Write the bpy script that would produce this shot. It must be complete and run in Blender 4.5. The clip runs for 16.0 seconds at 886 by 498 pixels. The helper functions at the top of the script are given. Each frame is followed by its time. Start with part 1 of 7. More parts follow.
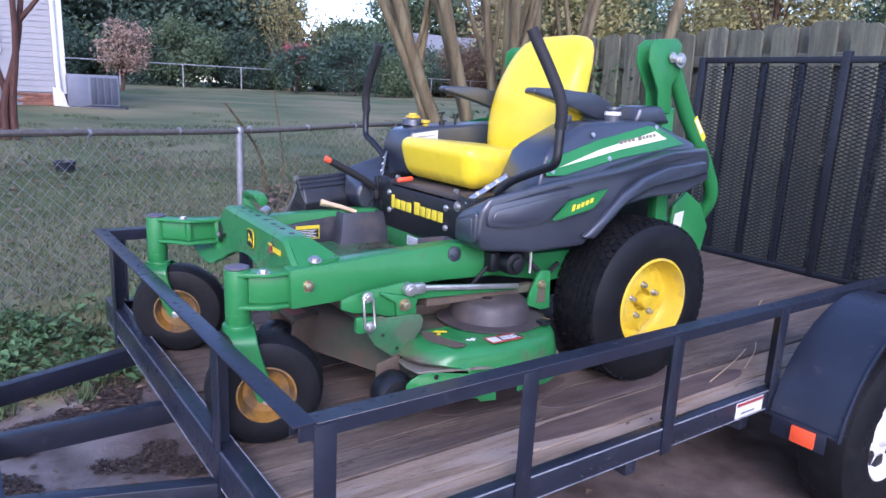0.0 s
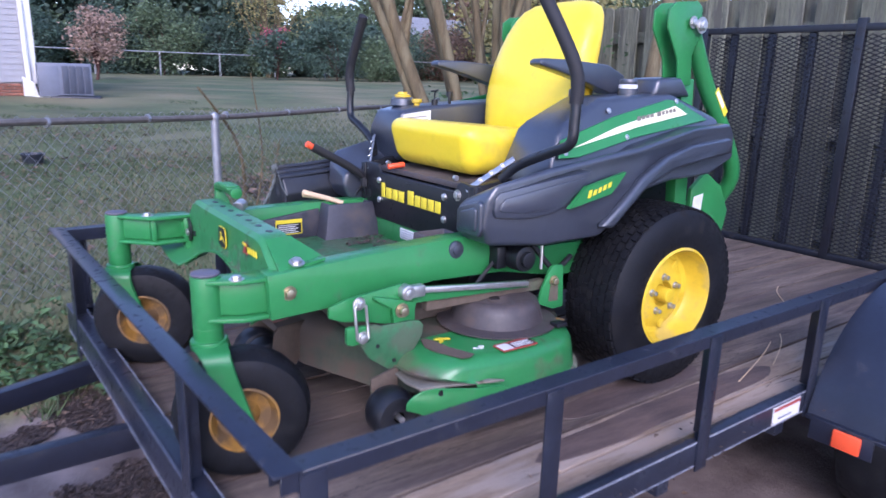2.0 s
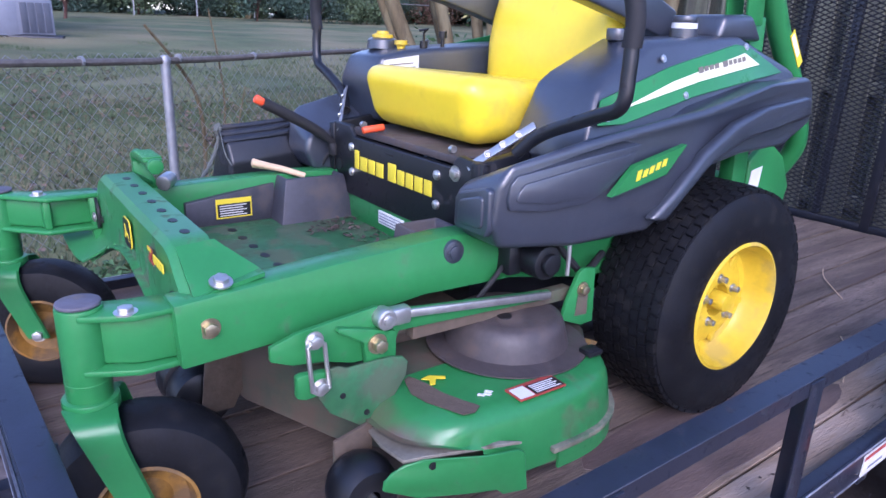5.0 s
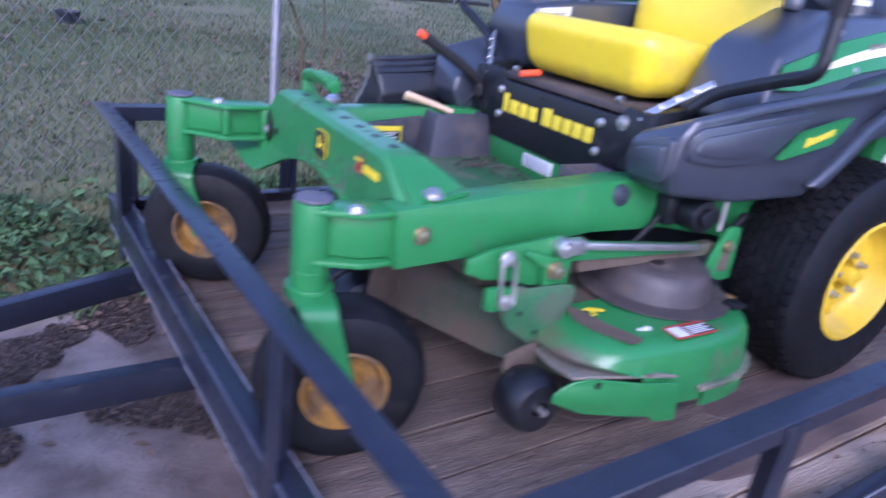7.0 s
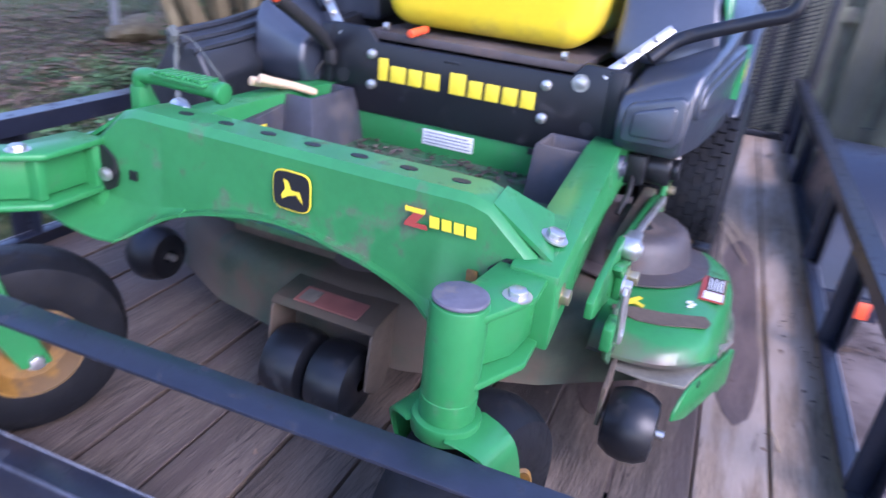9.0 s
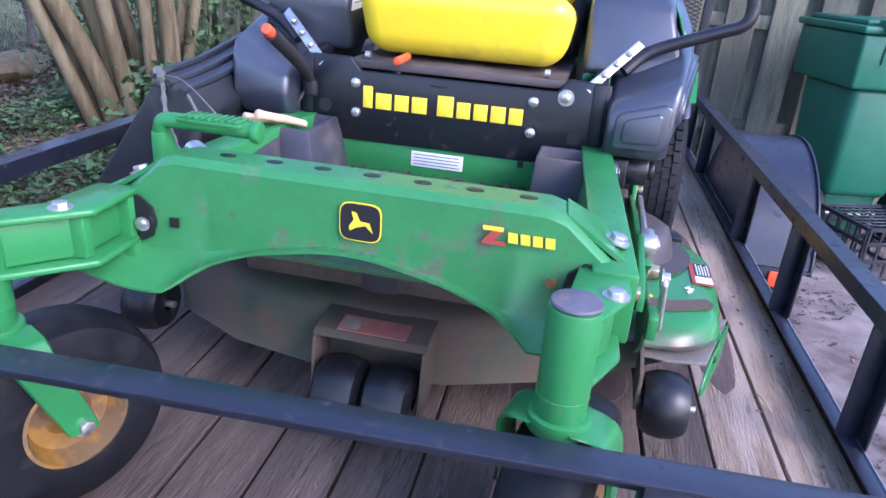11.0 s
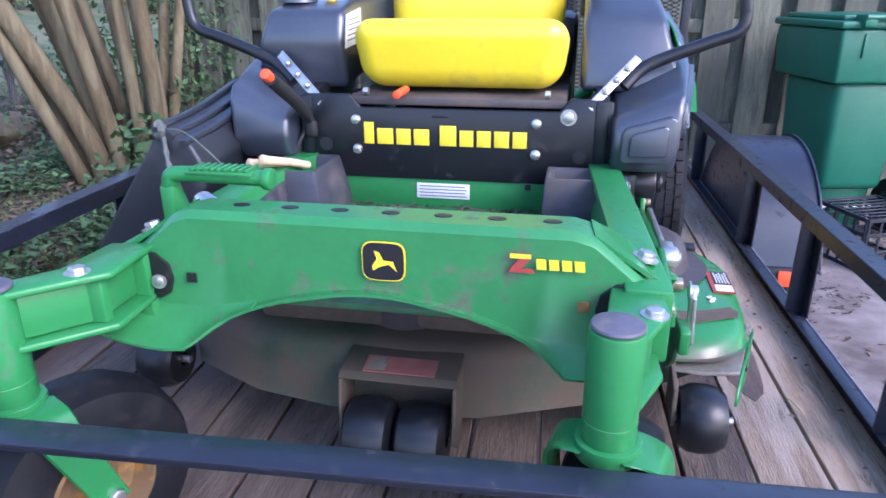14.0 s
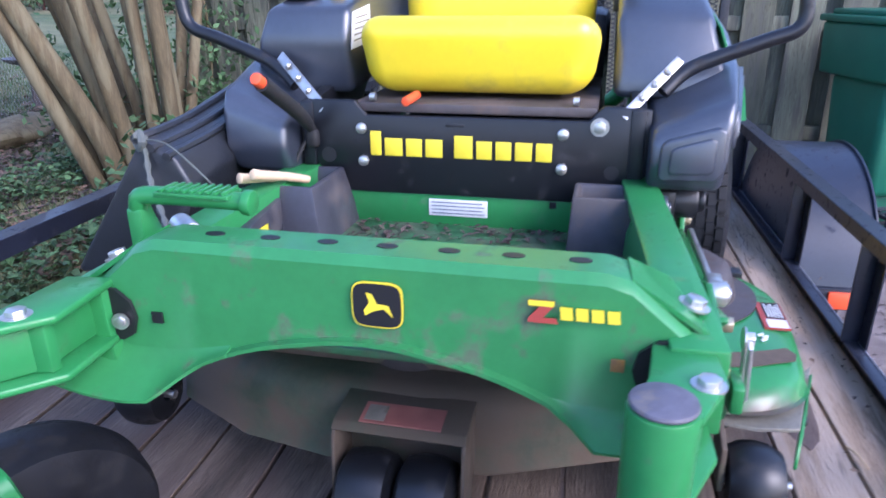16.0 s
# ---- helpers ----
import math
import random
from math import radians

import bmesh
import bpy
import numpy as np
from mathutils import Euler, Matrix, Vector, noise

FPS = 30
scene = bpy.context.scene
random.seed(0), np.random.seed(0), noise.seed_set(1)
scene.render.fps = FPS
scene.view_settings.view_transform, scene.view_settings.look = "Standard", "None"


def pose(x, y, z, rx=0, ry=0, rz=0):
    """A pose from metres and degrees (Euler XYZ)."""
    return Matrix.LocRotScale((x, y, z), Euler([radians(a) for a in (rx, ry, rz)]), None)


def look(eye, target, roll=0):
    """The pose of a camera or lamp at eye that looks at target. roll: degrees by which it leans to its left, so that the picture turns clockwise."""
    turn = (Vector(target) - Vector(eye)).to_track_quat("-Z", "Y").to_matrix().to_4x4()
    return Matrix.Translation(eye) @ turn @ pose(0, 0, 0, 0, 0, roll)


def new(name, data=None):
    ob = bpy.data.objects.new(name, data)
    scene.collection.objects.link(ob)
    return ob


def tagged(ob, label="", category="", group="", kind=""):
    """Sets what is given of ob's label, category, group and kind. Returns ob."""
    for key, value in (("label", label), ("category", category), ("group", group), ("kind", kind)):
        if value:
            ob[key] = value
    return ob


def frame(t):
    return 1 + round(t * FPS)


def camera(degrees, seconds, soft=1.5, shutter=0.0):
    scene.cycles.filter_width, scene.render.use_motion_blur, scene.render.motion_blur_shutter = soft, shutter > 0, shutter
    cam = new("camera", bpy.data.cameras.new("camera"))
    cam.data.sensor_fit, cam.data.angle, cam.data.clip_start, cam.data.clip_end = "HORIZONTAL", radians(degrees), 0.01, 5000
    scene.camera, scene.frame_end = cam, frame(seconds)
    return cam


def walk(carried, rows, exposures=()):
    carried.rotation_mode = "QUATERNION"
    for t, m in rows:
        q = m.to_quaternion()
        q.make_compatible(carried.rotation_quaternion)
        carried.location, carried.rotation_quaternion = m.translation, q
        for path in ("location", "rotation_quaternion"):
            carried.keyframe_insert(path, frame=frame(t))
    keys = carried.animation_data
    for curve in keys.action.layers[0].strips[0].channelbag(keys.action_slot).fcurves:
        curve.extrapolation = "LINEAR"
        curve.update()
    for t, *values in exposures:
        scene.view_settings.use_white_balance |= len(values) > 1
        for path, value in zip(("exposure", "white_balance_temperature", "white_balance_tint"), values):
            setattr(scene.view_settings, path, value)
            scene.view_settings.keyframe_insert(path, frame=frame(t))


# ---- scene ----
cam = camera(65.7, 16.0, shutter=0.8)
PATH = [
    (0, (-1.956, -2.224, 1.526), (-0.899, -0.582, 1.093), 2.4),
    (0.5, (-1.943, -2.217, 1.522), (-0.877, -0.58, 1.096), 1.8),
    (1, (-1.935, -2.212, 1.518), (-0.876, -0.571, 1.088), 1.6),
    (1.5, (-1.92, -2.157, 1.496), (-0.876, -0.52, 1.013), 1.9),
    (2, (-1.842, -1.971, 1.496), (-0.756, -0.36, 1.02), 1.3),
    (2.5, (-1.757, -1.808, 1.483), (-0.648, -0.223, 0.974), 0.8),
    (3, (-1.596, -1.675, 1.466), (-0.638, -0.02, 0.88), 2.1),
    (3.5, (-1.538, -1.6, 1.467), (-0.727, 0.109, 0.817), 1.4),
    (3.7, (-1.523, -1.583, 1.483), (-0.655, 0.097, 0.831), 2.0),
    (5.8, (-1.596, -1.463, 1.466), (-0.429, 0.043, 0.859), 3.3),
    (6, (-1.624, -1.461, 1.464), (-0.458, 0.044, 0.851), 4.9),
    (6.5, (-1.675, -1.508, 1.439), (-0.82, 0.166, 0.755), 2.5),
    (7, (-1.856, -1.426, 1.42), (-0.839, 0.134, 0.688), 7.8),
    (7.5, (-2.014, -1.231, 1.394), (-1.043, 0.332, 0.609), 6.8),
    (8, (-2.025, -0.982, 1.398), (-0.873, 0.391, 0.512), 5.6),
    (8.2, (-2.01, -0.887, 1.418), (-0.796, 0.413, 0.503), 5.2),
    (8.5, (-2.011, -0.789, 1.424), (-0.646, 0.386, 0.555), 5.8),
    (9, (-2.087, -0.58, 1.414), (-0.406, 0.108, 0.577), 6.2),
    (9.2, (-2.117, -0.524, 1.433), (-0.389, 0.071, 0.621), 7.2),
    (11.3, (-2.243, -0.324, 1.41), (-0.434, 0.042, 0.639), 4.2),
    (11.5, (-2.25, -0.327, 1.404), (-0.437, 0.059, 0.651), 4.0),
    (12, (-2.197, -0.313, 1.416), (-0.334, -0.061, 0.732), 1.8),
    (12.5, (-2.22, -0.28, 1.417), (-0.385, 0.088, 0.713), -0.9),
    (13, (-2.225, -0.276, 1.42), (-0.389, 0.092, 0.719), -0.8),
    (13.5, (-2.222, -0.276, 1.417), (-0.383, 0.122, 0.738), -1.0),
    (14, (-2.219, -0.273, 1.421), (-0.381, 0.085, 0.72), -0.3),
    (14.5, (-2.217, -0.277, 1.429), (-0.362, 0.027, 0.746), -0.2),
    (15, (-2.197, -0.285, 1.438), (-0.335, -0.019, 0.761), -0.0),
    (15.5, (-2.091, -0.298, 1.437), (-0.251, 0.112, 0.769), 0.5),
    (16, (-2.037, -0.264, 1.412), (-0.216, 0.168, 0.708), -0.6),
]
walk(cam, [(t, look(eye, target, roll)) for t, eye, target, roll in PATH],
     exposures=[(0.0, 1.45, 5700, 30), (3.5, 1.47, 5650, 33), (6.0, 1.46, 5450, 35), (7.0, 1.44, 5350, 37), (8.0, 1.49, 5400, 30), (9.2, 2.0, 5650, 33), (12.5, 2.03, 5700, 28), (16.0, 1.95, 5700, 26)])

# ---- light ----
world = bpy.data.worlds.new("evening_sky")
scene.world = world
world.use_nodes = True
wn = world.node_tree.nodes
sky = wn.new("ShaderNodeTexSky")
sky.sky_type = "NISHITA"
sky.sun_disc = False
sky.sun_elevation, sky.sun_rotation = radians(34), radians(211)
sky.air_density, sky.dust_density, sky.ozone_density = 1.0, 1.0, 2.0
wn["Background"].inputs["Strength"].default_value = 0.15
world.node_tree.links.new(sky.outputs["Color"], wn["Background"].inputs["Color"])
sun_data = bpy.data.lights.new("sun", "SUN")
sun_data.energy, sun_data.angle, sun_data.color = 0.9, radians(30), (1.0, 0.95, 0.9)
sun = new("sun", sun_data)
sun.matrix_world = look((0, 0, 20), (15, 25, 0))


# ---- materials ----
def material(name, color, rough=0.5, metal=0.0, vary=0.15, scale=6.0, fine=60.0, bump=0.0, bump_scale=120.0,
             dirt=None, dirt_amount=0.0, dirt_scale=3.0, coat=0.0, random_tone=0.0, island=False, stretch=None, spec=0.5, crack=0.0):
    m = bpy.data.materials.new(name)
    m.use_nodes = True
    nt = m.node_tree
    n, l = nt.nodes, nt.links
    b = n["Principled BSDF"]
    b.inputs["Roughness"].default_value = rough
    b.inputs["Metallic"].default_value = metal
    b.inputs["Coat Weight"].default_value = coat
    b.inputs["Specular IOR Level"].default_value = spec
    co = n.new("ShaderNodeTexCoord")
    vec = co.outputs["Object"]
    if stretch:
        mp = n.new("ShaderNodeMapping")
        mp.inputs["Scale"].default_value = stretch
        l.new(vec, mp.inputs["Vector"])
        vec = mp.outputs["Vector"]

    def tex(sc, detail=4.0):
        t = n.new("ShaderNodeTexNoise")
        t.inputs["Scale"].default_value, t.inputs["Detail"].default_value, t.inputs["Roughness"].default_value = sc, detail, 0.62
        l.new(vec, t.inputs["Vector"])
        return t.outputs["Fac"]

    def mixed(fac, a, bcol, mode="MIX"):
        x = n.new("ShaderNodeMix")
        x.data_type, x.blend_type = "RGBA", mode
        if isinstance(fac, float):
            x.inputs[0].default_value = fac
        else:
            l.new(fac, x.inputs[0])
        for sock, v in ((x.inputs[6], a), (x.inputs[7], bcol)):
            if isinstance(v, tuple):
                sock.default_value = (*v, 1.0)
            else:
                l.new(v, sock)
        return x.outputs[2]

    def ramp(fac, lo, hi):
        r = n.new("ShaderNodeMapRange")
        r.inputs["From Min"].default_value, r.inputs["From Max"].default_value = lo, hi
        l.new(fac, r.inputs["Value"])
        return r.outputs["Result"]

    dark = tuple(c * (1 - vary) for c in color)
    lite = tuple(min(1.0, c * (1 + vary)) for c in color)
    col = mixed(ramp(tex(scale), 0.3, 0.7), dark, lite)
    col = mixed(ramp(tex(fine, 3.0), 0.35, 0.65), col, mixed(1.0, col, (1 - vary * 0.7,) * 3, "MULTIPLY"))
    if random_tone:
        info = n.new("ShaderNodeNewGeometry" if island else "ShaderNodeObjectInfo")
        out = info.outputs["Random Per Island" if island else "Random"]
        r = n.new("ShaderNodeMapRange")
        r.inputs["To Min"].default_value, r.inputs["To Max"].default_value = 1 - random_tone, 1 + random_tone
        l.new(out, r.inputs["Value"])
        g = n.new("ShaderNodeCombineXYZ")
        for k in range(3):
            l.new(r.outputs["Result"], g.inputs[k])
        col = mixed(1.0, col, g.outputs[0], "MULTIPLY")
    if dirt:
        lo = 0.62 - 0.3 * dirt_amount
        fac = ramp(tex(dirt_scale, 12.0), lo, lo + 0.10)
        col = mixed(fac, col, dirt)
        rr = n.new("ShaderNodeMapRange")
        rr.inputs["To Min"].default_value, rr.inputs["To Max"].default_value = rough, 0.9
        l.new(fac, rr.inputs["Value"])
        l.new(rr.outputs["Result"], b.inputs["Roughness"])
    if crack:
        cm = n.new("ShaderNodeMapping")
        cm.inputs["Scale"].default_value = (0.55, 1.0, 1.0) if stretch and stretch[0] <= 1 else (1.0, 1.0, 0.55)
        l.new(vec, cm.inputs["Vector"])
        ct = n.new("ShaderNodeTexNoise")
        ct.inputs["Scale"].default_value, ct.inputs["Detail"].default_value, ct.inputs["Distortion"].default_value = 5.0, 3.0, 0.6
        l.new(cm.outputs["Vector"], ct.inputs["Vector"])
        dist = n.new("ShaderNodeMath")
        dist.operation = "SUBTRACT"
        l.new(ct.outputs["Fac"], dist.inputs[0])
        dist.inputs[1].default_value = 0.5
        ab = n.new("ShaderNodeMath")
        ab.operation = "ABSOLUTE"
        l.new(dist.outputs[0], ab.inputs[0])
        line = ramp(ab.outputs[0], 0.018, 0.0)
        patch = ramp(tex(1.3, 2.0), 0.38, 0.58)
        both = n.new("ShaderNodeMath")
        both.operation = "MULTIPLY"
        l.new(line, both.inputs[0])
        l.new(patch, both.inputs[1])
        col = mixed(both.outputs[0], col, tuple(c * (1 - crack) for c in color))
    l.new(col, b.inputs["Base Color"])
    if bump:
        bp = n.new("ShaderNodeBump")
        bp.inputs["Strength"].default_value = bump
        bp.inputs["Distance"].default_value = 0.01
        l.new(tex(bump_scale, 5.0), bp.inputs["Height"])
        l.new(bp.outputs["Normal"], b.inputs["Normal"])
    return m


GREEN = material("green_paint", (0.024, 0.198, 0.057), 0.3, vary=0.08, dirt=(0.05, 0.18, 0.07), dirt_amount=0.1, dirt_scale=24, coat=0.05, spec=0.38, bump=0.03, bump_scale=300)
GREEN_DUSTY = material("dusty_green_paint", (0.032, 0.14, 0.055), 0.5, vary=0.2, dirt=(0.07, 0.11, 0.06), dirt_amount=0.55, dirt_scale=11, bump=0.05)
SCRATCHED = material("scratched_green_paint", (0.028, 0.198, 0.06), 0.4, vary=0.1, dirt=(0.085, 0.125, 0.07), dirt_amount=0.2, dirt_scale=13, coat=0.08, bump=0.03, bump_scale=300)
DECK_PAINT = material("muddy_edged_green_paint", (0.024, 0.198, 0.057), 0.28, spec=0.42, vary=0.1, dirt=(0.06, 0.12, 0.05), dirt_amount=0.2, dirt_scale=7, coat=0.1, bump=0.04, bump_scale=200)
FENDER_PAINT = material("faded_fender_paint", (0.017, 0.022, 0.037), 0.34, vary=0.18, dirt=(0.022, 0.027, 0.043), dirt_amount=0.15, dirt_scale=24, bump=0.05)
CHUTE_RUBBER = material("dusty_chute_rubber", (0.022, 0.025, 0.031), 0.33, vary=0.2, scale=4, dirt=(0.036, 0.037, 0.041), dirt_amount=0.3, dirt_scale=7, bump=0.1)
DECK_GREEN = material("muddy_green_deck", (0.045, 0.065, 0.036), 0.65, vary=0.3, dirt=(0.078, 0.058, 0.04), dirt_amount=0.62, dirt_scale=3, bump=0.1, bump_scale=60)
DUSTY_SHEET = material("dusty_pale_steel", (0.19, 0.178, 0.145), 0.6, vary=0.3, scale=9, dirt=(0.1, 0.09, 0.06), dirt_amount=0.3, dirt_scale=12)
MUD = material("dried_mud_steel", (0.105, 0.078, 0.056), 0.85, vary=0.25, dirt=(0.07, 0.09, 0.05), dirt_amount=0.15, dirt_scale=4, bump=0.2, bump_scale=80)
YELLOW = material("yellow_vinyl", (0.86, 0.65, 0.022), 0.3, coat=0.2, vary=0.04, bump=0.08, bump_scale=500, dirt=(0.62, 0.48, 0.06), dirt_amount=0.15)
YELLOW_RIM = material("yellow_rim_paint", (0.66, 0.46, 0.02), 0.42, vary=0.12, dirt=(0.5, 0.36, 0.06), dirt_amount=0.35, dirt_scale=9, coat=0.1)
RIM_DIRTY = material("dirty_yellow_rim", (0.3, 0.155, 0.03), 0.5, vary=0.3, dirt=(0.14, 0.085, 0.038), dirt_amount=0.6, dirt_scale=14)
PLASTIC = material("black_plastic", (0.034, 0.041, 0.057), 0.3, vary=0.2, scale=3, bump=0.1, bump_scale=700, spec=1.0, coat=0.15)
BLACK = material("black_paint", (0.008, 0.009, 0.012), 0.38, vary=0.15, dirt=(0.018, 0.018, 0.02), dirt_amount=0.15, dirt_scale=30)
RUBBER = material("tyre_rubber", (0.0095, 0.0102, 0.0125), 0.48, spec=0.2, vary=0.3, scale=9, dirt=(0.013, 0.013, 0.014), dirt_amount=0.3, dirt_scale=30, bump=0.1)
GRIP = material("grip_foam", (0.014, 0.014, 0.016), 0.7, vary=0.15, bump=0.2, bump_scale=400)
ZINC = material("zinc_steel", (0.6, 0.59, 0.57), 0.38, 0.9, vary=0.14, scale=20)
GOLD_ZINC = material("yellow_zinc_steel", (0.5, 0.43, 0.28), 0.35, 0.9, vary=0.15, scale=20)
GREY_CAST = material("dusty_cast_cover", (0.066, 0.054, 0.053), 0.5, vary=0.25, dirt=(0.1, 0.074, 0.062), dirt_amount=0.3, dirt_scale=7, bump=0.06)
WHITE = material("white_label", (0.7, 0.7, 0.68), 0.5, vary=0.08)
CREAM = material("cream_stripe", (0.72, 0.7, 0.48), 0.4, vary=0.05)
YELLOW_INK = material("yellow_ink", (0.75, 0.6, 0.03), 0.5, vary=0.05)
LETTER_GREY = material("brown_grey_ink", (0.16, 0.14, 0.11), 0.5, vary=0.05)
RED_INK = material("red_ink", (0.36, 0.055, 0.042), 0.5, vary=0.1)
FADED_RED = material("faded_red_ink", (0.3, 0.11, 0.09), 0.6, vary=0.3, scale=30)
BLACK_INK = material("black_ink", (0.01, 0.01, 0.012), 0.5, vary=0.05)
ORANGE = material("orange_plastic", (0.85, 0.1, 0.03), 0.4, vary=0.06)
TRAILER = material("trailer_paint", (0.0155, 0.019, 0.032), 0.34, vary=0.25, dirt=(0.024, 0.027, 0.038), dirt_amount=0.15, dirt_scale=35, bump=0.05, bump_scale=160, coat=0.1)
GATE_PAINT = material("black_gate_paint", (0.0095, 0.011, 0.017), 0.42, vary=0.2, dirt=(0.016, 0.016, 0.018), dirt_amount=0.2, dirt_scale=20, bump=0.05)
CAP_GREY = material("dusty_cap_plastic", (0.105, 0.1, 0.125), 0.6, vary=0.25, scale=25, dirt=(0.16, 0.14, 0.13), dirt_amount=0.25, dirt_scale=30, bump=0.1)
STEEL_EDGE = material("worn_bright_edge", (0.36, 0.38, 0.44), 0.45, 0.3, vary=0.35, scale=14)
DULL_EDGE = material("dull_worn_edge", (0.1, 0.11, 0.145), 0.45, 0.2, vary=0.35)
STAIN = material("dark_wet_stain", (0.13, 0.09, 0.076), 0.7, vary=0.3, scale=5, stretch=(1.0, 6.0, 6.0), bump=0.3, bump_scale=30)
PLANK = material("weathered_plank", (0.176, 0.132, 0.102), 0.82, vary=0.5, scale=1.7, fine=30, stretch=(1.0, 9.0, 9.0), bump=0.6, bump_scale=22,
                 random_tone=0.22, dirt=(0.1, 0.073, 0.061), dirt_amount=0.4, dirt_scale=1.1, crack=0.75)
FENCE_WOOD = material("grey_fence_wood", (0.162, 0.166, 0.116), 0.85, vary=0.3, scale=3, fine=30, stretch=(9.0, 9.0, 1.0), bump=0.5, bump_scale=20,
                      random_tone=0.28, dirt=(0.1, 0.1, 0.08), dirt_amount=0.45, dirt_scale=1.8, crack=0.6)
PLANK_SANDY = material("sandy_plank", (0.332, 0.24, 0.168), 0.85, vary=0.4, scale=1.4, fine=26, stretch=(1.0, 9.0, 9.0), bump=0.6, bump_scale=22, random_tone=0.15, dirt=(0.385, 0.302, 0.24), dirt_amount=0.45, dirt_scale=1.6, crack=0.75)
GALV = material("galvanised_steel", (0.33, 0.34, 0.36), 0.5, 0.6, vary=0.2, scale=30)
FENCE_STEEL = material("old_fence_steel", (0.15, 0.135, 0.12), 0.6, 0.4, vary=0.25, scale=20)
BARK = material("crape_bark", (0.118, 0.088, 0.042), 0.8, vary=0.3, scale=5, fine=22, stretch=(6.0, 6.0, 0.9), bump=0.3, bump_scale=18, dirt=(0.16, 0.134, 0.074), dirt_amount=0.5, dirt_scale=2)
DARK_BARK = material("dark_bark", (0.085, 0.036, 0.028), 0.85, vary=0.3, scale=6, stretch=(6.0, 6.0, 1.0), bump=0.3, bump_scale=20)
BIN = material("green_bin_plastic", (0.009, 0.128, 0.075), 0.4, vary=0.1, bump=0.1, bump_scale=300)
SIDING = material("white_siding", (0.3, 0.3, 0.315), 0.6, vary=0.06)
GLASS = material("window_glass", (0.05, 0.06, 0.07), 0.08, vary=0.1)
MAROON = material("dark_red_paint", (0.13, 0.022, 0.028), 0.55, vary=0.2, dirt=(0.16, 0.05, 0.05), dirt_amount=0.3, dirt_scale=6, bump=0.05)
BRICK = material("red_brick", (0.28, 0.12, 0.08), 0.85, vary=0.3, random_tone=0.25)
AC_GREY = material("ac_grey_paint", (0.15, 0.165, 0.21), 0.5, vary=0.08)
AC_DARK = material("ac_coil", (0.05, 0.06, 0.085), 0.6, vary=0.2)
POCKET = material("dusty_pocket_plastic", (0.045, 0.046, 0.059), 0.5, vary=0.25, scale=5, dirt=(0.08, 0.07, 0.068), dirt_amount=0.35, dirt_scale=6, bump=0.1, bump_scale=300)
PALE_WOOD = material("pale_stick", (0.62, 0.45, 0.28), 0.7, vary=0.15)
DARK_PLASTIC = material("dark_crate_plastic", (0.012, 0.016, 0.024), 0.45, vary=0.15)
STONE = material("grey_stone", (0.25, 0.26, 0.27), 0.8, vary=0.2, bump=0.2)
STRING = material("twine", (0.1, 0.11, 0.1), 0.9)


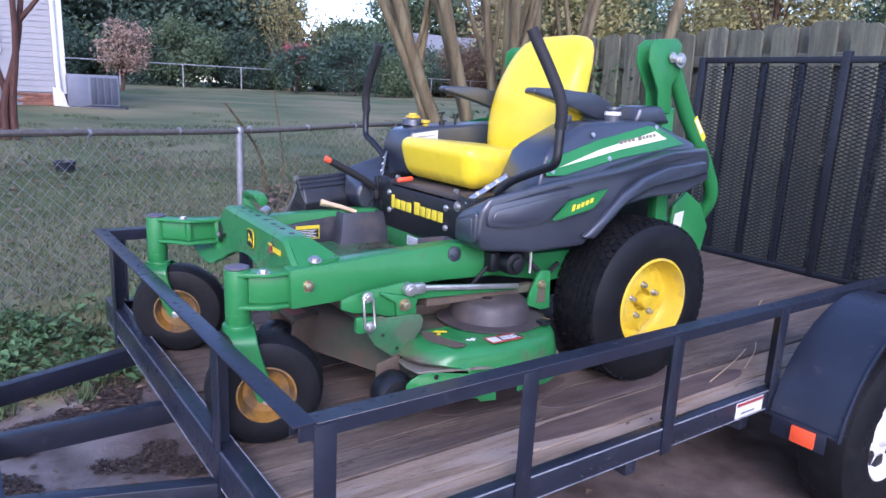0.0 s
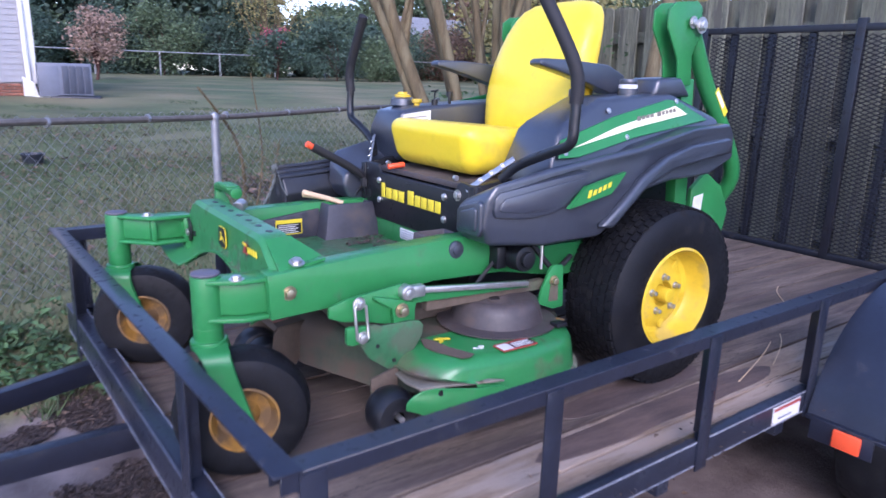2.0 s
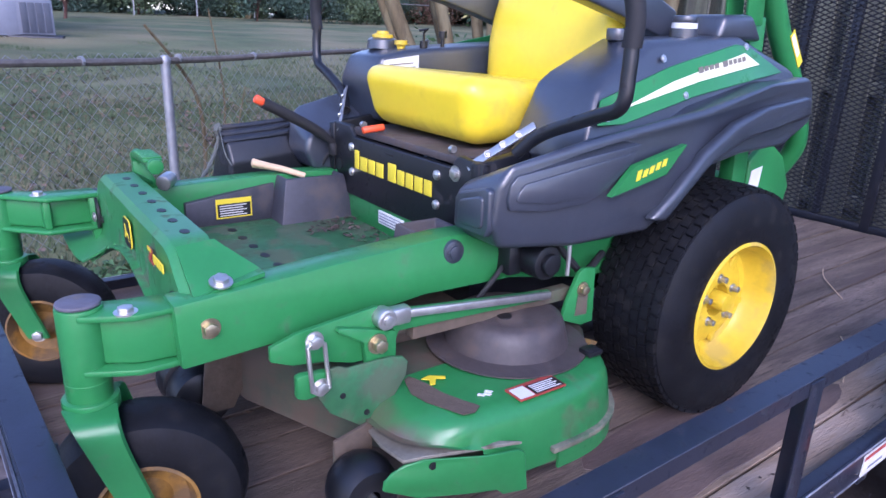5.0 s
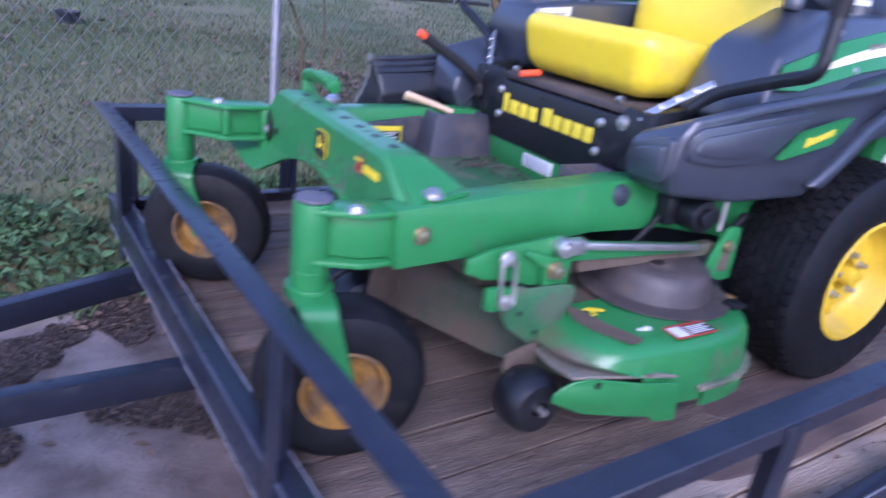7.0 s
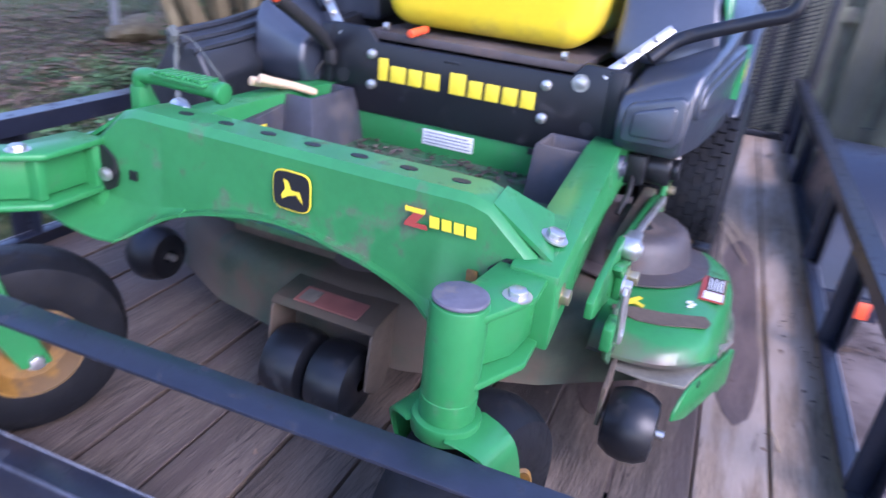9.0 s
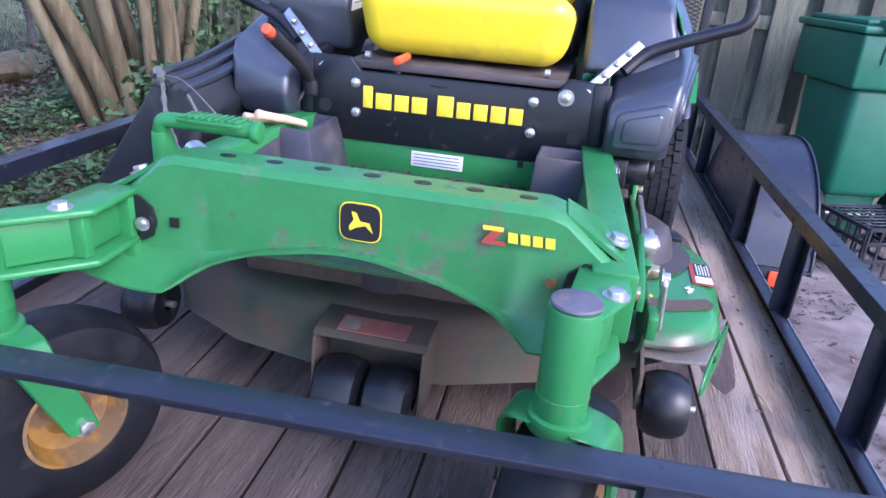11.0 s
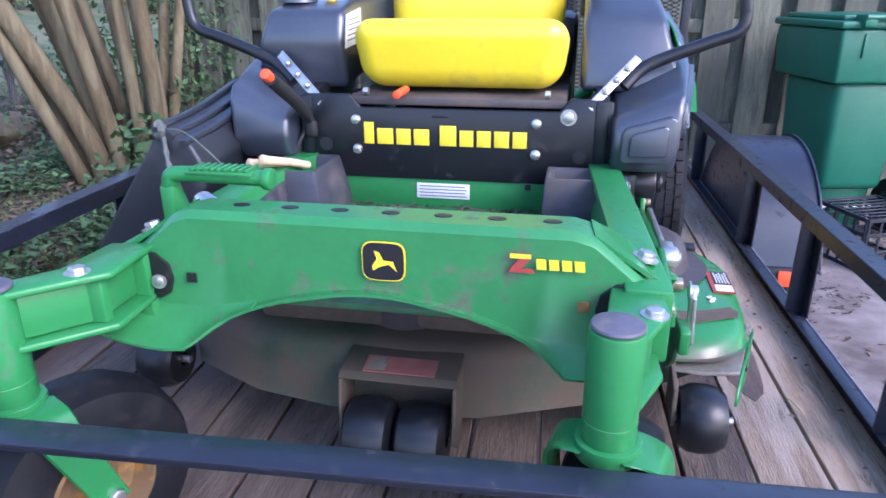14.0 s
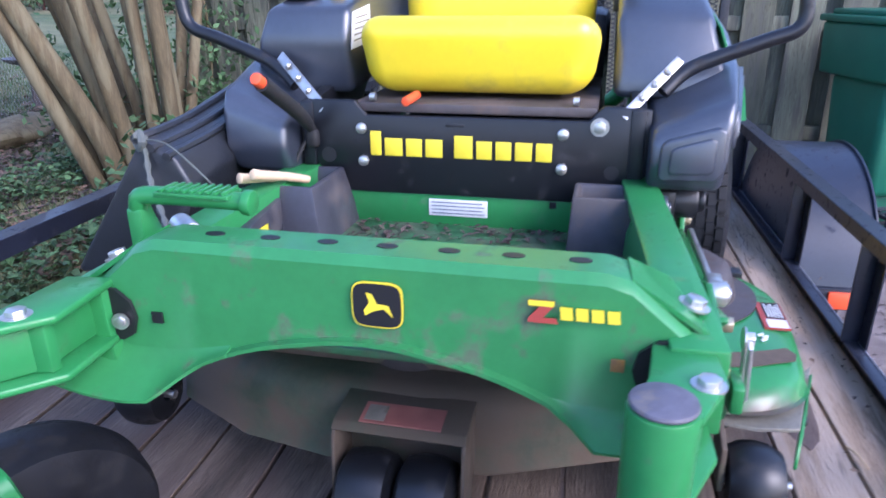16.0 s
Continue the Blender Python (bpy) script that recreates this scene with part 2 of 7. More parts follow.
def ground_material():
    m = material("lawn_and_dirt", (0.075, 0.108, 0.04), 0.95, vary=0.35, scale=1.2, fine=45, bump=0.5, bump_scale=60)
    nt = m.node_tree
    n, l = nt.nodes, nt.links
    b = n["Principled BSDF"]
    lawn = b.inputs["Base Color"].links[0].from_socket
    co = n.new("ShaderNodeTexCoord")
    sep = n.new("ShaderNodeSeparateXYZ")
    l.new(co.outputs["Object"], sep.inputs[0])
    wob = n.new("ShaderNodeTexNoise")
    wob.inputs["Scale"].default_value, wob.inputs["Detail"].default_value = 2.2, 6
    l.new(co.outputs["Object"], wob.inputs["Vector"])
    add = n.new("ShaderNodeMath")
    add.operation = "MULTIPLY_ADD"
    l.new(wob.outputs["Fac"], add.inputs[0])
    add.inputs[1].default_value = 0.9
    l.new(sep.outputs["Y"], add.inputs[2])
    edge = n.new("ShaderNodeMapRange")
    edge.inputs["From Min"].default_value, edge.inputs["From Max"].default_value = 1.72, 1.9
    l.new(add.outputs[0], edge.inputs["Value"])
    sp = n.new("ShaderNodeTexNoise")
    sp.inputs["Scale"].default_value, sp.inputs["Detail"].default_value = 5, 8
    l.new(co.outputs["Object"], sp.inputs["Vector"])
    cr = n.new("ShaderNodeValToRGB")
    cr.color_ramp.elements[0].position, cr.color_ramp.elements[0].color = 0.35, (0.082, 0.06, 0.054, 1)
    cr.color_ramp.elements[1].position, cr.color_ramp.elements[1].color = 0.65, (0.19, 0.148, 0.136, 1)
    l.new(sp.outputs["Fac"], cr.inputs["Fac"])
    # drive dirt: paler out past the trailer and ahead of it, darker under the bed
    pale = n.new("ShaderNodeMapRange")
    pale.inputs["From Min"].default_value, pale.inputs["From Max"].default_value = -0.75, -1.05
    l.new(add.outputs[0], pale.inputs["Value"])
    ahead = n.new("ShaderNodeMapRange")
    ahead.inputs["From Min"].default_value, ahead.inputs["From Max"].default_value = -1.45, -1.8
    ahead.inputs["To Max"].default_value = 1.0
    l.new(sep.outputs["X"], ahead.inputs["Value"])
    # the stronger of the two paling masks
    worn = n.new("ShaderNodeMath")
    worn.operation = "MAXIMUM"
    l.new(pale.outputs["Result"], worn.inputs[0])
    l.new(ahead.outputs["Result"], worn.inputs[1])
    drive_tone = n.new("ShaderNodeMix")
    drive_tone.data_type, drive_tone.blend_type = "RGBA", "MULTIPLY"
    l.new(worn.outputs[0], drive_tone.inputs[0])
    l.new(cr.outputs["Color"], drive_tone.inputs[6])
    drive_tone.inputs[7].default_value = (1.42, 1.52, 1.54, 1)
    # dry patches on the lawn
    dry = n.new("ShaderNodeTexNoise")
    dry.inputs["Scale"].default_value, dry.inputs["Detail"].default_value = 0.35, 6
    l.new(co.outputs["Object"], dry.inputs["Vector"])
    dm = n.new("ShaderNodeMapRange")
    dm.inputs["From Min"].default_value, dm.inputs["From Max"].default_value = 0.38, 0.66
    l.new(dry.outputs["Fac"], dm.inputs["Value"])
    mx0 = n.new("ShaderNodeMix")
    mx0.data_type = "RGBA"
    l.new(dm.outputs["Result"], mx0.inputs[0])
    l.new(lawn, mx0.inputs[6])
    mx0.inputs[7].default_value = (0.185, 0.165, 0.085, 1)
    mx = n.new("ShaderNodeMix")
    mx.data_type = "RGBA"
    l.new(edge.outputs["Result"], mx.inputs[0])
    l.new(drive_tone.outputs[2], mx.inputs[6])
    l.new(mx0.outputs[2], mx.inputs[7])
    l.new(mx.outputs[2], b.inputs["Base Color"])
    return m


GROUND = ground_material()


def muddy_front(m, at, spread, mud):
    """Dried mud caked over the front corner of a painted part, with a ragged border."""
    nt = m.node_tree
    n, l = nt.nodes, nt.links
    b = n["Principled BSDF"]
    paint = b.inputs["Base Color"].links[0].from_socket
    co = n.new("ShaderNodeTexCoord")
    sep = n.new("ShaderNodeSeparateXYZ")
    l.new(co.outputs["Object"], sep.inputs[0])
    tex = n.new("ShaderNodeTexNoise")
    tex.inputs["Scale"].default_value, tex.inputs["Detail"].default_value = 14, 9
    l.new(co.outputs["Object"], tex.inputs["Vector"])
    wob = n.new("ShaderNodeMath")
    wob.operation = "MULTIPLY_ADD"
    l.new(tex.outputs["Fac"], wob.inputs[0])
    wob.inputs[1].default_value = spread
    l.new(sep.outputs["X"], wob.inputs[2])
    low = n.new("ShaderNodeMath")
    low.operation = "MULTIPLY_ADD"
    l.new(sep.outputs["Z"], low.inputs[0])
    low.inputs[1].default_value = 0.6
    l.new(wob.outputs[0], low.inputs[2])
    fac = n.new("ShaderNodeMapRange")
    fac.inputs["From Min"].default_value, fac.inputs["From Max"].default_value = at + 0.03, at - 0.03
    l.new(low.outputs[0], fac.inputs["Value"])
    mx = n.new("ShaderNodeMix")
    mx.data_type = "RGBA"
    l.new(fac.outputs["Result"], mx.inputs[0])
    l.new(paint, mx.inputs[6])
    mx.inputs[7].default_value = (*mud, 1)
    l.new(mx.outputs[2], b.inputs["Base Color"])


muddy_front(DECK_PAINT, -0.43, 0.12, (0.105, 0.078, 0.056))
BARE_LIP = material("worn_bare_lip", (0.19, 0.185, 0.13), 0.75, vary=0.35, scale=20, dirt=(0.06, 0.13, 0.06), dirt_amount=0.35, dirt_scale=16)


# ---- mesh helpers ----
def link(name, bm, mat, parent=None, label="", smooth=True, angle=40):
    me = bpy.data.meshes.new(name)
    bm.normal_update()
    if smooth:
        for f in bm.faces:
            f.smooth = True
        for e in bm.edges:
            if len(e.link_faces) == 2 and e.calc_face_angle(0.0) > radians(angle):
                e.smooth = False
    bm.to_mesh(me)
    bm.free()
    for one in (mat if isinstance(mat, (list, tuple)) else [mat]):
        me.materials.append(one)
    ob = new(name, me)
    if parent is not None:
        ob.parent = parent
        m = parent.matrix_basis.copy()
        if parent.parent is not None:
            m = parent.parent.matrix_basis @ parent.matrix_parent_inverse @ m
        ob.matrix_parent_inverse = m.inverted()
    if label:
        ob["label"] = label
    return ob


def part(name, bm, mat, parent, label="", smooth=True, angle=40):
    """A mesh given in world coordinates, as a part of a thing or of a part."""
    return link(name, bm, mat, parent, label, smooth, angle)


def thing(name, at, label, category, group="", kind=""):
    ob = new(name)
    ob.empty_display_size = 0.1
    ob.matrix_basis = Matrix.Translation(at)
    return tagged(ob, label, category, group, kind)


def solid(name, bm, mat, label, category, group="", kind="", smooth=True):
    return tagged(link(name, bm, mat, None, "", smooth), label, category, group, kind)


def merge(*bms):
    out = bms[0]
    for b in bms[1:]:
        me = bpy.data.meshes.new("t")
        b.to_mesh(me)
        out.from_mesh(me)
        bpy.data.meshes.remove(me)
        b.free()
    return out


def bevel(bm, w, seg=2):
    if w > 0:
        es = [e for e in bm.edges if len(e.link_faces) == 2 and e.calc_face_angle(0.0) > radians(25)]
        bmesh.ops.bevel(bm, geom=es, offset=w, segments=seg, affect="EDGES", profile=0.5, clamp_overlap=True)
    return bm


def box(x0, y0, z0, x1, y1, z1, b=0.0, m=None, seg=2):
    bm = bmesh.new()
    bmesh.ops.create_cube(bm, size=1.0)
    bmesh.ops.scale(bm, vec=(abs(x1 - x0), abs(y1 - y0), abs(z1 - z0)), verts=bm.verts)
    bmesh.ops.translate(bm, vec=((x0 + x1) / 2, (y0 + y1) / 2, (z0 + z1) / 2), verts=bm.verts)
    bevel(bm, b, seg)
    if m is not None:
        bm.transform(m)
    return bm


def beam(p, q, w, h, b=0.003, up=(0, 0, 1)):
    """A bar of width w (level) and height h from p to q."""
    p, q = Vector(p), Vector(q)
    d = (q - p).normalized()
    side = d.cross(Vector(up)).normalized()
    top = side.cross(d)
    m = Matrix((side, d, top)).transposed().to_4x4()
    m.translation = (p + q) / 2
    return box(-w / 2, -(q - p).length / 2, -h / 2, w / 2, (q - p).length / 2, h / 2, b, m)


def cyl(p, q, r, r2=None, seg=20, b=0.0):
    p, q = Vector(p), Vector(q)
    bm = bmesh.new()
    bmesh.ops.create_cone(bm, cap_ends=True, segments=seg, radius1=r, radius2=r if r2 is None else r2, depth=(q - p).length)
    bevel(bm, b, 2)
    m = (q - p).to_track_quat("Z", "Y").to_matrix().to_4x4()
    m.translation = (p + q) / 2
    bm.transform(m)
    return bm


def prism(pts, axis, a, bb, b=0.0, seg=2, shift=None):
    """An outline in the two other axes, pushed from a to bb along axis. shift(u, v, w) may move each point."""
    bm = bmesh.new()

    def place(u, v, w):
        if shift:
            u, v, w = shift(u, v, w)
        return (w, u, v) if axis == "x" else (u, w, v) if axis == "y" else (u, v, w)

    lo = [bm.verts.new(place(u, v, a)) for u, v in pts]
    hi = [bm.verts.new(place(u, v, bb)) for u, v in pts]
    n = len(pts)
    bm.faces.new(lo[::-1])
    bm.faces.new(hi)
    for i in range(n):
        bm.faces.new((lo[i], lo[(i + 1) % n], hi[(i + 1) % n], hi[i]))
    bmesh.ops.recalc_face_normals(bm, faces=bm.faces)
    return bevel(bm, b, seg)


def spline(pts, n=6):
    """Points on a smooth curve through pts."""
    p = [Vector(v) for v in pts]
    out = []
    for i in range(len(p) - 1):
        p0, p1, p2, p3 = p[max(i - 1, 0)], p[i], p[i + 1], p[min(i + 2, len(p) - 1)]
        for k in range(n):
            t = k / n
            out.append(0.5 * ((2 * p1) + (p2 - p0) * t + (2 * p0 - 5 * p1 + 4 * p2 - p3) * t * t + (3 * p1 - p0 - 3 * p2 + p3) * t ** 3))
    return out + [p[-1]]


def tube(pts, r, seg=10, smooth_n=0, caps=True):
    """A round bar along pts; r is a number or a function of 0..1."""
    p = spline(pts, smooth_n) if smooth_n else [Vector(v) for v in pts]
    bm = bmesh.new()
    rings = []
    ref = Vector((0, 0, 1)) if abs((p[1] - p[0]).normalized().z) < 0.9 else Vector((1, 0, 0))
    for i, c in enumerate(p):
        d = (p[min(i + 1, len(p) - 1)] - p[max(i - 1, 0)]).normalized()
        u = (ref - d * ref.dot(d)).normalized()
        ref = u
        v = d.cross(u)
        rad = r(i / (len(p) - 1)) if callable(r) else r
        rings.append([bm.verts.new(c + (u * math.cos(a) + v * math.sin(a)) * rad) for a in (2 * math.pi * k / seg for k in range(seg))])
    for a, b_ in zip(rings, rings[1:]):
        for k in range(seg):
            bm.faces.new((a[k], a[(k + 1) % seg], b_[(k + 1) % seg], b_[k]))
    if caps:
        bm.faces.new(rings[0][::-1])
        bm.faces.new(rings[-1])
    return bm


def lathe(profile, seg=48, m=None):
    """profile: (radius, height) pairs turned round z."""
    bm = bmesh.new()
    rings = []
    for r, h in profile:
        rings.append([bm.verts.new((max(r, 1e-4) * math.cos(a), max(r, 1e-4) * math.sin(a), h)) for a in (2 * math.pi * k / seg for k in range(seg))])
    for a, b_ in zip(rings, rings[1:]):
        for k in range(seg):
            bm.faces.new((a[k], a[(k + 1) % seg], b_[(k + 1) % seg], b_[k]))
    bmesh.ops.remove_doubles(bm, verts=bm.verts, dist=2e-4)
    bmesh.ops.recalc_face_normals(bm, faces=bm.faces)
    if m is not None:
        bm.transform(m)
    return bm


def bolt(at, axis, r=0.011, h=0.008, washer=True):
    at, axis = Vector(at), Vector(axis).normalized()
    bm = cyl(at, at + axis * h, r, seg=6, b=0.0015)
    if washer:
        bm = merge(bm, cyl(at - axis * 0.001, at + axis * 0.002, r * 1.45, seg=16))
    return bm


def turn(axis_from, at):
    """Matrix that lays z along the given direction at a place."""
    m = Vector(axis_from).to_track_quat("Z", "Y").to_matrix().to_4x4()
    m.translation = at
    return m


# ---- ground ----
def ground_height(x, y):
    if y < 1.25:
        h = 0.0
    elif y < 2.3:
        t = (y - 1.25) / 1.05
        h = 0.3 * t * t * (3 - 2 * t)
    elif y < 15:
        h = 0.3 + 0.055 * (y - 2.3)
    else:
        h = 1.0 + 0.02 * (min(y, 60) - 15)
    if y > 1.25:
        h += 0.05 * noise.noise(Vector((x * 0.5, y * 0.5, 0)))
    return h + 0.012 * noise.noise(Vector((x * 2.3, y * 2.3, 5)))


def axis_steps(lo, hi, fine_lo, fine_hi, step):
    out = list(np.arange(fine_lo, fine_hi + 1e-6, step))
    s, v = step, fine_lo
    while v > lo:
        s *= 1.25
        v -= s
        out.insert(0, max(v, lo))
    s, v = step, fine_hi
    while v < hi:
        s *= 1.25
        v += s
        out.append(min(v, hi))
    return out


def build_ground():
    xs, ys = axis_steps(-600, 600, -5, 6, 0.2), axis_steps(-600, 900, -4, 8, 0.15)
    bm = bmesh.new()
    grid = [[bm.verts.new((x, y, ground_height(x, y))) for x in xs] for y in ys]
    for a, b in zip(grid, grid[1:]):
        for i in range(len(xs) - 1):
            bm.faces.new((a[i], a[i + 1], b[i + 1], b[i]))
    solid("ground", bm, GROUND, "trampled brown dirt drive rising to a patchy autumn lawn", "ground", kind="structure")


build_ground()

# ---- trailer ----
# Its own axes: u runs back along the bed, v across it, from the front corner on the walked side.
TRAILER_AT, TRAILER_YAW = Vector((-1.5, -0.99, 0.0)), 2.2
TM = Matrix.Translation(TRAILER_AT) @ pose(0, 0, 0, 0.7, 0, TRAILER_YAW) @ Matrix(((1, -0.022, 0, 0), (0, 1, 0, 0), (0, 0, 1, 0), (0, 0, 0, 1)))
BED_L, BED_W, BED_Z, RAIL_Z, FAR_Z = 3.85, 2.06, 0.5, 0.856, 0.872

trailer = thing("utility_trailer", TM @ Vector((1.9, 1.0, 0.0)), "dark blue-black steel utility trailer with plank bed and low side rails", "trailer")


def tpart(name, bm, mat=None, label="", parent=None, smooth=True):
    bm.transform(TM)
    return part(name, bm, mat or TRAILER, parent or trailer, label, smooth)


def angle_iron(p, q, leg, t, inward, hang=0.03, inner=False):
    """An angle bar: a flat top leg towards `inward` and a hanging leg on the outside."""
    p, q, n = Vector(p), Vector(q), Vector(inward)
    flat = beam(p + n * leg / 2, q + n * leg / 2, leg, t, 0.0015)
    at = n * (leg - t / 2 if inner else t / 2) - Vector((0, 0, hang / 2 + t / 2))
    return merge(flat, beam(p + at, q + at, t, hang, 0.0015))


Z = RAIL_Z


def channel(v, n, z, inner):
    """A bent rail: outer lip, flat top, inner lip."""
    pts = [(0, z + 0.003), (0.052, z + 0.003), (0.052, z - inner), (0.046, z - inner), (0.046, z - 0.003), (0.006, z - 0.003), (0.006, z - 0.033), (0, z - 0.033)]
    return prism([(v + n * a, b) for a, b in pts], "x", 0.002, BED_L, 0.0015, 1)


tpart("side_rail", channel(0, 1, Z, 0.038))
tpart("side_rail", channel(BED_W, -1, FAR_Z, 0.044))
tpart("front_rail", angle_iron((-0.012, -0.004, Z + 0.006), (-0.038, BED_W + 0.004, FAR_Z + 0.004), 0.052, 0.006, (1, 0, 0), 0.045, True))
for v, n, top_z in ((0, 1, Z), (BED_W, -1, FAR_Z)):
    low = tpart("lower_rail", merge(box(0, v + n * 0.001, 0.472, BED_L, v + n * 0.007, 0.546, 0.0015), box(0, v + n * 0.007, 0.540, BED_L, v + n * 0.038, 0.546, 0.001)))
    tpart("bright_edge", box(0.02, v - n * 0.0008, 0.5425, BED_L - 0.02, v + n * 0.0012, 0.5468), STEEL_EDGE, "worn bright edge of the rail", low)
    tpart("bright_edge", box(0.02, v - n * 0.0008, 0.4715, BED_L - 0.02, v + n * 0.0008, 0.4745), STEEL_EDGE, "worn bright edge of the rail", low)
    for u in (0.06, 0.63, 1.23, 1.82, 2.75, 3.3, 3.8):
        tpart("post", merge(box(u - 0.026, v - n * 0.004, 0.455, u + 0.026, v + n * 0.001, top_z - 0.003, 0.0012), box(u + 0.02, v + n * 0.001, 0.547, u + 0.026, v + n * 0.045, top_z - 0.003, 0.001)))
front = tpart("front_beam", merge(box(-0.004, 0.0, 0.455, 0.002, BED_W, 0.565, 0.0015), box(0.002, 0.0, 0.559, 0.05, BED_W, 0.565, 0.001)))
tpart("bright_edge", box(-0.0055, 0.02, 0.5625, 0.0, BED_W - 0.02, 0.5662), DULL_EDGE, "worn bright edge of the beam", front)
tpart("bright_edge", box(0.0475, 0.02, 0.5652, 0.0502, BED_W - 0.02, 0.5662), STEEL_EDGE, "worn bright edge of the beam", front)
tpart("bright_edge", box(-0.0055, 0.02, 0.4555, -0.0035, BED_W - 0.02, 0.4585), STEEL_EDGE, "worn bright edge of the beam", front)
for v in (0.52, 1.86):
    tpart("front_post", merge(box(-0.006, v - 0.03, 0.4, -0.001, v + 0.03, Z, 0.0012), box(-0.001, v + 0.024, 0.4, 0.04, v + 0.03, Z, 0.001)))
# cross members under the bed
for u in np.arange(0.5, BED_L, 0.6):
    tpart("cross_member", box(u - 0.025, 0.02, 0.41, u + 0.025, BED_W - 0.02, 0.46, 0.002))
# tongue
VM = 1.08
for v0 in (0.5, VM, 1.66):
    tip = VM + (v0 - VM) * 0.05
    tpart("tongue_beam", merge(beam((0.05, v0, 0.42), (-1.5, tip, 0.42), 0.005, 0.076), beam((0.05, v0 + 0.02, 0.4555), (-1.5, tip + 0.02, 0.4555), 0.045, 0.005)))
plate_ = tpart("tongue_plate", box(-0.62, 0.66, 0.46, -0.485, 1.50, 0.468, 0.002))
tpart("plate_label", box(-0.552, 0.965, 0.468, -0.494, 1.12, 0.4695), WHITE, "white paper label", plate_)
tpart("coupler", merge(box(-1.75, VM - 0.045, 0.40, -1.42, VM + 0.045, 0.47, 0.02), cyl((-1.72, VM, 0.38), (-1.72, VM, 0.49), 0.05, b=0.01)))


def fender(v0, n):
    """A rounded wheel guard over the side of the bed."""
    uc, r = 2.3, 0.45
    arc = [(uc + r * 1.12 * math.cos(a), 0.35 + r * math.sin(a) * 1.12) for a in np.linspace(math.pi - 0.2, 0.2, 22)]
    outer = arc
    inner = [(uc + (u - uc) * 0.985, 0.35 + (z - 0.35) * 0.985) for u, z in outer]
    shell = prism(outer + inner[::-1], "y", v0 - n * 0.02, v0 - n * 0.25, 0.0)
    wall = prism(outer, "y", v0 - n * 0.008, v0 - n * 0.02, 0.0)
    lip = prism([(uc + (u - uc) * 1.02, 0.35 + (z - 0.35) * 1.02) for u, z in outer] + inner[::-1], "y", v0 - n * 0.25, v0 - n * 0.258, 0.001)
    return merge(shell, wall, lip)


for v0, n in ((0.0, 1), (BED_W, -1)):
    f = tpart("fender", fender(v0, n), FENDER_PAINT, "faded slate-blue wheel guard")
    tpart("fender_step", merge(box(1.79, v0 - n * 0.01, 0.462, 1.87, v0 - n * 0.25, 0.47, 0.002), box(1.79, v0 - n * 0.03, 0.395, 1.796, v0 - n * 0.22, 0.464, 0.002)), parent=f)
    tpart("reflector", box(1.776, v0 - n * 0.105, 0.402, 1.79, v0 - n * 0.188, 0.462, 0.005), ORANGE, "orange side reflector", f)
    tyre = tpart("wheel", lathe([(0.19, -0.1), (0.2, -0.105), (0.3, -0.1), (0.335, -0.08), (0.345, -0.04), (0.345, 0.04), (0.335, 0.08), (0.3, 0.1), (0.2, 0.105), (0.19, 0.1), (0.19, -0.1)], 56, turn((0, n, 0), (2.3, v0 - n * 0.135, 0.345))), RUBBER)
    hub = lathe([(0.19, -0.09), (0.195, -0.1), (0.18, -0.09), (0.17, -0.06), (0.15, -0.055), (0.06, -0.075), (0.045, -0.1), (0.0, -0.1)], 40, turn((0, n, 0), (2.3, v0 - n * 0.135, 0.345)))
    tpart("rim", hub, WHITE, "white spoked steel rim", tyre)
    for k in range(8):
        a = k * math.pi / 4
        tpart("rim_slot", prism([(2.3 + math.cos(a + d) * r, 0.345 + math.sin(a + d) * r) for d, r in ((-0.16, 0.1), (0.16, 0.1), (0.2, 0.145), (-0.2, 0.145))], "y", v0 - n * 0.208, v0 - n * 0.19), BLACK, "", tyre)

# ramp gate at the back, standing up
gate = thing("ramp_gate", TM @ Vector((BED_L + 0.04, BED_W / 2, BED_Z)), "upright black steel mesh ramp gate at trailer rear", "gate")
GU, GZ0, GZ1, GV = BED_L + 0.04, 0.49, 1.848, -0.09


def gpart(name, bm, mat=None, label="", smooth=True):
    bm.transform(TM @ Matrix.Translation((0, GV, 0)))
    return part(name, bm, mat or GATE_PAINT, gate, label, smooth)


for v in (0.06, BED_W / 2, BED_W - 0.06):
    gpart("upright", box(GU - 0.02, v - 0.025, GZ0, GU + 0.02, v + 0.025, GZ1 + 0.03 * (v == BED_W / 2), 0.003))
for z in (GZ0 + 0.02, 1.0, GZ1 - 0.02):
    if z != 1.0:
        gpart("cross_bar", box(GU - 0.018, 0.085, z - 0.02, GU + 0.018, BED_W - 0.085, z + 0.02, 0.003))
for v in (0.32, 0.57, 0.82, 1.30, 1.55, 1.80):
    gpart("rib", box(GU + 0.0, v - 0.02, GZ0 + 0.04, GU + 0.035, v + 0.02, GZ1 - 0.04, 0.003))


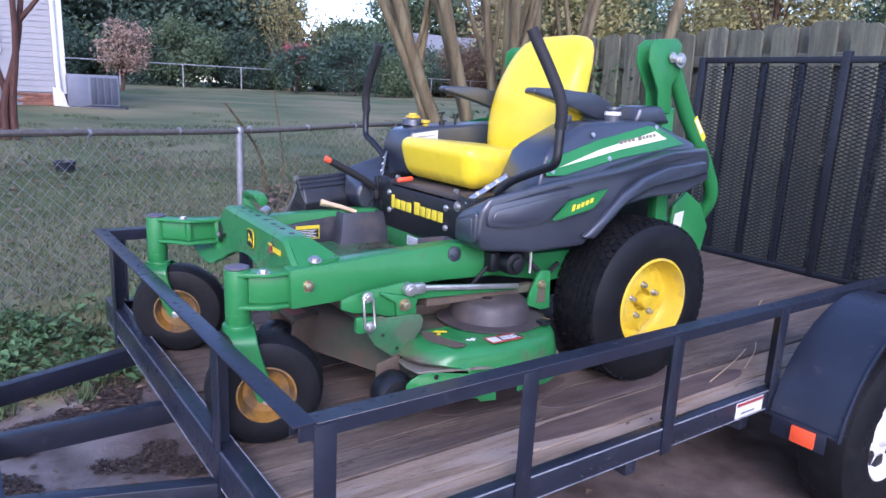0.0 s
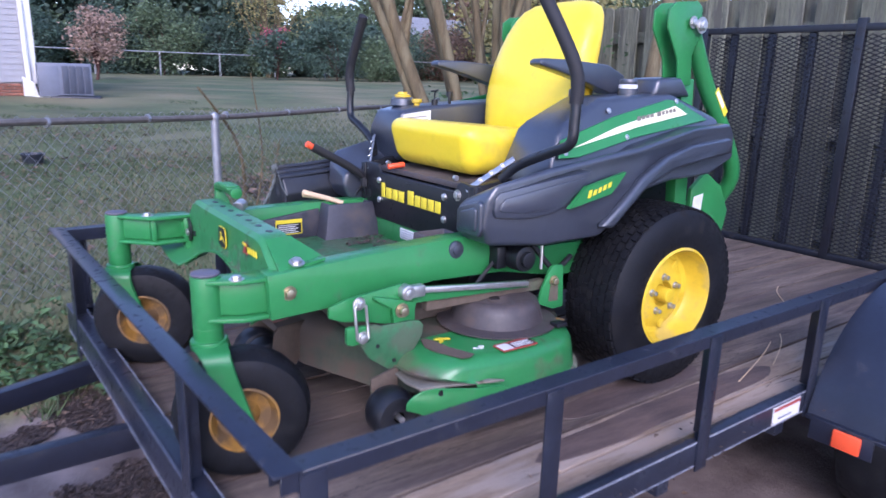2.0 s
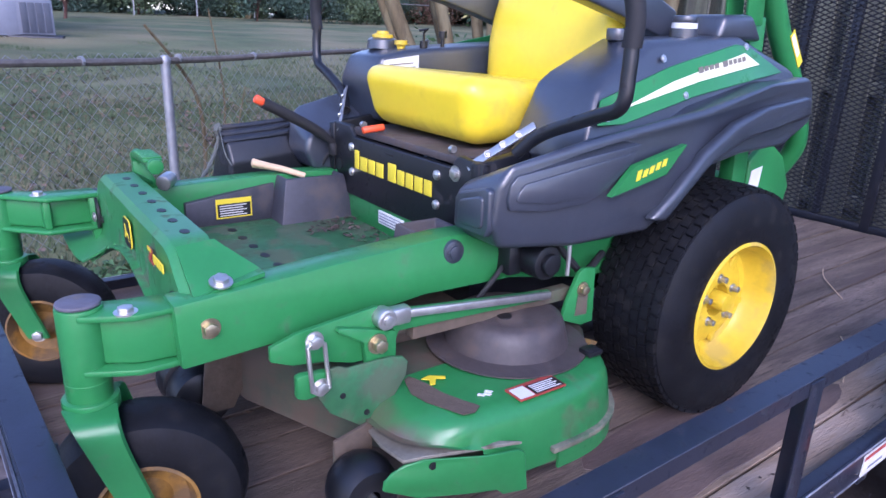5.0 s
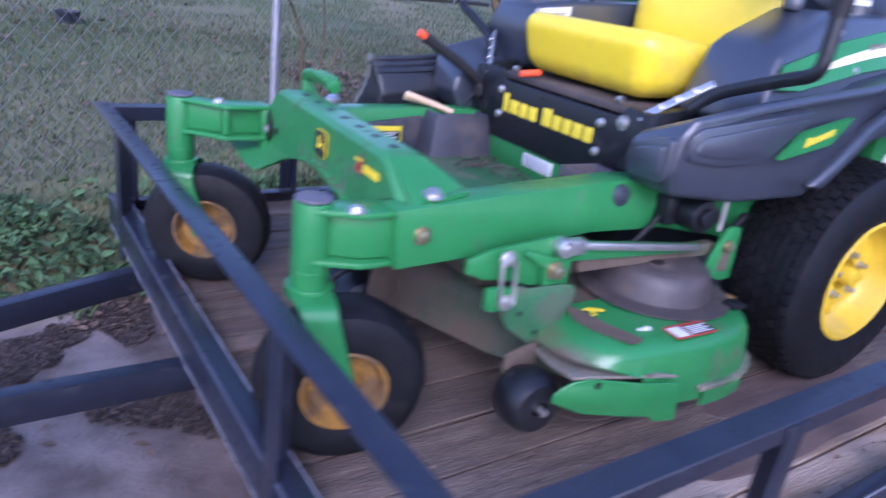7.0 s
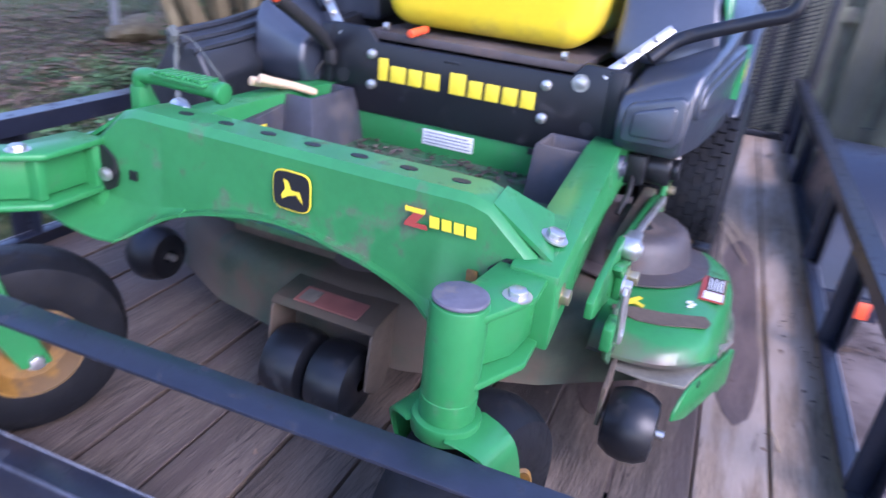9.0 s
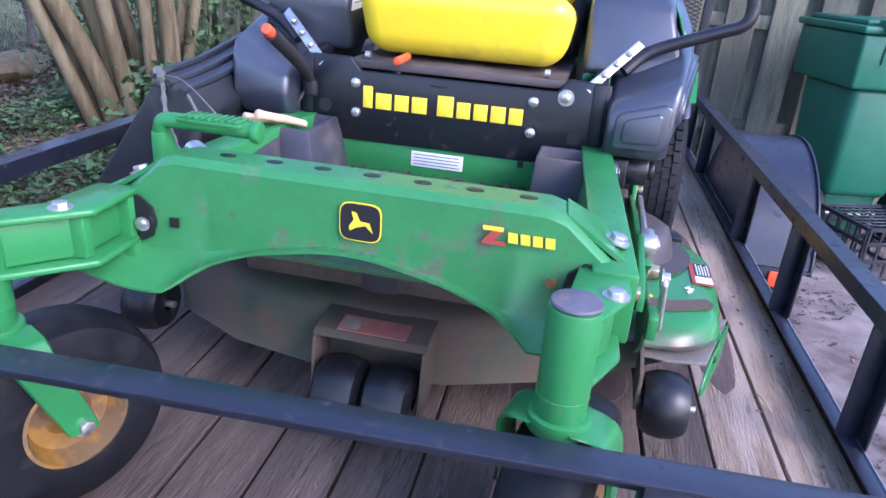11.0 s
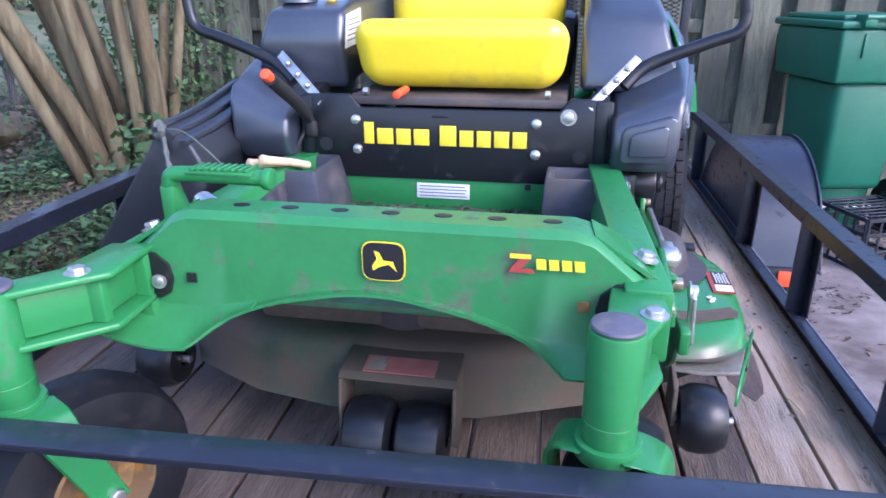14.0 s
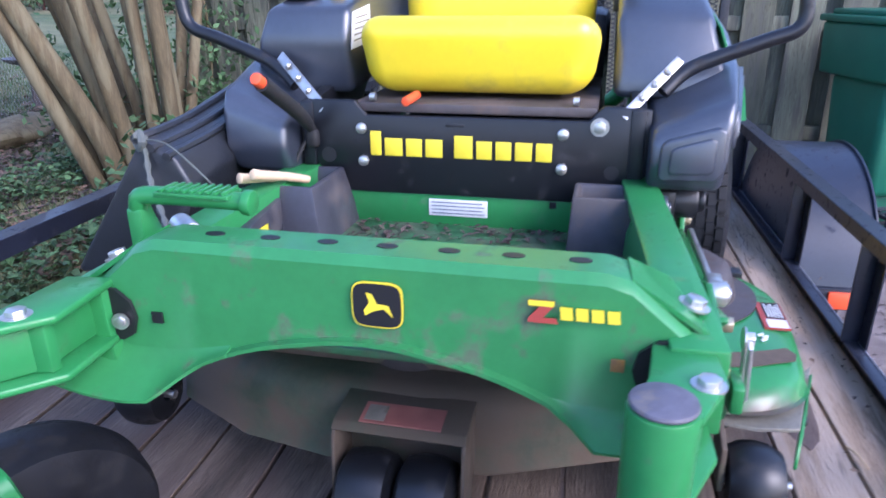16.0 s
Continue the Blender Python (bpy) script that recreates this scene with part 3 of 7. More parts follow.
def expanded_mesh():
    """Diamond mesh of thin flat strands."""
    bm = bmesh.new()
    w, h, s = 0.058, 0.025, 0.0034
    cols, rows_ = int((BED_W - 0.2) / w), int((GZ1 - GZ0 - 0.1) / h)

    def strand(a, b):
        a, b = Vector(a), Vector(b)
        d = (b - a).normalized()
        n_ = Vector((-d.y, d.x)) * s
        q = [a + n_, b + n_, b - n_, a - n_]
        bm.faces.new([bm.verts.new((GU - 0.004 + 0.004 * (k % 2), p.x, p.y)) for k, p in enumerate(q)])

    for r in range(rows_):
        for c in range(cols):
            v, z = 0.1 + c * w, GZ0 + 0.05 + r * h
            strand((v, z), (v + w / 2, z + h / 2))
            strand((v + w / 2, z + h / 2), (v + w, z))
            strand((v, z + h), (v + w / 2, z + h / 2))
            strand((v + w / 2, z + h / 2), (v + w, z + h))
    return bm


mesh_ob = gpart("mesh_panel", expanded_mesh(), BLACK, "expanded steel mesh", False)
mesh_ob["kind"] = "stuff"

# ---- mower ----
MY = 0.02
mower = thing("zero_turn_mower", (-0.6, MY, BED_Z), "green and yellow zero-turn riding mower parked on the trailer bed", "lawn mower")


def side(s, d):
    """World y at distance d from the mower's middle; s is -1 on the walked side."""
    return MY + s * d


def mp(name, bm, mat, label="", parent=None, smooth=True, angle=40):
    return part(name, bm, mat, parent or mower, label, smooth, angle)


RT = 0.311
for s in (-1, 1):
    c = Vector((0.032, side(s, 0.5), BED_Z + RT - 0.003))
    m = turn((0, s, 0), c)
    prof = [(0.168, -0.11), (0.176, -0.115), (0.22, -0.118), (0.272, -0.114), (0.295, -0.1), (0.305, -0.05), (0.307, 0), (0.305, 0.05), (0.295, 0.1), (0.272, 0.114), (0.22, 0.118), (0.176, 0.115), (0.168, 0.11), (0.168, -0.11)]
    tyre = mp("rear_tyre", lathe(prof, 72, m), RUBBER, "black turf tyre with worn blocks")
    bm = bmesh.new()
    for kk in range(56):
        for j in range(8):
            a = (kk + 0.5 * (j % 2)) * 2 * math.pi / 56
            h = -0.0875 + j * 0.025
            r = 0.3045 - (abs(h) / 0.1) ** 3 * 0.008
            t_ = Matrix.Rotation(a, 4, "Z") @ Matrix.Translation((r, 0, h)) @ Matrix.Rotation(-h * 1.2, 4, "Y")
            b2 = bmesh.new()
            bmesh.ops.create_cube(b2, size=1)
            bmesh.ops.scale(b2, vec=(0.013, 0.0265, 0.019), verts=b2.verts)
            b2.transform(m @ t_)
            me = bpy.data.meshes.new("t")
            b2.to_mesh(me)
            b2.free()
            bm.from_mesh(me)
            bpy.data.meshes.remove(me)
    tr = mp("tread", bm, RUBBER, "", tyre, False)
    rim = mp("rear_rim", lathe([(0.168, 0.085), (0.175, 0.113), (0.165, 0.117), (0.158, 0.1), (0.151, 0.06), (0.138, 0.042), (0.122, 0.038), (0.1, 0.052), (0.07, 0.06), (0.045, 0.056), (0.04, 0.03), (0.0, 0.03)], 56, m), YELLOW_RIM, "yellow steel rim")
    for k in range(5):
        a = k * 2 * math.pi / 5 + 0.4
        at = m @ Vector((0.062 * math.cos(a), 0.062 * math.sin(a), 0.058))
        mp("lug_nut", bolt(at, (0, s, 0), 0.009, 0.02), ZINC, "", rim)
        a += math.pi / 5
        b2 = lathe([(0.026, 0), (0.022, 0.006), (0.0, 0.008)], 14, m @ Matrix.Translation((0.1 * math.cos(a), 0.1 * math.sin(a), 0.048)) @ Matrix.Rotation(a, 4, "Z") @ Matrix.Diagonal((1.1, 0.55, 1, 1)))
        mp("rim_boss", b2, YELLOW_RIM, "", rim)
    mp("hub_cap", cyl(m @ Vector((0, 0, 0.03)), m @ Vector((0, 0, 0.088)), 0.028, 0.024, b=0.005), YELLOW_RIM, "", rim)

# frame rails
for s in (-1, 1):
    def rail_shift(u, v, w, s=s):
        t = min(max((u + 1.3) / 0.65, 0), 1)
        return (u, v, w - s * 0.05 * t)
    bm = prism([(-1.30, 0.915), (-1.305, 1.03), (-1.0, 1.045), (-0.74, 1.054), (-0.62, 1.05), (-0.45, 0.99), (0.35, 0.98), (0.35, 0.88), (-0.3, 0.88), (-0.55, 0.925), (-0.8, 0.935), (-1.0, 0.92)],
               "y", side(s, 0.375), side(s, 0.443), 0.005, 2, rail_shift)
    mp("frame_rail", bm, GREEN)
# front cross member
bm = bmesh.new()
top, half = 1.1, 0.32
outline = []
n = 28
for i in range(n + 1):
    d = -0.42 + 0.84 * i / n
    ad = abs(d)
    zt = top if ad < half else top - (ad - half) / 0.09 * 0.075
    zb = 0.988 - 0.119 * min(1, (ad / 0.3)) ** 2 if ad < 0.3 else 0.869
    if ad > 0.36:
        zb = 0.872 + (ad - 0.36) / 0.06 * 0.045
    if ad > 0.1:
        zb += 0.02 * min(1, (ad - 0.1) / 0.15)
    outline.append((d, zt, zb))
rows_ = []
for d, zt, zb in outline:
    y_ = MY + d
    zm = max(zb, 0.925)
    rows_.append([bm.verts.new(p) for p in ((-1.205, y_, zt), (-1.27, y_, zt), (-1.282, y_, zt - 0.012), (-1.282, y_, zm), (-1.284 - (zm - zb) * 0.12, y_, zm - (zm - zb) * 0.35), (-1.292 - (zm - zb) * 0.42, y_, zm - (zm - zb) * 0.75), (-1.297 - (zm - zb) * 0.8, y_, zb))])
for a, b in zip(rows_, rows_[1:]):
    for k in range(6):
        bm.faces.new((a[k], b[k], b[k + 1], a[k + 1]))
bmesh.ops.recalc_face_normals(bm, faces=bm.faces)
bmesh.ops.solidify(bm, geom=bm.faces, thickness=0.006)
cross = mp("front_cross_member", bm, SCRATCHED, "green pressed steel front member with an arched underside")
# the lower sheet sweeps out under the far arm to its pivot
bm = bmesh.new()
rows_ = []
for k in range(19):
    t = k / 18
    d = 0.2 + 0.265 * t
    zf = 0.988 - 0.119 * min(1, d / 0.3) ** 2 + 0.02 * min(1, (d - 0.1) / 0.15) + 0.04 * max(0, (d - 0.32) / 0.145) ** 1.6
    xf = -1.3 - max(0, 0.925 - zf) * 0.8 - 0.07 * t ** 1.6
    xb, zb = -1.2795 - 0.03 * max(0, (d - 0.36) / 0.105) ** 1.5, 0.958 - 0.02 * t
    zb = max(zb, zf + 0.002)
    rows_.append([bm.verts.new((xb + (xf - xb) * q ** 1.9, MY + d, zb + (zf - zb) * (1 - (1 - q) ** 1.35))) for q in (0, 0.2, 0.4, 0.6, 0.8, 1.0)])
for a, b in zip(rows_, rows_[1:]):
    for k in range(5):
        bm.faces.new((a[k], b[k], b[k + 1], a[k + 1]))
bmesh.ops.recalc_face_normals(bm, faces=bm.faces)
bmesh.ops.solidify(bm, geom=bm.faces, thickness=0.005)
mp("apron", bm, SCRATCHED, "", cross)
for i in range(7):
    y_ = 0.25 - i * 0.083
    mp("slot", prism([(-1.235 + 0.011 * math.cos(a) * 0.8, y_ + 0.0145 * math.cos(a + math.pi / 2) * -1) for a in np.linspace(0, 2 * math.pi, 14, endpoint=False)], "z", top - 0.004, top + 0.0012), BLACK_INK, "", cross)
# caster arms, pivots, forks and wheels
def caster(s, yaw):
    px, py, pz = ((-1.43, -0.34, 0.0) if s < 0 else (-1.492, 0.51, 0.01))
    in0, in1 = (0.378, 0.42) if s < 0 else (0.398, 0.432)
    a0, a1 = (0.93, 1.012) if s < 0 else (0.958, 1.028)
    fw = 0.02 if s < 0 else 0.026
    mid = -1.36 if s < 0 else -1.40
    arm = mp("caster_arm", prism([(px, py - s * 0.02), (px, py + s * 0.012), (mid, side(s, in1 - 0.008)), (-1.275, side(s, in1)), (-1.275, side(s, in0)), (mid, side(s, in0 - 0.005))], "z", a0, a1, 0.006), GREEN)
    if s > 0:
        mp("web_rib", prism([(-1.405, side(s, in0 - 0.018)), (-1.39, side(s, in0 - 0.02)), (-1.385, side(s, in0 + 0.01)), (-1.41, side(s, in0 + 0.01))], "z", a0, a1, 0.002), GREEN, "", arm)
        mp("web_bolt", bolt((-1.297, side(s, 0.358), 0.982), (-1, -s * 0.2, 0), 0.0085, 0.005), ZINC, "", arm)
    for z in (a0 - 0.013, a1):
        mp("flange", prism([(px - 0.01, py - s * 0.03), (px - 0.01, py + s * 0.036), (mid, side(s, in1 + fw * 0.6)), (-1.285, side(s, in1 + fw * 0.4)), (-1.275, side(s, in0 - fw)), (mid, side(s, in0 - fw * 1.4))], "z", z, z + 0.012, 0.004), GREEN, "", arm)
    pivot = mp("pivot_tube", cyl((px, py, 0.868), (px, py, 1.03 + pz), 0.036, seg=32, b=0.003), GREEN)
    mp("pivot_cap", cyl((px, py, 1.03 + pz), (px, py, 1.038 + pz), 0.0345, seg=32, b=0.004), CAP_GREY, "grey-black plastic cap", pivot)
    mp("weld_seam", cyl((px, py, 0.898), (px, py, 0.9015), 0.0367, seg=32, b=0.001), GREEN, "", pivot)
    mp("arm_bolt", bolt((-1.37 - (0.04 if s > 0 else 0), side(s, 0.41), a1 + 0.011), (0, 0, 1), 0.013, 0.01), ZINC, "", arm)
    R = Matrix.Translation((px, py, 0)) @ pose(0, 0, 0, 0, 0, yaw)
    r = 0.172 if s < 0 else 0.175
    oy = 0.0
    wx, wz = 0.072 if s < 0 else 0.075, BED_Z + r + (0.008 if s > 0 else -0.005)
    def fork_leg(sg):
        pts = [(0.0, sg * 0.03, 0.862), (0.01, sg * 0.066, 0.848), (0.026, sg * 0.079 + oy, 0.80), (wx, sg * 0.079 + oy, wz - 0.01)]
        out = bmesh.new()
        prev = None
        for i, (a, b, c) in enumerate(spline(pts, 6)):
            t = i / 18
            w_ = 0.042 - 0.016 * t
            ring = [out.verts.new((a + du, b + sg * dv, c)) for du, dv in ((-w_, 0.0), (-w_ * 0.9, 0.007), (w_ * 0.9, 0.007), (w_, 0.0), (w_ * 0.9, -0.003), (-w_ * 0.9, -0.003))]
            if prev:
                for k in range(6):
                    out.faces.new((prev[k], prev[(k + 1) % 6], ring[(k + 1) % 6], ring[k]))
            else:
                out.faces.new(ring[::-1])
            prev = ring
        out.faces.new(prev)
        bmesh.ops.recalc_face_normals(out, faces=out.faces)
        return out
    f = merge(fork_leg(1), fork_leg(-1), cyl((0, 0, 0.845), (0, 0, 0.87), 0.045, b=0.004))
    f.transform(R)
    fork = mp("caster_fork", f, GREEN)
    M2 = R @ turn((0, -1, 0), (wx, oy, wz))
    w = lathe([(0.08, -0.055), (0.085, -0.062), (0.12, -0.067), (r - 0.018, -0.055), (r - 0.007, -0.035), (r, 0), (r - 0.007, 0.035), (r - 0.018, 0.055), (0.12, 0.067), (0.085, 0.062), (0.08, 0.055), (0.08, -0.055)], 56, M2)
    tyre = mp("caster_tyre", w, RUBBER, "smooth ribbed black caster tyre")
    for sg in (1, -1):
        mp("caster_rim", lathe([(0.08, 0.045 * sg), (0.086, 0.062 * sg), (0.08, 0.064 * sg), (0.074, 0.05 * sg), (0.066, 0.03 * sg), (0.04, 0.026 * sg), (0.026, 0.04 * sg), (0.018, 0.066 * sg), (0.0, 0.066 * sg)], 40, M2), RIM_DIRTY, "dirty ochre rim", tyre)
        mp("axle_bolt", bolt(M2 @ Vector((0, 0, sg * 0.084)), M2.to_3x3() @ Vector((0, 0, sg)), 0.013, 0.012), ZINC, "", fork)


caster(-1, -14)
caster(1, -24)

# seat
def soft_block(corners_lo, corners_hi, sub=3, crease=0.0):
    """A rounded block through eight corners."""
    bm = bmesh.new()
    lo = [bm.verts.new(c) for c in corners_lo]
    hi = [bm.verts.new(c) for c in corners_hi]
    bm.faces.new(lo[::-1])
    bm.faces.new(hi)
    for i in range(4):
        bm.faces.new((lo[i], lo[(i + 1) % 4], hi[(i + 1) % 4], hi[i]))
    bmesh.ops.recalc_face_normals(bm, faces=bm.faces)
    return bm


seat_y = 0.01
bm = soft_block([(-0.572, seat_y - 0.243, 1.2), (-0.572, seat_y + 0.243, 1.2), (-0.12, seat_y + 0.24, 1.21), (-0.12, seat_y - 0.24, 1.21)],
                [(-0.61, seat_y - 0.264, 1.368), (-0.61, seat_y + 0.264, 1.368), (-0.12, seat_y + 0.26, 1.33), (-0.12, seat_y - 0.26, 1.33)])
bevel(bm, 0.056, 8)
seat = mp("seat_cushion", bm, YELLOW, "bright yellow vinyl seat cushion")
bm = bmesh.new()
rings = []
BACK = [(1.27, -0.1, 0.04, 0.2), (1.29, -0.105, 0.062, 0.238), (1.34, -0.1, 0.076, 0.252), (1.43, -0.092, 0.08, 0.256), (1.5, -0.08, 0.08, 0.255), (1.56, -0.066, 0.078, 0.25), (1.62, -0.046, 0.074, 0.242), (1.68, -0.022, 0.068, 0.23), (1.73, 0.0, 0.058, 0.213), (1.762, 0.014, 0.047, 0.19), (1.782, 0.023, 0.031, 0.15), (1.791, 0.028, 0.014, 0.09)]
for z, xc, dx, hw in BACK:
    ring = []
    for k in range(36):
        a = 2 * math.pi * k / 36
        ca, sa = math.cos(a), math.sin(a)
        dish = 0.006 * max(0, 1 - (sa * 1.2) ** 2) if ca < 0 else 0
        ring.append(bm.verts.new((xc + dx * math.copysign(abs(ca) ** 0.7, ca) + dish, seat_y + 0.02 + hw * math.copysign(abs(sa) ** 0.5, sa), z)))
    rings.append(ring)
for a, b in zip(rings, rings[1:]):
    for k in range(36):
        bm.faces.new((a[k], a[(k + 1) % 36], b[(k + 1) % 36], b[k]))
bm.faces.new(rings[0][::-1])
bm.faces.new(rings[-1])
bmesh.ops.recalc_face_normals(bm, faces=bm.faces)
mp("seat_back", bm, YELLOW, "bright yellow vinyl backrest", None, True, 60)

# side bodies with fenders
def fender_shift(s):
    def f(u, v, w):
        if abs(w - MY) > 0.45:
            t = min(max((u + 0.71) / 0.39, 0), 1)
            w = MY + s * (0.515 + 0.062 * t - 0.05 * max(0, (u - 0.2) / 0.2) - max(0, 1.09 - v) * 0.3 - 0.12 * max(0, v - 1.25))
        elif u < -0.35 and v > 1.1:
            v -= 0.5 * (v - 1.1)
        return u, v, w
    return f


FENDER = [(-0.705, 1.185), (-0.68, 1.222), (-0.5, 1.262), (-0.15, 1.312), (0.12, 1.362), (0.36, 1.372), (0.385, 1.33), (0.37, 1.25), (0.19, 1.21), (0.0, 1.2), (-0.14, 1.175), (-0.22, 1.12), (-0.3, 1.045), (-0.5, 1.03), (-0.685, 1.045), (-0.713, 1.10)]
bodies = {}
for s in (-1, 1):
    bm = prism(FENDER, "y", side(s, 0.372), side(s, 0.577), 0.03, 5, fender_shift(s))
    fen = mp("fender", bm, PLASTIC, "moulded black plastic fender")
    # raised rib sweeping over the wheel, and the pressed panel at the nose
    rib = [(-0.33, 1.08), (-0.25, 1.14), (-0.16, 1.22), (-0.05, 1.278), (0.08, 1.31), (0.33, 1.325), (0.335, 1.272), (0.1, 1.258), (-0.02, 1.235), (-0.13, 1.19), (-0.205, 1.13), (-0.275, 1.07)]
    mp("fender_rib", prism(rib, "y", side(s, 0.56), side(s, 0.592), 0.012, 3, lambda u, v, w, s=s: (u, v, w - s * 0.05 * max(0, (u - 0.2) / 0.2) - s * 0.12 * max(0, v - 1.25))), PLASTIC, "", fen)
    # stepped panel pressed into the front of the fender's side
    for grow, out in ((0.0, 0.5205), (0.016, 0.5245)):
        pts = [(-0.68 + grow, 1.13 + grow), (-0.686 + grow, 1.15), (-0.682 + grow, 1.182 - grow), (-0.668 + grow, 1.199 - grow), (-0.5, 1.229 - grow), (-0.37 - grow, 1.25 - grow), (-0.4 - grow, 1.2), (-0.46 - grow, 1.15), (-0.5 - grow, 1.132 + grow * 0.7), (-0.6, 1.122 + grow)]
        mp("fender_panel", prism(pts, "y", side(s, 0.48), side(s, 0.581), 0.003, 2, (lambda u, v, w, s=s, out=out: (u, v, (MY + s * (out + 0.062 * min(max((u + 0.71) / 0.39, 0), 1))) if abs(w - MY) > 0.55 else w))), PLASTIC, "", fen)
    # pressed panel on the front of the near nose
    if s > 0:
        continue
    mp("nose_panel", prism([(MY + s * 0.395, 1.07), (MY + s * 0.492, 1.072), (MY + s * 0.505, 1.09), (MY + s * 0.505, 1.168), (MY + s * 0.49, 1.175), (MY + s * 0.40, 1.148), (MY + s * 0.39, 1.135), (MY + s * 0.388, 1.08)], "x", -0.719, -0.70, 0.006, 3), PLASTIC, "", fen)
    mp("nose_inset", prism([(MY + s * 0.412, 1.085), (MY + s * 0.48, 1.087), (MY + s * 0.488, 1.095), (MY + s * 0.488, 1.15), (MY + s * 0.478, 1.156), (MY + s * 0.415, 1.136), (MY + s * 0.408, 1.128), (MY + s * 0.406, 1.092)], "x", -0.724, -0.713, 0.005, 3), PLASTIC, "", fen)
for s in (-1, 1):
    prof = [(-0.5, 1.19), (-0.49, 1.245), (-0.435, 1.358), (-0.4, 1.382), (-0.24, 1.455), (0.1, 1.475), (0.33, 1.39), (0.36, 1.30), (-0.1, 1.24)]
    if s > 0:
        prof = [(-0.51, 1.19), (-0.53, 1.31), (-0.51, 1.38), (-0.42, 1.40), (-0.24, 1.41), (0.1, 1.43), (0.33, 1.38), (0.36, 1.30), (-0.1, 1.24)]
    bm = prism(prof, "y", side(s, 0.285 if s > 0 else 0.297), side(s, 0.53), 0.02, 3, lambda u, v, w, s=s: (u, v, w - s * max(0, v - 1.26) * 0.35 * (abs(w - MY) > 0.4)))
    bodies[s] = mp("side_body", bm, PLASTIC, "black plastic side body")


def panel_y(s, v, out):
    return MY + s * (0.531 + out - max(0, v - 1.26) * 0.35)


for s in (-1, 1):
    def on_side(pts, lo, hi, b=0.0, s=s):
        return prism(pts, "y", 0.0, 1.0, b, 1, lambda u, v, w: (u, v, panel_y(s, v, lo + (hi - lo) * w)))
    pan = mp("side_panel", on_side([(-0.46, 1.285), (-0.44, 1.335), (-0.2, 1.4), (0.07, 1.452), (0.13, 1.445), (0.26, 1.385), (-0.12, 1.335), (-0.38, 1.285)], 0.0, 0.006, 0.002), GREEN, "green panel with a cream stripe", bodies[s])
    mp("stripe", on_side([(-0.40, 1.312), (-0.2, 1.368), (0.1, 1.432), (0.155, 1.405), (-0.1, 1.368)], 0.006, 0.0075), CREAM, "", pan)
    # lettering on the stripe as plain bars
    x_ = -0.1
    for w_, h_ in ((0.018, 0.022), (0.016, 0.017), (0.016, 0.017), (0.017, 0.017), (0.0, 0), (0.02, 0.022), (0.014, 0.017), (0.014, 0.017), (0.015, 0.017), (0.014, 0.017)):
        if w_:
            zc = 1.392 + (x_ + 0.1) * 0.135
            h_ *= 0.62
            mp("letter_bar", on_side([(x_, zc - h_ / 2), (x_, zc + h_ / 2), (x_ + w_, zc + h_ / 2 + 0.003), (x_ + w_, zc - h_ / 2 + 0.003)], 0.0076, 0.0084), LETTER_GREY, "", pan)
        x_ += w_ + 0.005 if w_ else 0.012
    for u, v in ((-0.22, 1.418), (0.11, 1.447), (-0.16, 1.338), (-0.43, 1.30)):
        mp("panel_bolt", bolt((u, panel_y(s, v, 0.006), v), (0, s, 0.3), 0.006, 0.004), ZINC, "", pan)
    # model badge on the fender
    bad = mp("fender_badge", prism([(-0.455, 1.145), (-0.39, 1.205), (-0.225, 1.24), (-0.285, 1.178)], "y", side(s, 0.565), side(s, 0.5795), 0.0), GREEN, "green badge with yellow bars", bodies[s])
    for k in range(5):
        u = -0.385 + k * 0.02
        z_ = 1.172 + k * 0.006
        mp("letter_bar", prism([(u, z_), (u + 0.004, z_ + (0.022 if k == 0 else 0.016)), (u + 0.017, z_ + (0.025 if k == 0 else 0.019)), (u + 0.013, z_ + 0.003)], "y", side(s, 0.5796), side(s, 0.5808), 0.0), YELLOW_INK, "", bad)
# dash plate
bm = prism([(-0.355, 1.06), (-0.355, 1.19), (-0.26, 1.195), (-0.235, 1.165), (0.235, 1.165), (0.26, 1.195), (0.36, 1.195), (0.36, 1.06), (0.29, 0.995), (-0.29, 0.995)], "x", -0.636, -0.616, 0.004)
plate = mp("front_plate", bm, BLACK, "black steel plate below the seat")
mp("pan_wall", box(-0.63, -0.3, 0.925, -0.61, 0.33, 0.995, 0.002), GREEN)
mp("foot_floor", box(-1.21, side(1, 0.33), 0.915, -0.63, side(-1, 0.33), 0.927, 0.002), GREEN_DUSTY, "dusty green foot floor")
mp("seat_platform", box(-0.625, -0.25, 1.17, -0.08, 0.27, 1.19, 0.004), GREY_CAST, "dusty black platform under the seat")
mp("engine_cover", box(-0.10, -0.26, 1.0, 0.38, 0.30, 1.36, 0.03), BLACK)
mp("under_frame", box(-0.60, -0.28, 0.78, 0.30, 0.32, 1.0, 0.02), BLACK)
mp("axle_housing", cyl((0.0, -0.38, 0.80), (0.0, 0.42, 0.80), 0.07, b=0.01), BLACK)
mp("seat_hinge", cyl((-0.61, -0.212, 1.2), (-0.61, -0.2, 1.2), 0.009, seg=12), ZINC)
mp("seat_hinge", cyl((-0.61, 0.22, 1.2), (-0.61, 0.232, 1.2), 0.009, seg=12), ZINC)
mp("seat_latch", cyl((-0.60, 0.13, 1.205), (-0.66, 0.14, 1.198), 0.010, b=0.003, seg=12), ORANGE, "orange seat release handle")

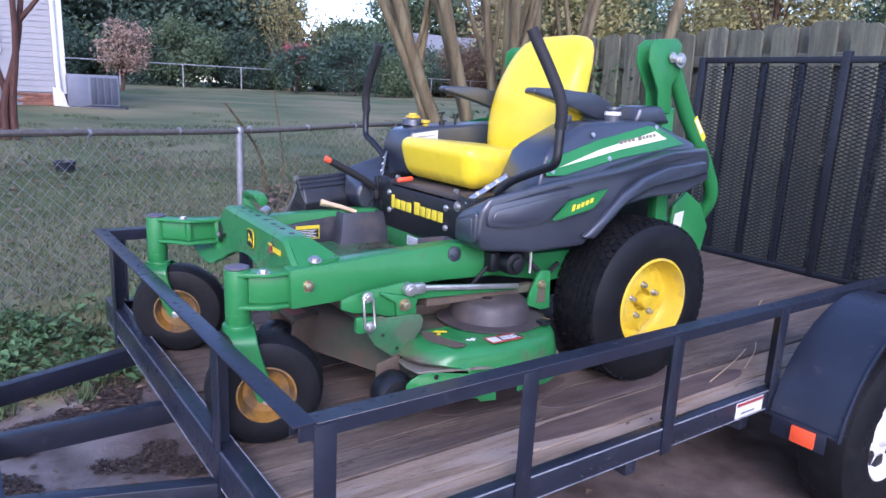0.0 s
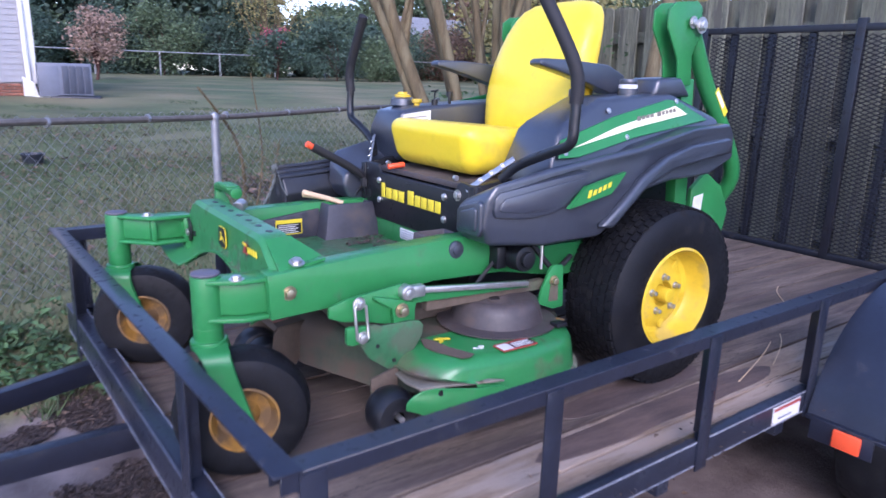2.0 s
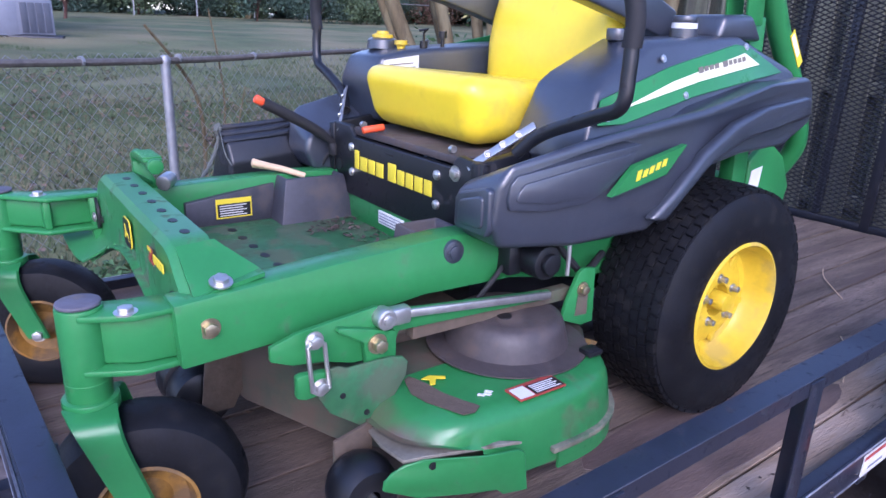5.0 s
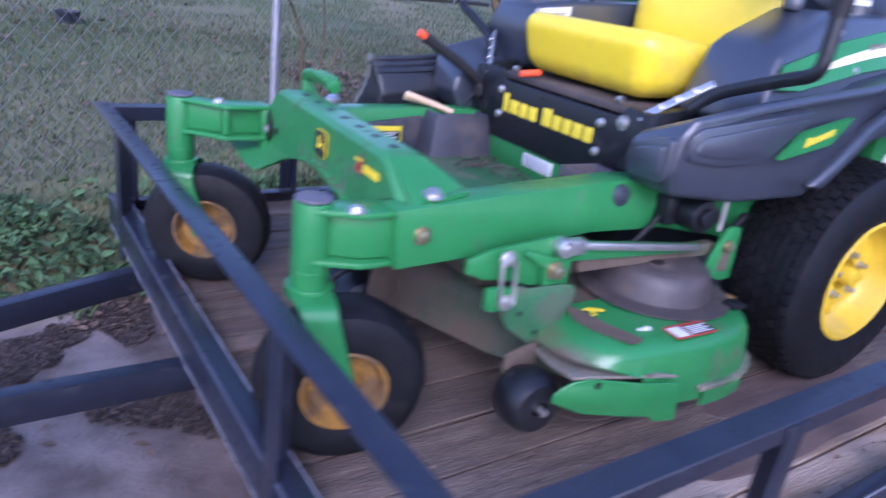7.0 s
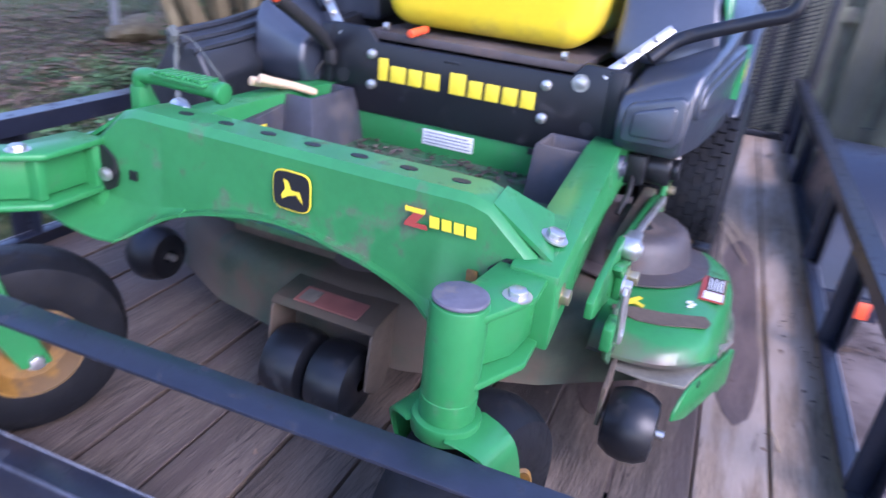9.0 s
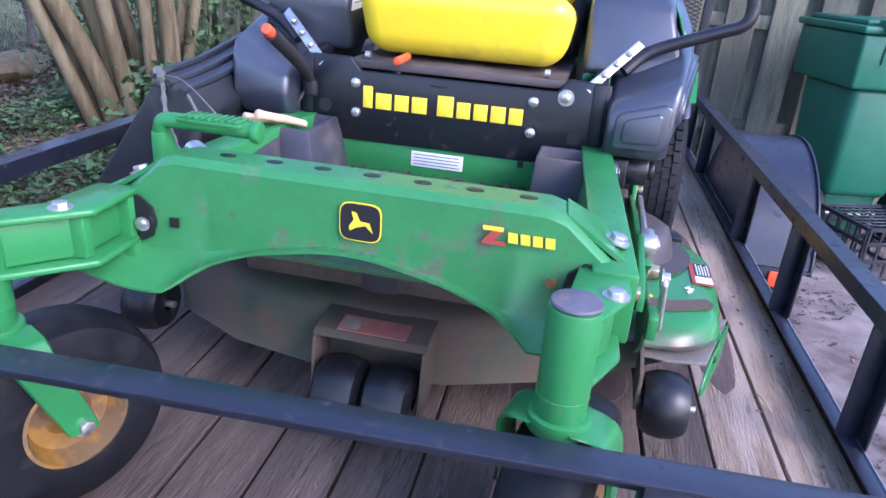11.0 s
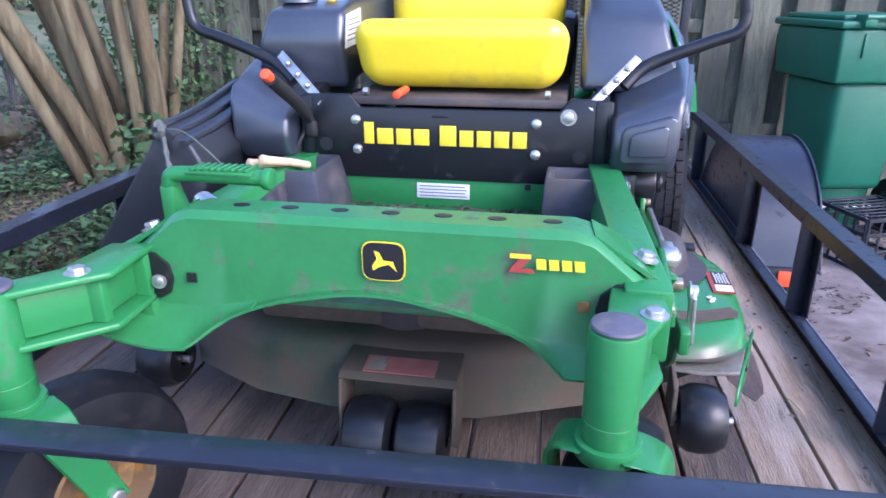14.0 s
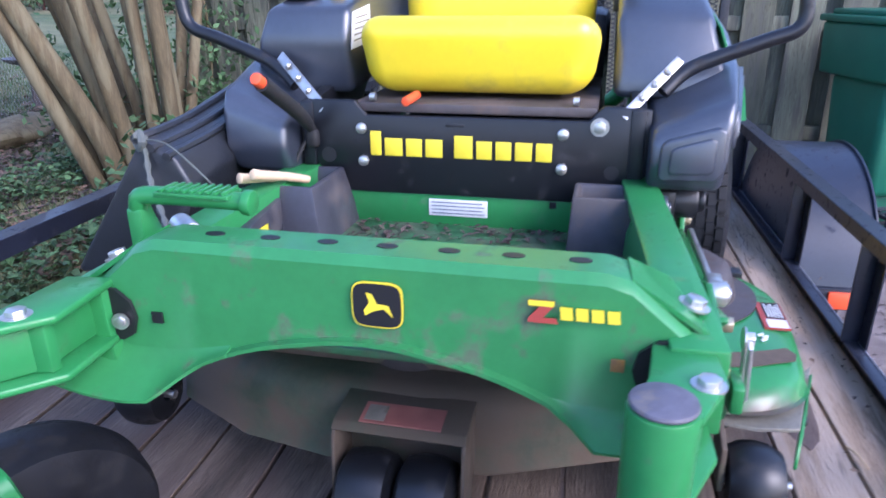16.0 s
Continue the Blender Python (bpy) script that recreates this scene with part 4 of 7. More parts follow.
# dash plate bolts and lettering bars
for y_, z_ in ((-0.184, 1.137), (0.247, 1.136), (-0.184, 1.065), (0.245, 1.065)):
    mp("plate_bolt", lathe([(0.0125, 0), (0.011, 0.006), (0.005, 0.009), (0, 0.009)], 16, turn((-1, 0, 0), (-0.636, y_, z_))), ZINC, "", plate)
mp("plate_bolt", bolt((-0.636, -0.256, 1.154), (-1, 0, 0), 0.013, 0.01), ZINC, "", plate)
mp("plate_hole", cyl((-0.638, -0.285, 1.062), (-0.634, -0.285, 1.062), 0.015, seg=20), BLACK_INK, "", plate)
mp("plate_hole", cyl((-0.638, 0.325, 1.075), (-0.634, 0.325, 1.075), 0.017, seg=20), BLACK_INK, "", plate)
mp("plate_slot", box(-0.6375, 0.02, 1.145, -0.634, 0.06, 1.151, 0.001), BLACK_INK, "", plate)
y_ = 0.227
for w_, h_ in ((0.022, 0.052), (0.036, 0.038), (0.032, 0.038), (0.034, 0.038), (0, 0), (0.036, 0.048), (0.03, 0.038), (0.03, 0.038), (0.032, 0.038), (0.03, 0.038)):
    w_ *= 1.09
    if w_:
        z0 = 1.079
        mp("letter_bar", box(-0.6385, y_ - w_, z0, -0.636, y_, z0 + h_, 0.0006), YELLOW_INK, "", plate)
    y_ -= w_ + 0.0082 if w_ else 0.0175
mp("parts_label", box(-0.6325, -0.03, 0.948, -0.6295, 0.10, 0.985, 0.0004), WHITE, "white parts label with grey lines")
for k in range(4):
    mp("text_bar", box(-0.6332, -0.024 + 0.005 * (k % 2), 0.953 + k * 0.008, -0.6324, 0.094, 0.9555 + k * 0.008), AC_GREY)
mp("square_hole", box(-0.632, -0.177, 0.978, -0.6295, -0.163, 0.992), BLACK_INK)
for s in (-1, 1):
    # corner bracket beside the plate
    mp("side_bracket", prism([(-0.64, 1.05), (-0.64, 1.19), (-0.5, 1.21), (-0.4, 1.15), (-0.5, 1.03)], "y", side(s, 0.335), side(s, 0.365), 0.004), BLACK)
    mp("bracket_bolt", bolt((-0.61, side(s, 0.367), 1.15), (0, s, 0), 0.011, 0.012), ZINC)
    # steering lever
    bt = Vector((-0.545, -0.398 if s < 0 else 0.462, 1.272))
    base = Vector((-0.632, -0.302 if s < 0 else 0.335, 1.178))
    lev = mp("steering_lever", tube([base.lerp(bt, 0.55) + Vector((0.02, s * 0.02, -0.015)), bt + Vector((0.005, s * 0.03, -0.01)),
                                     (-0.53, side(s, 0.575 if s < 0 else 0.60), 1.312), (-0.527, side(s, 0.64 if s < 0 else 0.675), 1.34), (-0.522, side(s, 0.645 if s < 0 else 0.695), 1.40),
                                     (-0.518, side(s, 0.642 if s < 0 else 0.695), 1.45)], 0.0145, 14, 6), BLACK, "black bent steering lever")
    gx = -0.518
    mp("grip", tube([(gx, side(s, 0.642 if s < 0 else 0.695), 1.445), (gx - 0.004, side(s, 0.635 if s < 0 else 0.69), 1.54), (gx - (0.045 if s < 0 else 0.0), side(s, 0.55 if s < 0 else 0.59), 1.715), (gx - (0.05 if s < 0 else 0.0), side(s, 0.54 if s < 0 else 0.58), 1.735)],
                    lambda t: 0.0185 if t < 0.97 else 0.014, 16, 6), GRIP, "black foam grip", lev)
    d = (bt - base).normalized()
    mp("adjuster", beam(base - d * 0.005, bt + d * 0.01, 0.02 if s < 0 else 0.024, 0.006, 0.002, (-0.6, s * 0.4, 0.7) if s < 0 else (-0.45, s * 0.65, 0.6)), ZINC, "slotted zinc bracket", lev)
    for k in (0.3, 0.55, 0.8):
        mp("adjuster_bolt", bolt(base.lerp(bt, k) + Vector((-0.002, s * 0.003, 0.003)), (-0.45, s * 0.65, 0.6), 0.006, 0.006), ZINC, "", lev)
    # armrest
    ax = mp("armrest", prism([(-0.365, 1.562), (-0.362, 1.55), (-0.29, 1.535), (-0.17, 1.505), (-0.04, 1.465), (0.01, 1.465), (0.025, 1.49), (0.02, 1.528), (-0.06, 1.56), (-0.24, 1.572), (-0.35, 1.572)], "y", side(s, 0.262), side(s, 0.318), 0.008, 3), PLASTIC, "flat black moulded armrest")
    mp("armrest_hinge", cyl((-0.01, side(s, 0.22), 1.495), (-0.01, side(s, 0.3), 1.495), 0.03, b=0.005), PLASTIC, "", ax)
# brake lever
brake = mp("brake_lever", tube([(-0.63, 0.36, 1.12), (-0.70, 0.36, 1.175), (-0.85, 0.36, 1.255)], lambda t: 0.011 if t < 0.3 else 0.0155, 12, 4), GRIP, "black brake lever with an orange button")
mp("brake_button", cyl((-0.848, 0.36, 1.254), (-0.872, 0.36, 1.267), 0.012, b=0.004), ORANGE, "", brake)
mp("brake_boot", prism([(-0.62, 1.09), (-0.625, 1.13), (-0.655, 1.135), (-0.65, 1.09)], "y", 0.345, 0.375, 0.01, 3), GRIP)


def bin_box(name, x0, x1, y0, y1, z0, z1, inset, label):
    """An open-topped moulded pocket."""
    bm = bmesh.new()
    def ring(dx, dy, z):
        return [bm.verts.new(p) for p in ((x0 + dx, y0 + dy, z), (x1 - dx, y0 + dy, z), (x1 - dx, y1 - dy, z), (x0 + dx, y1 - dy, z))]
    rs = [ring(-inset, -inset, z0), ring(0, 0, z1), ring(0.01, 0.01, z1), ring(0.018, 0.018, z1 - 0.085)]
    for a, b in zip(rs, rs[1:]):
        for k in range(4):
            bm.faces.new((a[k], a[(k + 1) % 4], b[(k + 1) % 4], b[k]))
    bm.faces.new(rs[-1])
    bmesh.ops.recalc_face_normals(bm, faces=bm.faces)
    bevel(bm, 0.007, 2)
    return mp(name, bm, POCKET, label)


bin_box("foot_box", -0.82, -0.64, 0.29, 0.392, 0.925, 1.05, 0.025, "black moulded pocket beside the foot floor")
bin_box("foot_box", -0.77, -0.655, -0.345, -0.215, 0.925, 1.045, 0.008, "black moulded pocket beside the foot floor")
guard = mp("foot_guard", prism([(-1.08, 0.925), (-1.08, 0.995), (-0.83, 1.03), (-0.83, 0.925)], "y", 0.352, 0.375, 0.004), POCKET, "black side guard with a warning label")
mp("warning_label", prism([(-1.0, 0.943), (-1.0, 0.998), (-0.9, 0.998), (-0.9, 0.943)], "y", 0.3495, 0.3515), YELLOW_INK, "yellow bordered warning label", guard)
mp("label_field", prism([(-0.996, 0.947), (-0.996, 0.984), (-0.904, 0.984), (-0.904, 0.947)], "y", 0.3485, 0.3496), BLACK_INK, "", guard)
for k in range(5):
    mp("text_bar", prism([(-0.99, 0.95 + k * 0.0068), (-0.99, 0.9525 + k * 0.0068), (-0.915 - 0.01 * (k % 2), 0.9525 + k * 0.0068), (-0.915 - 0.01 * (k % 2), 0.95 + k * 0.0068)], "y", 0.3478, 0.3486), WHITE, "", guard)
for k in range(7):
    mp("floor_hole", lathe([(0.0125, 0), (0.0125, 0.002), (0, 0.002)], 12, Matrix.Translation((-0.98, 0.285 - k * 0.081, 0.9262)) @ Matrix.Diagonal((0.9, 1.3, 1, 1))), BLACK_INK)

# marks on the front member
mp("badge", prism([(0.034 * (abs(math.cos(a)) ** 0.45) * (1 if math.cos(a) > 0 else -1), 1.04 + 0.0315 * (abs(math.sin(a)) ** 0.45) * (1 if math.sin(a) > 0 else -1)) for a in np.linspace(0, 2 * math.pi, 40, endpoint=False)], "x", -1.2895, -1.287, 0.0), YELLOW_INK, "yellow and black shield badge", cross)
mp("badge_field", prism([(0.0322 * (abs(math.cos(a)) ** 0.45) * (1 if math.cos(a) > 0 else -1), 1.04 + 0.0297 * (abs(math.sin(a)) ** 0.45) * (1 if math.sin(a) > 0 else -1)) for a in np.linspace(0, 2 * math.pi, 40, endpoint=False)], "x", -1.2902, -1.2894), BLACK_INK, "", cross)
mp("badge_mark", prism([(0.018, 1.032), (0.01, 1.044), (0.014, 1.057), (0.006, 1.055), (0.0, 1.042), (-0.015, 1.041), (-0.021, 1.025), (-0.009, 1.036), (0.005, 1.032), (0.016, 1.025)], "x", -1.291, -1.2901), YELLOW_INK, "", cross)
def bars(pts, a, b, mat):
    return mp("emblem_bar", prism([(-0.245 + (y + 0.245) * 0.78, 1.051 + (z - 1.052) * 0.72) for y, z in pts], "x", a, b), mat, "", cross)


bars([(-0.175, 1.073), (-0.215, 1.073), (-0.215, 1.066), (-0.198, 1.042), (-0.218, 1.042), (-0.222, 1.033), (-0.175, 1.033), (-0.177, 1.042), (-0.194, 1.064), (-0.176, 1.064)], -1.2898, -1.2875, RED_INK)
bars([(-0.175, 1.0735), (-0.215, 1.0735), (-0.215, 1.064), (-0.176, 1.064)], -1.2905, -1.2897, YELLOW_INK)
for k in range(4):
    yb = -0.224 - k * 0.0235
    bars([(yb, 1.064), (yb - 0.018, 1.064), (yb - 0.02, 1.042), (yb - 0.002, 1.042)], -1.2898, -1.2875, YELLOW_INK)
mp("square_hole", box(-1.290, 0.316, 0.981, -1.2865, 0.332, 0.997), BLACK_INK, "", cross)
mp("square_hole", box(-1.290, -0.308, 0.981, -1.2865, -0.292, 0.997), RIM_DIRTY, "", cross)
for s in (-1, 1):
    mp("end_notch", prism([(side(s, 0.362), 0.95), (side(s, 0.345), 0.96), (side(s, 0.337), 0.985), (side(s, 0.343), 1.01), (side(s, 0.365), 1.028), (side(s, 0.392), 1.028), (side(s, 0.392), 0.95)], "x", -1.2915, -1.286), BLACK_INK, "", cross)
    # gusset from the member back on to the rail
    g = mp("gusset", prism([(-1.268, side(s, 0.33)), (-1.268, side(s, 0.425)), (-1.14, side(s, 0.41)), (-1.14, side(s, 0.385)), (-1.20, side(s, 0.325))], "z", 0.0, 1.0, 0.0, 1,
            lambda u, v, w, s=s: (u, v, (1.1 - max(0, (abs(v - MY) - 0.32)) / 0.1 * 0.066 if u < -1.19 else 1.05) - 0.008 * (1 - w))), GREEN)
    mp("gusset_bolt", bolt((-1.217, side(s, 0.408), 1.045), (0, s * 0.3, 1), 0.014, 0.011), ZINC, "", g)
    mp("rail_bolt", bolt((-1.25, side(s, 0.438), 0.978), (0, s, 0), 0.013, 0.014), GOLD_ZINC)
    mp("rail_hole", cyl((-1.18, side(s, 0.41), 0.976), (-1.18, side(s, 0.4305), 0.976), 0.009, seg=16), BLACK_INK)
    mp("frame_knob", merge(cyl((-0.728, side(s, 0.385), 1.02), (-0.728, side(s, 0.412), 1.02), 0.026, b=0.005), cyl((-0.728, side(s, 0.411), 1.02), (-0.728, side(s, 0.417), 1.02), 0.015, b=0.002)), PLASTIC)
    # shaft of the lift and its pump
    if s < 0:
        mp("drive_pump", merge(cyl((-0.53, -0.36, 0.985), (-0.53, -0.47, 0.985), 0.04, b=0.006), cyl((-0.53, -0.47, 0.985), (-0.53, -0.485, 0.985), 0.024, b=0.003), box(-0.6, -0.42, 0.95, -0.56, -0.35, 1.02, 0.008)), BLACK, "dusty black drive unit")
        mp("linkage", tube([(-0.47, -0.47, 1.05), (-0.475, -0.475, 0.95)], 0.005, 8), ZINC)
# side lift hardware
hang = mp("lift_arm", prism([(-1.16, 0.905), (-1.16, 0.932), (-1.11, 0.948), (-0.95, 0.966), (-0.89, 0.948), (-0.5, 0.91), (-0.5, 0.89), (-0.9, 0.905), (-0.915, 0.86), (-1.0, 0.862), (-1.06, 0.88), (-1.12, 0.888)], "y", -0.452, -0.44, 0.002), GREEN, "green lift arm on the deck's side")
mp("lift_plate", prism([(-1.04, 0.94), (-1.035, 0.947), (-0.915, 0.915), (-0.915, 0.862), (-0.98, 0.858), (-0.985, 0.905)], "y", -0.468, -0.452, 0.003), GREEN, "", hang)
mp("lift_bolt", bolt((-0.958, -0.47, 0.899), (0, -1, 0), 0.014, 0.02), GOLD_ZINC, "", hang)
mp("lift_link", merge(*[tube([(-1.09, -0.487, 0.935 + 0.012), (-1.09 + dx, -0.487, 0.935), (-1.085 + dx, -0.492, 0.85), (-1.085, -0.492, 0.84)], 0.0045, 8) for dx in (-0.016, 0.016)]), ZINC, "zinc wire lift link", hang)
mp("link_bolt", bolt((-1.09, -0.48, 0.942), (0, -1, 0), 0.012, 0.014), ZINC, "", hang)
mp("link_bolt", bolt((-1.082, -0.485, 0.851), (0, -1, 0), 0.012, 0.012), ZINC, "", hang)
ear = mp("deck_ear", prism([(-1.09, 0.835), (-1.09, 0.874), (-1.04, 0.876), (-1.025, 0.868), (-0.935, 0.868), (-0.905, 0.862), (-0.893, 0.848), (-0.897, 0.82), (-0.955, 0.735), (-0.985, 0.73), (-1.06, 0.785)], "y", -0.477, -0.469, 0.002), GREEN_DUSTY, "dusty green hanger plate")
mp("hanger_tab", prism([(-1.127, 0.838), (-1.127, 0.88), (-1.115, 0.883), (-1.065, 0.878), (-1.065, 0.835), (-1.11, 0.832)], "y", -0.486, -0.468, 0.004), GREEN, "", ear)
for u, v in ((-1.035, 0.815), (-0.985, 0.765)):
    mp("ear_hole", cyl((u, -0.47, v), (u, -0.4785, v), 0.006, seg=12), BLACK_INK, "", ear)
rod = mp("lift_rod", merge(beam((-0.90, -0.458, 0.943), (-0.515, -0.466, 0.908), 0.012, 0.017, 0.003)), ZINC, "bright steel adjusting rod")
mp("clevis", merge(cyl((-0.94, -0.445, 0.945), (-0.94, -0.478, 0.945), 0.021, b=0.004), box(-0.94, -0.475, 0.927, -0.885, -0.447, 0.961, 0.006)), ZINC, "", rod)
mp("clevis_pin", bolt((-0.94, -0.478, 0.945), (0, -1, 0), 0.011, 0.006), ZINC, "", rod)
mp("belt_guard", box(-0.86, -0.44, 0.87, -0.42, -0.41, 0.9, 0.003, None), MUD)
lat = mp("latch_plate", prism([(-0.465, 0.832), (-0.45, 0.882), (-0.42, 0.942), (-0.405, 0.95), (-0.368, 0.945), (-0.36, 0.808), (-0.4, 0.806)], "y", -0.462, -0.45, 0.003), GREEN, "green slotted latch plate")
mp("latch_slot", prism([(-0.425, 0.835), (-0.42, 0.885), (-0.388, 0.888), (-0.386, 0.833)], "y", -0.4635, -0.461), MUD, "", lat)
mp("latch_bolt", bolt((-0.408, -0.464, 0.9), (0, -1, 0), 0.012, 0.014), GOLD_ZINC, "", lat)

# ---- mowing deck ----
def arc(cx, cy, r, a0, a1, n):
    return [(cx + r * math.cos(radians(a)), cy + r * math.sin(radians(a))) for a in np.linspace(a0, a1, n)]


def deck_shell(offset=0.0):
    near = arc(-0.645, -0.43, 0.23 + offset, -150, -20, 12)
    pts = [(-1.10 - offset, 0.17), (-1.105 - offset, 0.0), (-1.09 - offset, -0.12), (-0.99 - offset, -0.36)] + near + \
          [(-0.34 + offset, -0.42), (-0.34 + offset, 0.44), (-0.45, 0.6 + offset), (-0.82, 0.62 + offset), (-0.98 - offset, 0.52), (-1.07 - offset, 0.34)]
    return pts


bm = bmesh.new()
levels = [(0.012, 0.65), (0.004, 0.665), (0.004, 0.74), (-0.004, 0.765), (-0.022, 0.782), (-0.05, 0.787)]
rings = [[bm.verts.new((x, y, z)) for x, y in deck_shell(o)] for o, z in levels]
for a, b in zip(rings, rings[1:]):
    for k in range(len(a)):
        bm.faces.new((a[k], a[(k + 1) % len(a)], b[(k + 1) % len(a)], b[k]))
bm.faces.new(rings[-1])
bmesh.ops.recalc_face_normals(bm, faces=bm.faces)
deck = mp("deck_shell", bm, DECK_GREEN, "dusty green mowing deck with dried clippings")
# clean painted near end: a pressed box with soft corners, worn by feet at its front
END = [(-0.985, -0.43), (-0.988, -0.5), (-0.972, -0.572), (-0.925, -0.626), (-0.86, -0.654), (-0.7, -0.67), (-0.58, -0.669), (-0.5, -0.648), (-0.44, -0.602), (-0.402, -0.53), (-0.39, -0.43)]
END_LINE = [(v.x, v.y) for v in spline([(x, y, 0) for x, y in END], 7)]


def deck_end(o):
    """The outline of the deck's near end, pushed out by o."""
    cx, cy = -0.69, -0.43
    out = []
    for x, y in END_LINE:
        r = math.hypot(x - cx, (y - cy) * 1.25) or 1
        out.append((x + o * (x - cx) / r, y + o * (y - cy) * 1.25 / r if y < cy - 0.001 else y))
    return out


bm = bmesh.new()
levels = [(0.0, 0.655), (0.0, 0.69), (-0.008, 0.745), (-0.012, 0.765), (-0.02, 0.78), (-0.034, 0.789), (-0.055, 0.793), (-0.08, 0.795)]
rings = [[bm.verts.new((x, y, max(z - max(0, -0.86 - x) * 0.16 * (z > 0.7), 0.73 + 0.02 * min(1, (-0.83 - x) / 0.08) if x < -0.83 else z))) for x, y in deck_end(o)] for o, z in levels]
for a, b in zip(rings, rings[1:]):
    for k in range(len(a)):
        bm.faces.new((a[k], a[(k + 1) % len(a)], b[(k + 1) % len(a)], b[k]))
bm.faces.new(rings[-1])
bmesh.ops.recalc_face_normals(bm, faces=bm.faces)
mp("deck_end", bm, DECK_PAINT, "glossy green rounded end of the deck", deck)


def foot_worn(pts):
    """A bare patch lying on the sloping top of the deck end."""
    return prism(pts, "z", 0.0, 1.0, 0.0, 1, lambda u, v, w: (u, v, 0.7958 - max(0, -0.86 - u) * 0.16 - max(0, -0.63 - v) * 0.2 + 0.002 * w))


mp("scuff", foot_worn([(-0.885, -0.45), (-0.872, -0.447), (-0.86, -0.49), (-0.852, -0.54), (-0.834, -0.585), (-0.82, -0.615), (-0.842, -0.628), (-0.864, -0.622), (-0.876, -0.59), (-0.893, -0.545), (-0.9, -0.5)]), MUD, "bare scuffed patch", deck)
lip = deck_end(0.012)
mp("deck_lip", prism(lip[36:] + deck_end(-0.004)[36:][::-1], "z", 0.68, 0.692, 0.0015), BARE_LIP, "worn bare lip along the deck", deck)
mp("deck_skirt", prism(deck_end(0.006)[37:64] + deck_end(0.0)[37:64][::-1], "z", 0.638, 0.682, 0.0), GREEN, "", deck)
cover = mp("pulley_cover", lathe([(0.182, 0), (0.182, 0.004), (0.14, 0.009), (0.131, 0.045), (0.122, 0.066), (0.105, 0.076), (0.09, 0.074), (0.04, 0.079), (0, 0.079)], 48, Matrix.Translation((-0.595, -0.42, 0.797))), GREY_CAST, "dusty grey-black pulley cover", deck)
mp("cover_hole", cyl((-0.63, -0.45, 0.87), (-0.63, -0.45, 0.8775), 0.016, seg=20), BLACK_INK, "", cover)
mp("cover_latch", box(-0.5, -0.59, 0.80, -0.462, -0.555, 0.812, 0.002), BLACK, "", cover)
mp("danger_label", box(-0.742, -0.642, 0.7945, -0.623, -0.594, 0.7985), RED_INK, "red and white danger label", deck)
mp("label_field", box(-0.7395, -0.6395, 0.7984, -0.704, -0.602, 0.7993), WHITE, "", deck)
mp("label_field", box(-0.7, -0.6395, 0.7984, -0.6255, -0.605, 0.7992), BLACK_INK, "", deck)
for k in range(5):
    mp("text_bar", box(-0.695, -0.6365 + k * 0.0062, 0.7992, -0.632 - 0.008 * (k % 2), -0.6335 + k * 0.0062, 0.7998), WHITE, "", deck)
mp("size_mark", foot_worn([(-0.858, -0.472), (-0.838, -0.468), (-0.81, -0.487), (-0.815, -0.495), (-0.832, -0.485), (-0.845, -0.503), (-0.856, -0.502), (-0.846, -0.482)]), YELLOW_INK, "", deck)
for dx, dy in ((0, 0), (0.012, -0.004), (0.02, 0.003)):
    mp("paint_mark", foot_worn([(-0.8 + dx, -0.58 + dy), (-0.794 + dx, -0.577 + dy), (-0.785 + dx, -0.588 + dy), (-0.792 + dx, -0.59 + dy)]), WHITE, "", deck)
mp("side_lip_label", foot_worn([(-0.455, -0.52), (-0.43, -0.505), (-0.42, -0.535), (-0.445, -0.55)]), RIM_DIRTY, "", deck)
# belts and spindle under the floor
mp("belt_cover", box(-1.02, -0.30, 0.785, -0.45, 0.35, 0.83, 0.015), MUD, "", deck)
mp("spindle", cyl((-0.95, 0.05, 0.78), (-0.95, 0.05, 0.86), 0.08, b=0.01), GREY_CAST, "", deck)


def anti_scalp(x, y, parent):
    w = mp("gauge_wheel", lathe([(0.015, -0.044), (0.032, -0.046), (0.053, -0.042), (0.064, -0.023), (0.067, 0), (0.064, 0.023), (0.053, 0.042), (0.032, 0.046), (0.015, 0.044)], 32, turn((0, 1, 0), (x, y, 0.655))), BLACK, "black plastic gauge wheel", parent)
    mp("gauge_axle", cyl((x, y - 0.06, 0.655), (x, y + 0.05, 0.655), 0.008, seg=10), ZINC, "", parent)


anti_scalp(-1.03, -0.54, deck)
anti_scalp(-1.0, 0.60, deck)
for y_ in (-0.03, 0.068):
    mp("front_roller", lathe([(0.012, -0.045), (0.05, -0.046), (0.066, -0.037), (0.072, -0.015), (0.072, 0.015), (0.066, 0.037), (0.05, 0.046), (0.012, 0.045)], 36, turn((0, 1, 0), (-1.178, y_, 0.645))), BLACK, "black front roller wheel", deck)
for y_ in (-0.092, 0.122):
    mp("roller_bracket", prism([(-1.16, 0.62), (-1.19, 0.645), (-1.178, 0.745), (-1.165, 0.762), (-1.08, 0.772), (-1.08, 0.70), (-1.12, 0.62)], "y", y_, y_ + 0.006, 0.001), MUD, "", deck)
mp("roller_guard", prism([(-1.178, 0.758), (-1.165, 0.768), (-1.08, 0.778), (-1.08, 0.772), (-1.165, 0.762), (-1.174, 0.754)], "y", -0.092, 0.128, 0.002), DECK_GREEN, "", deck)
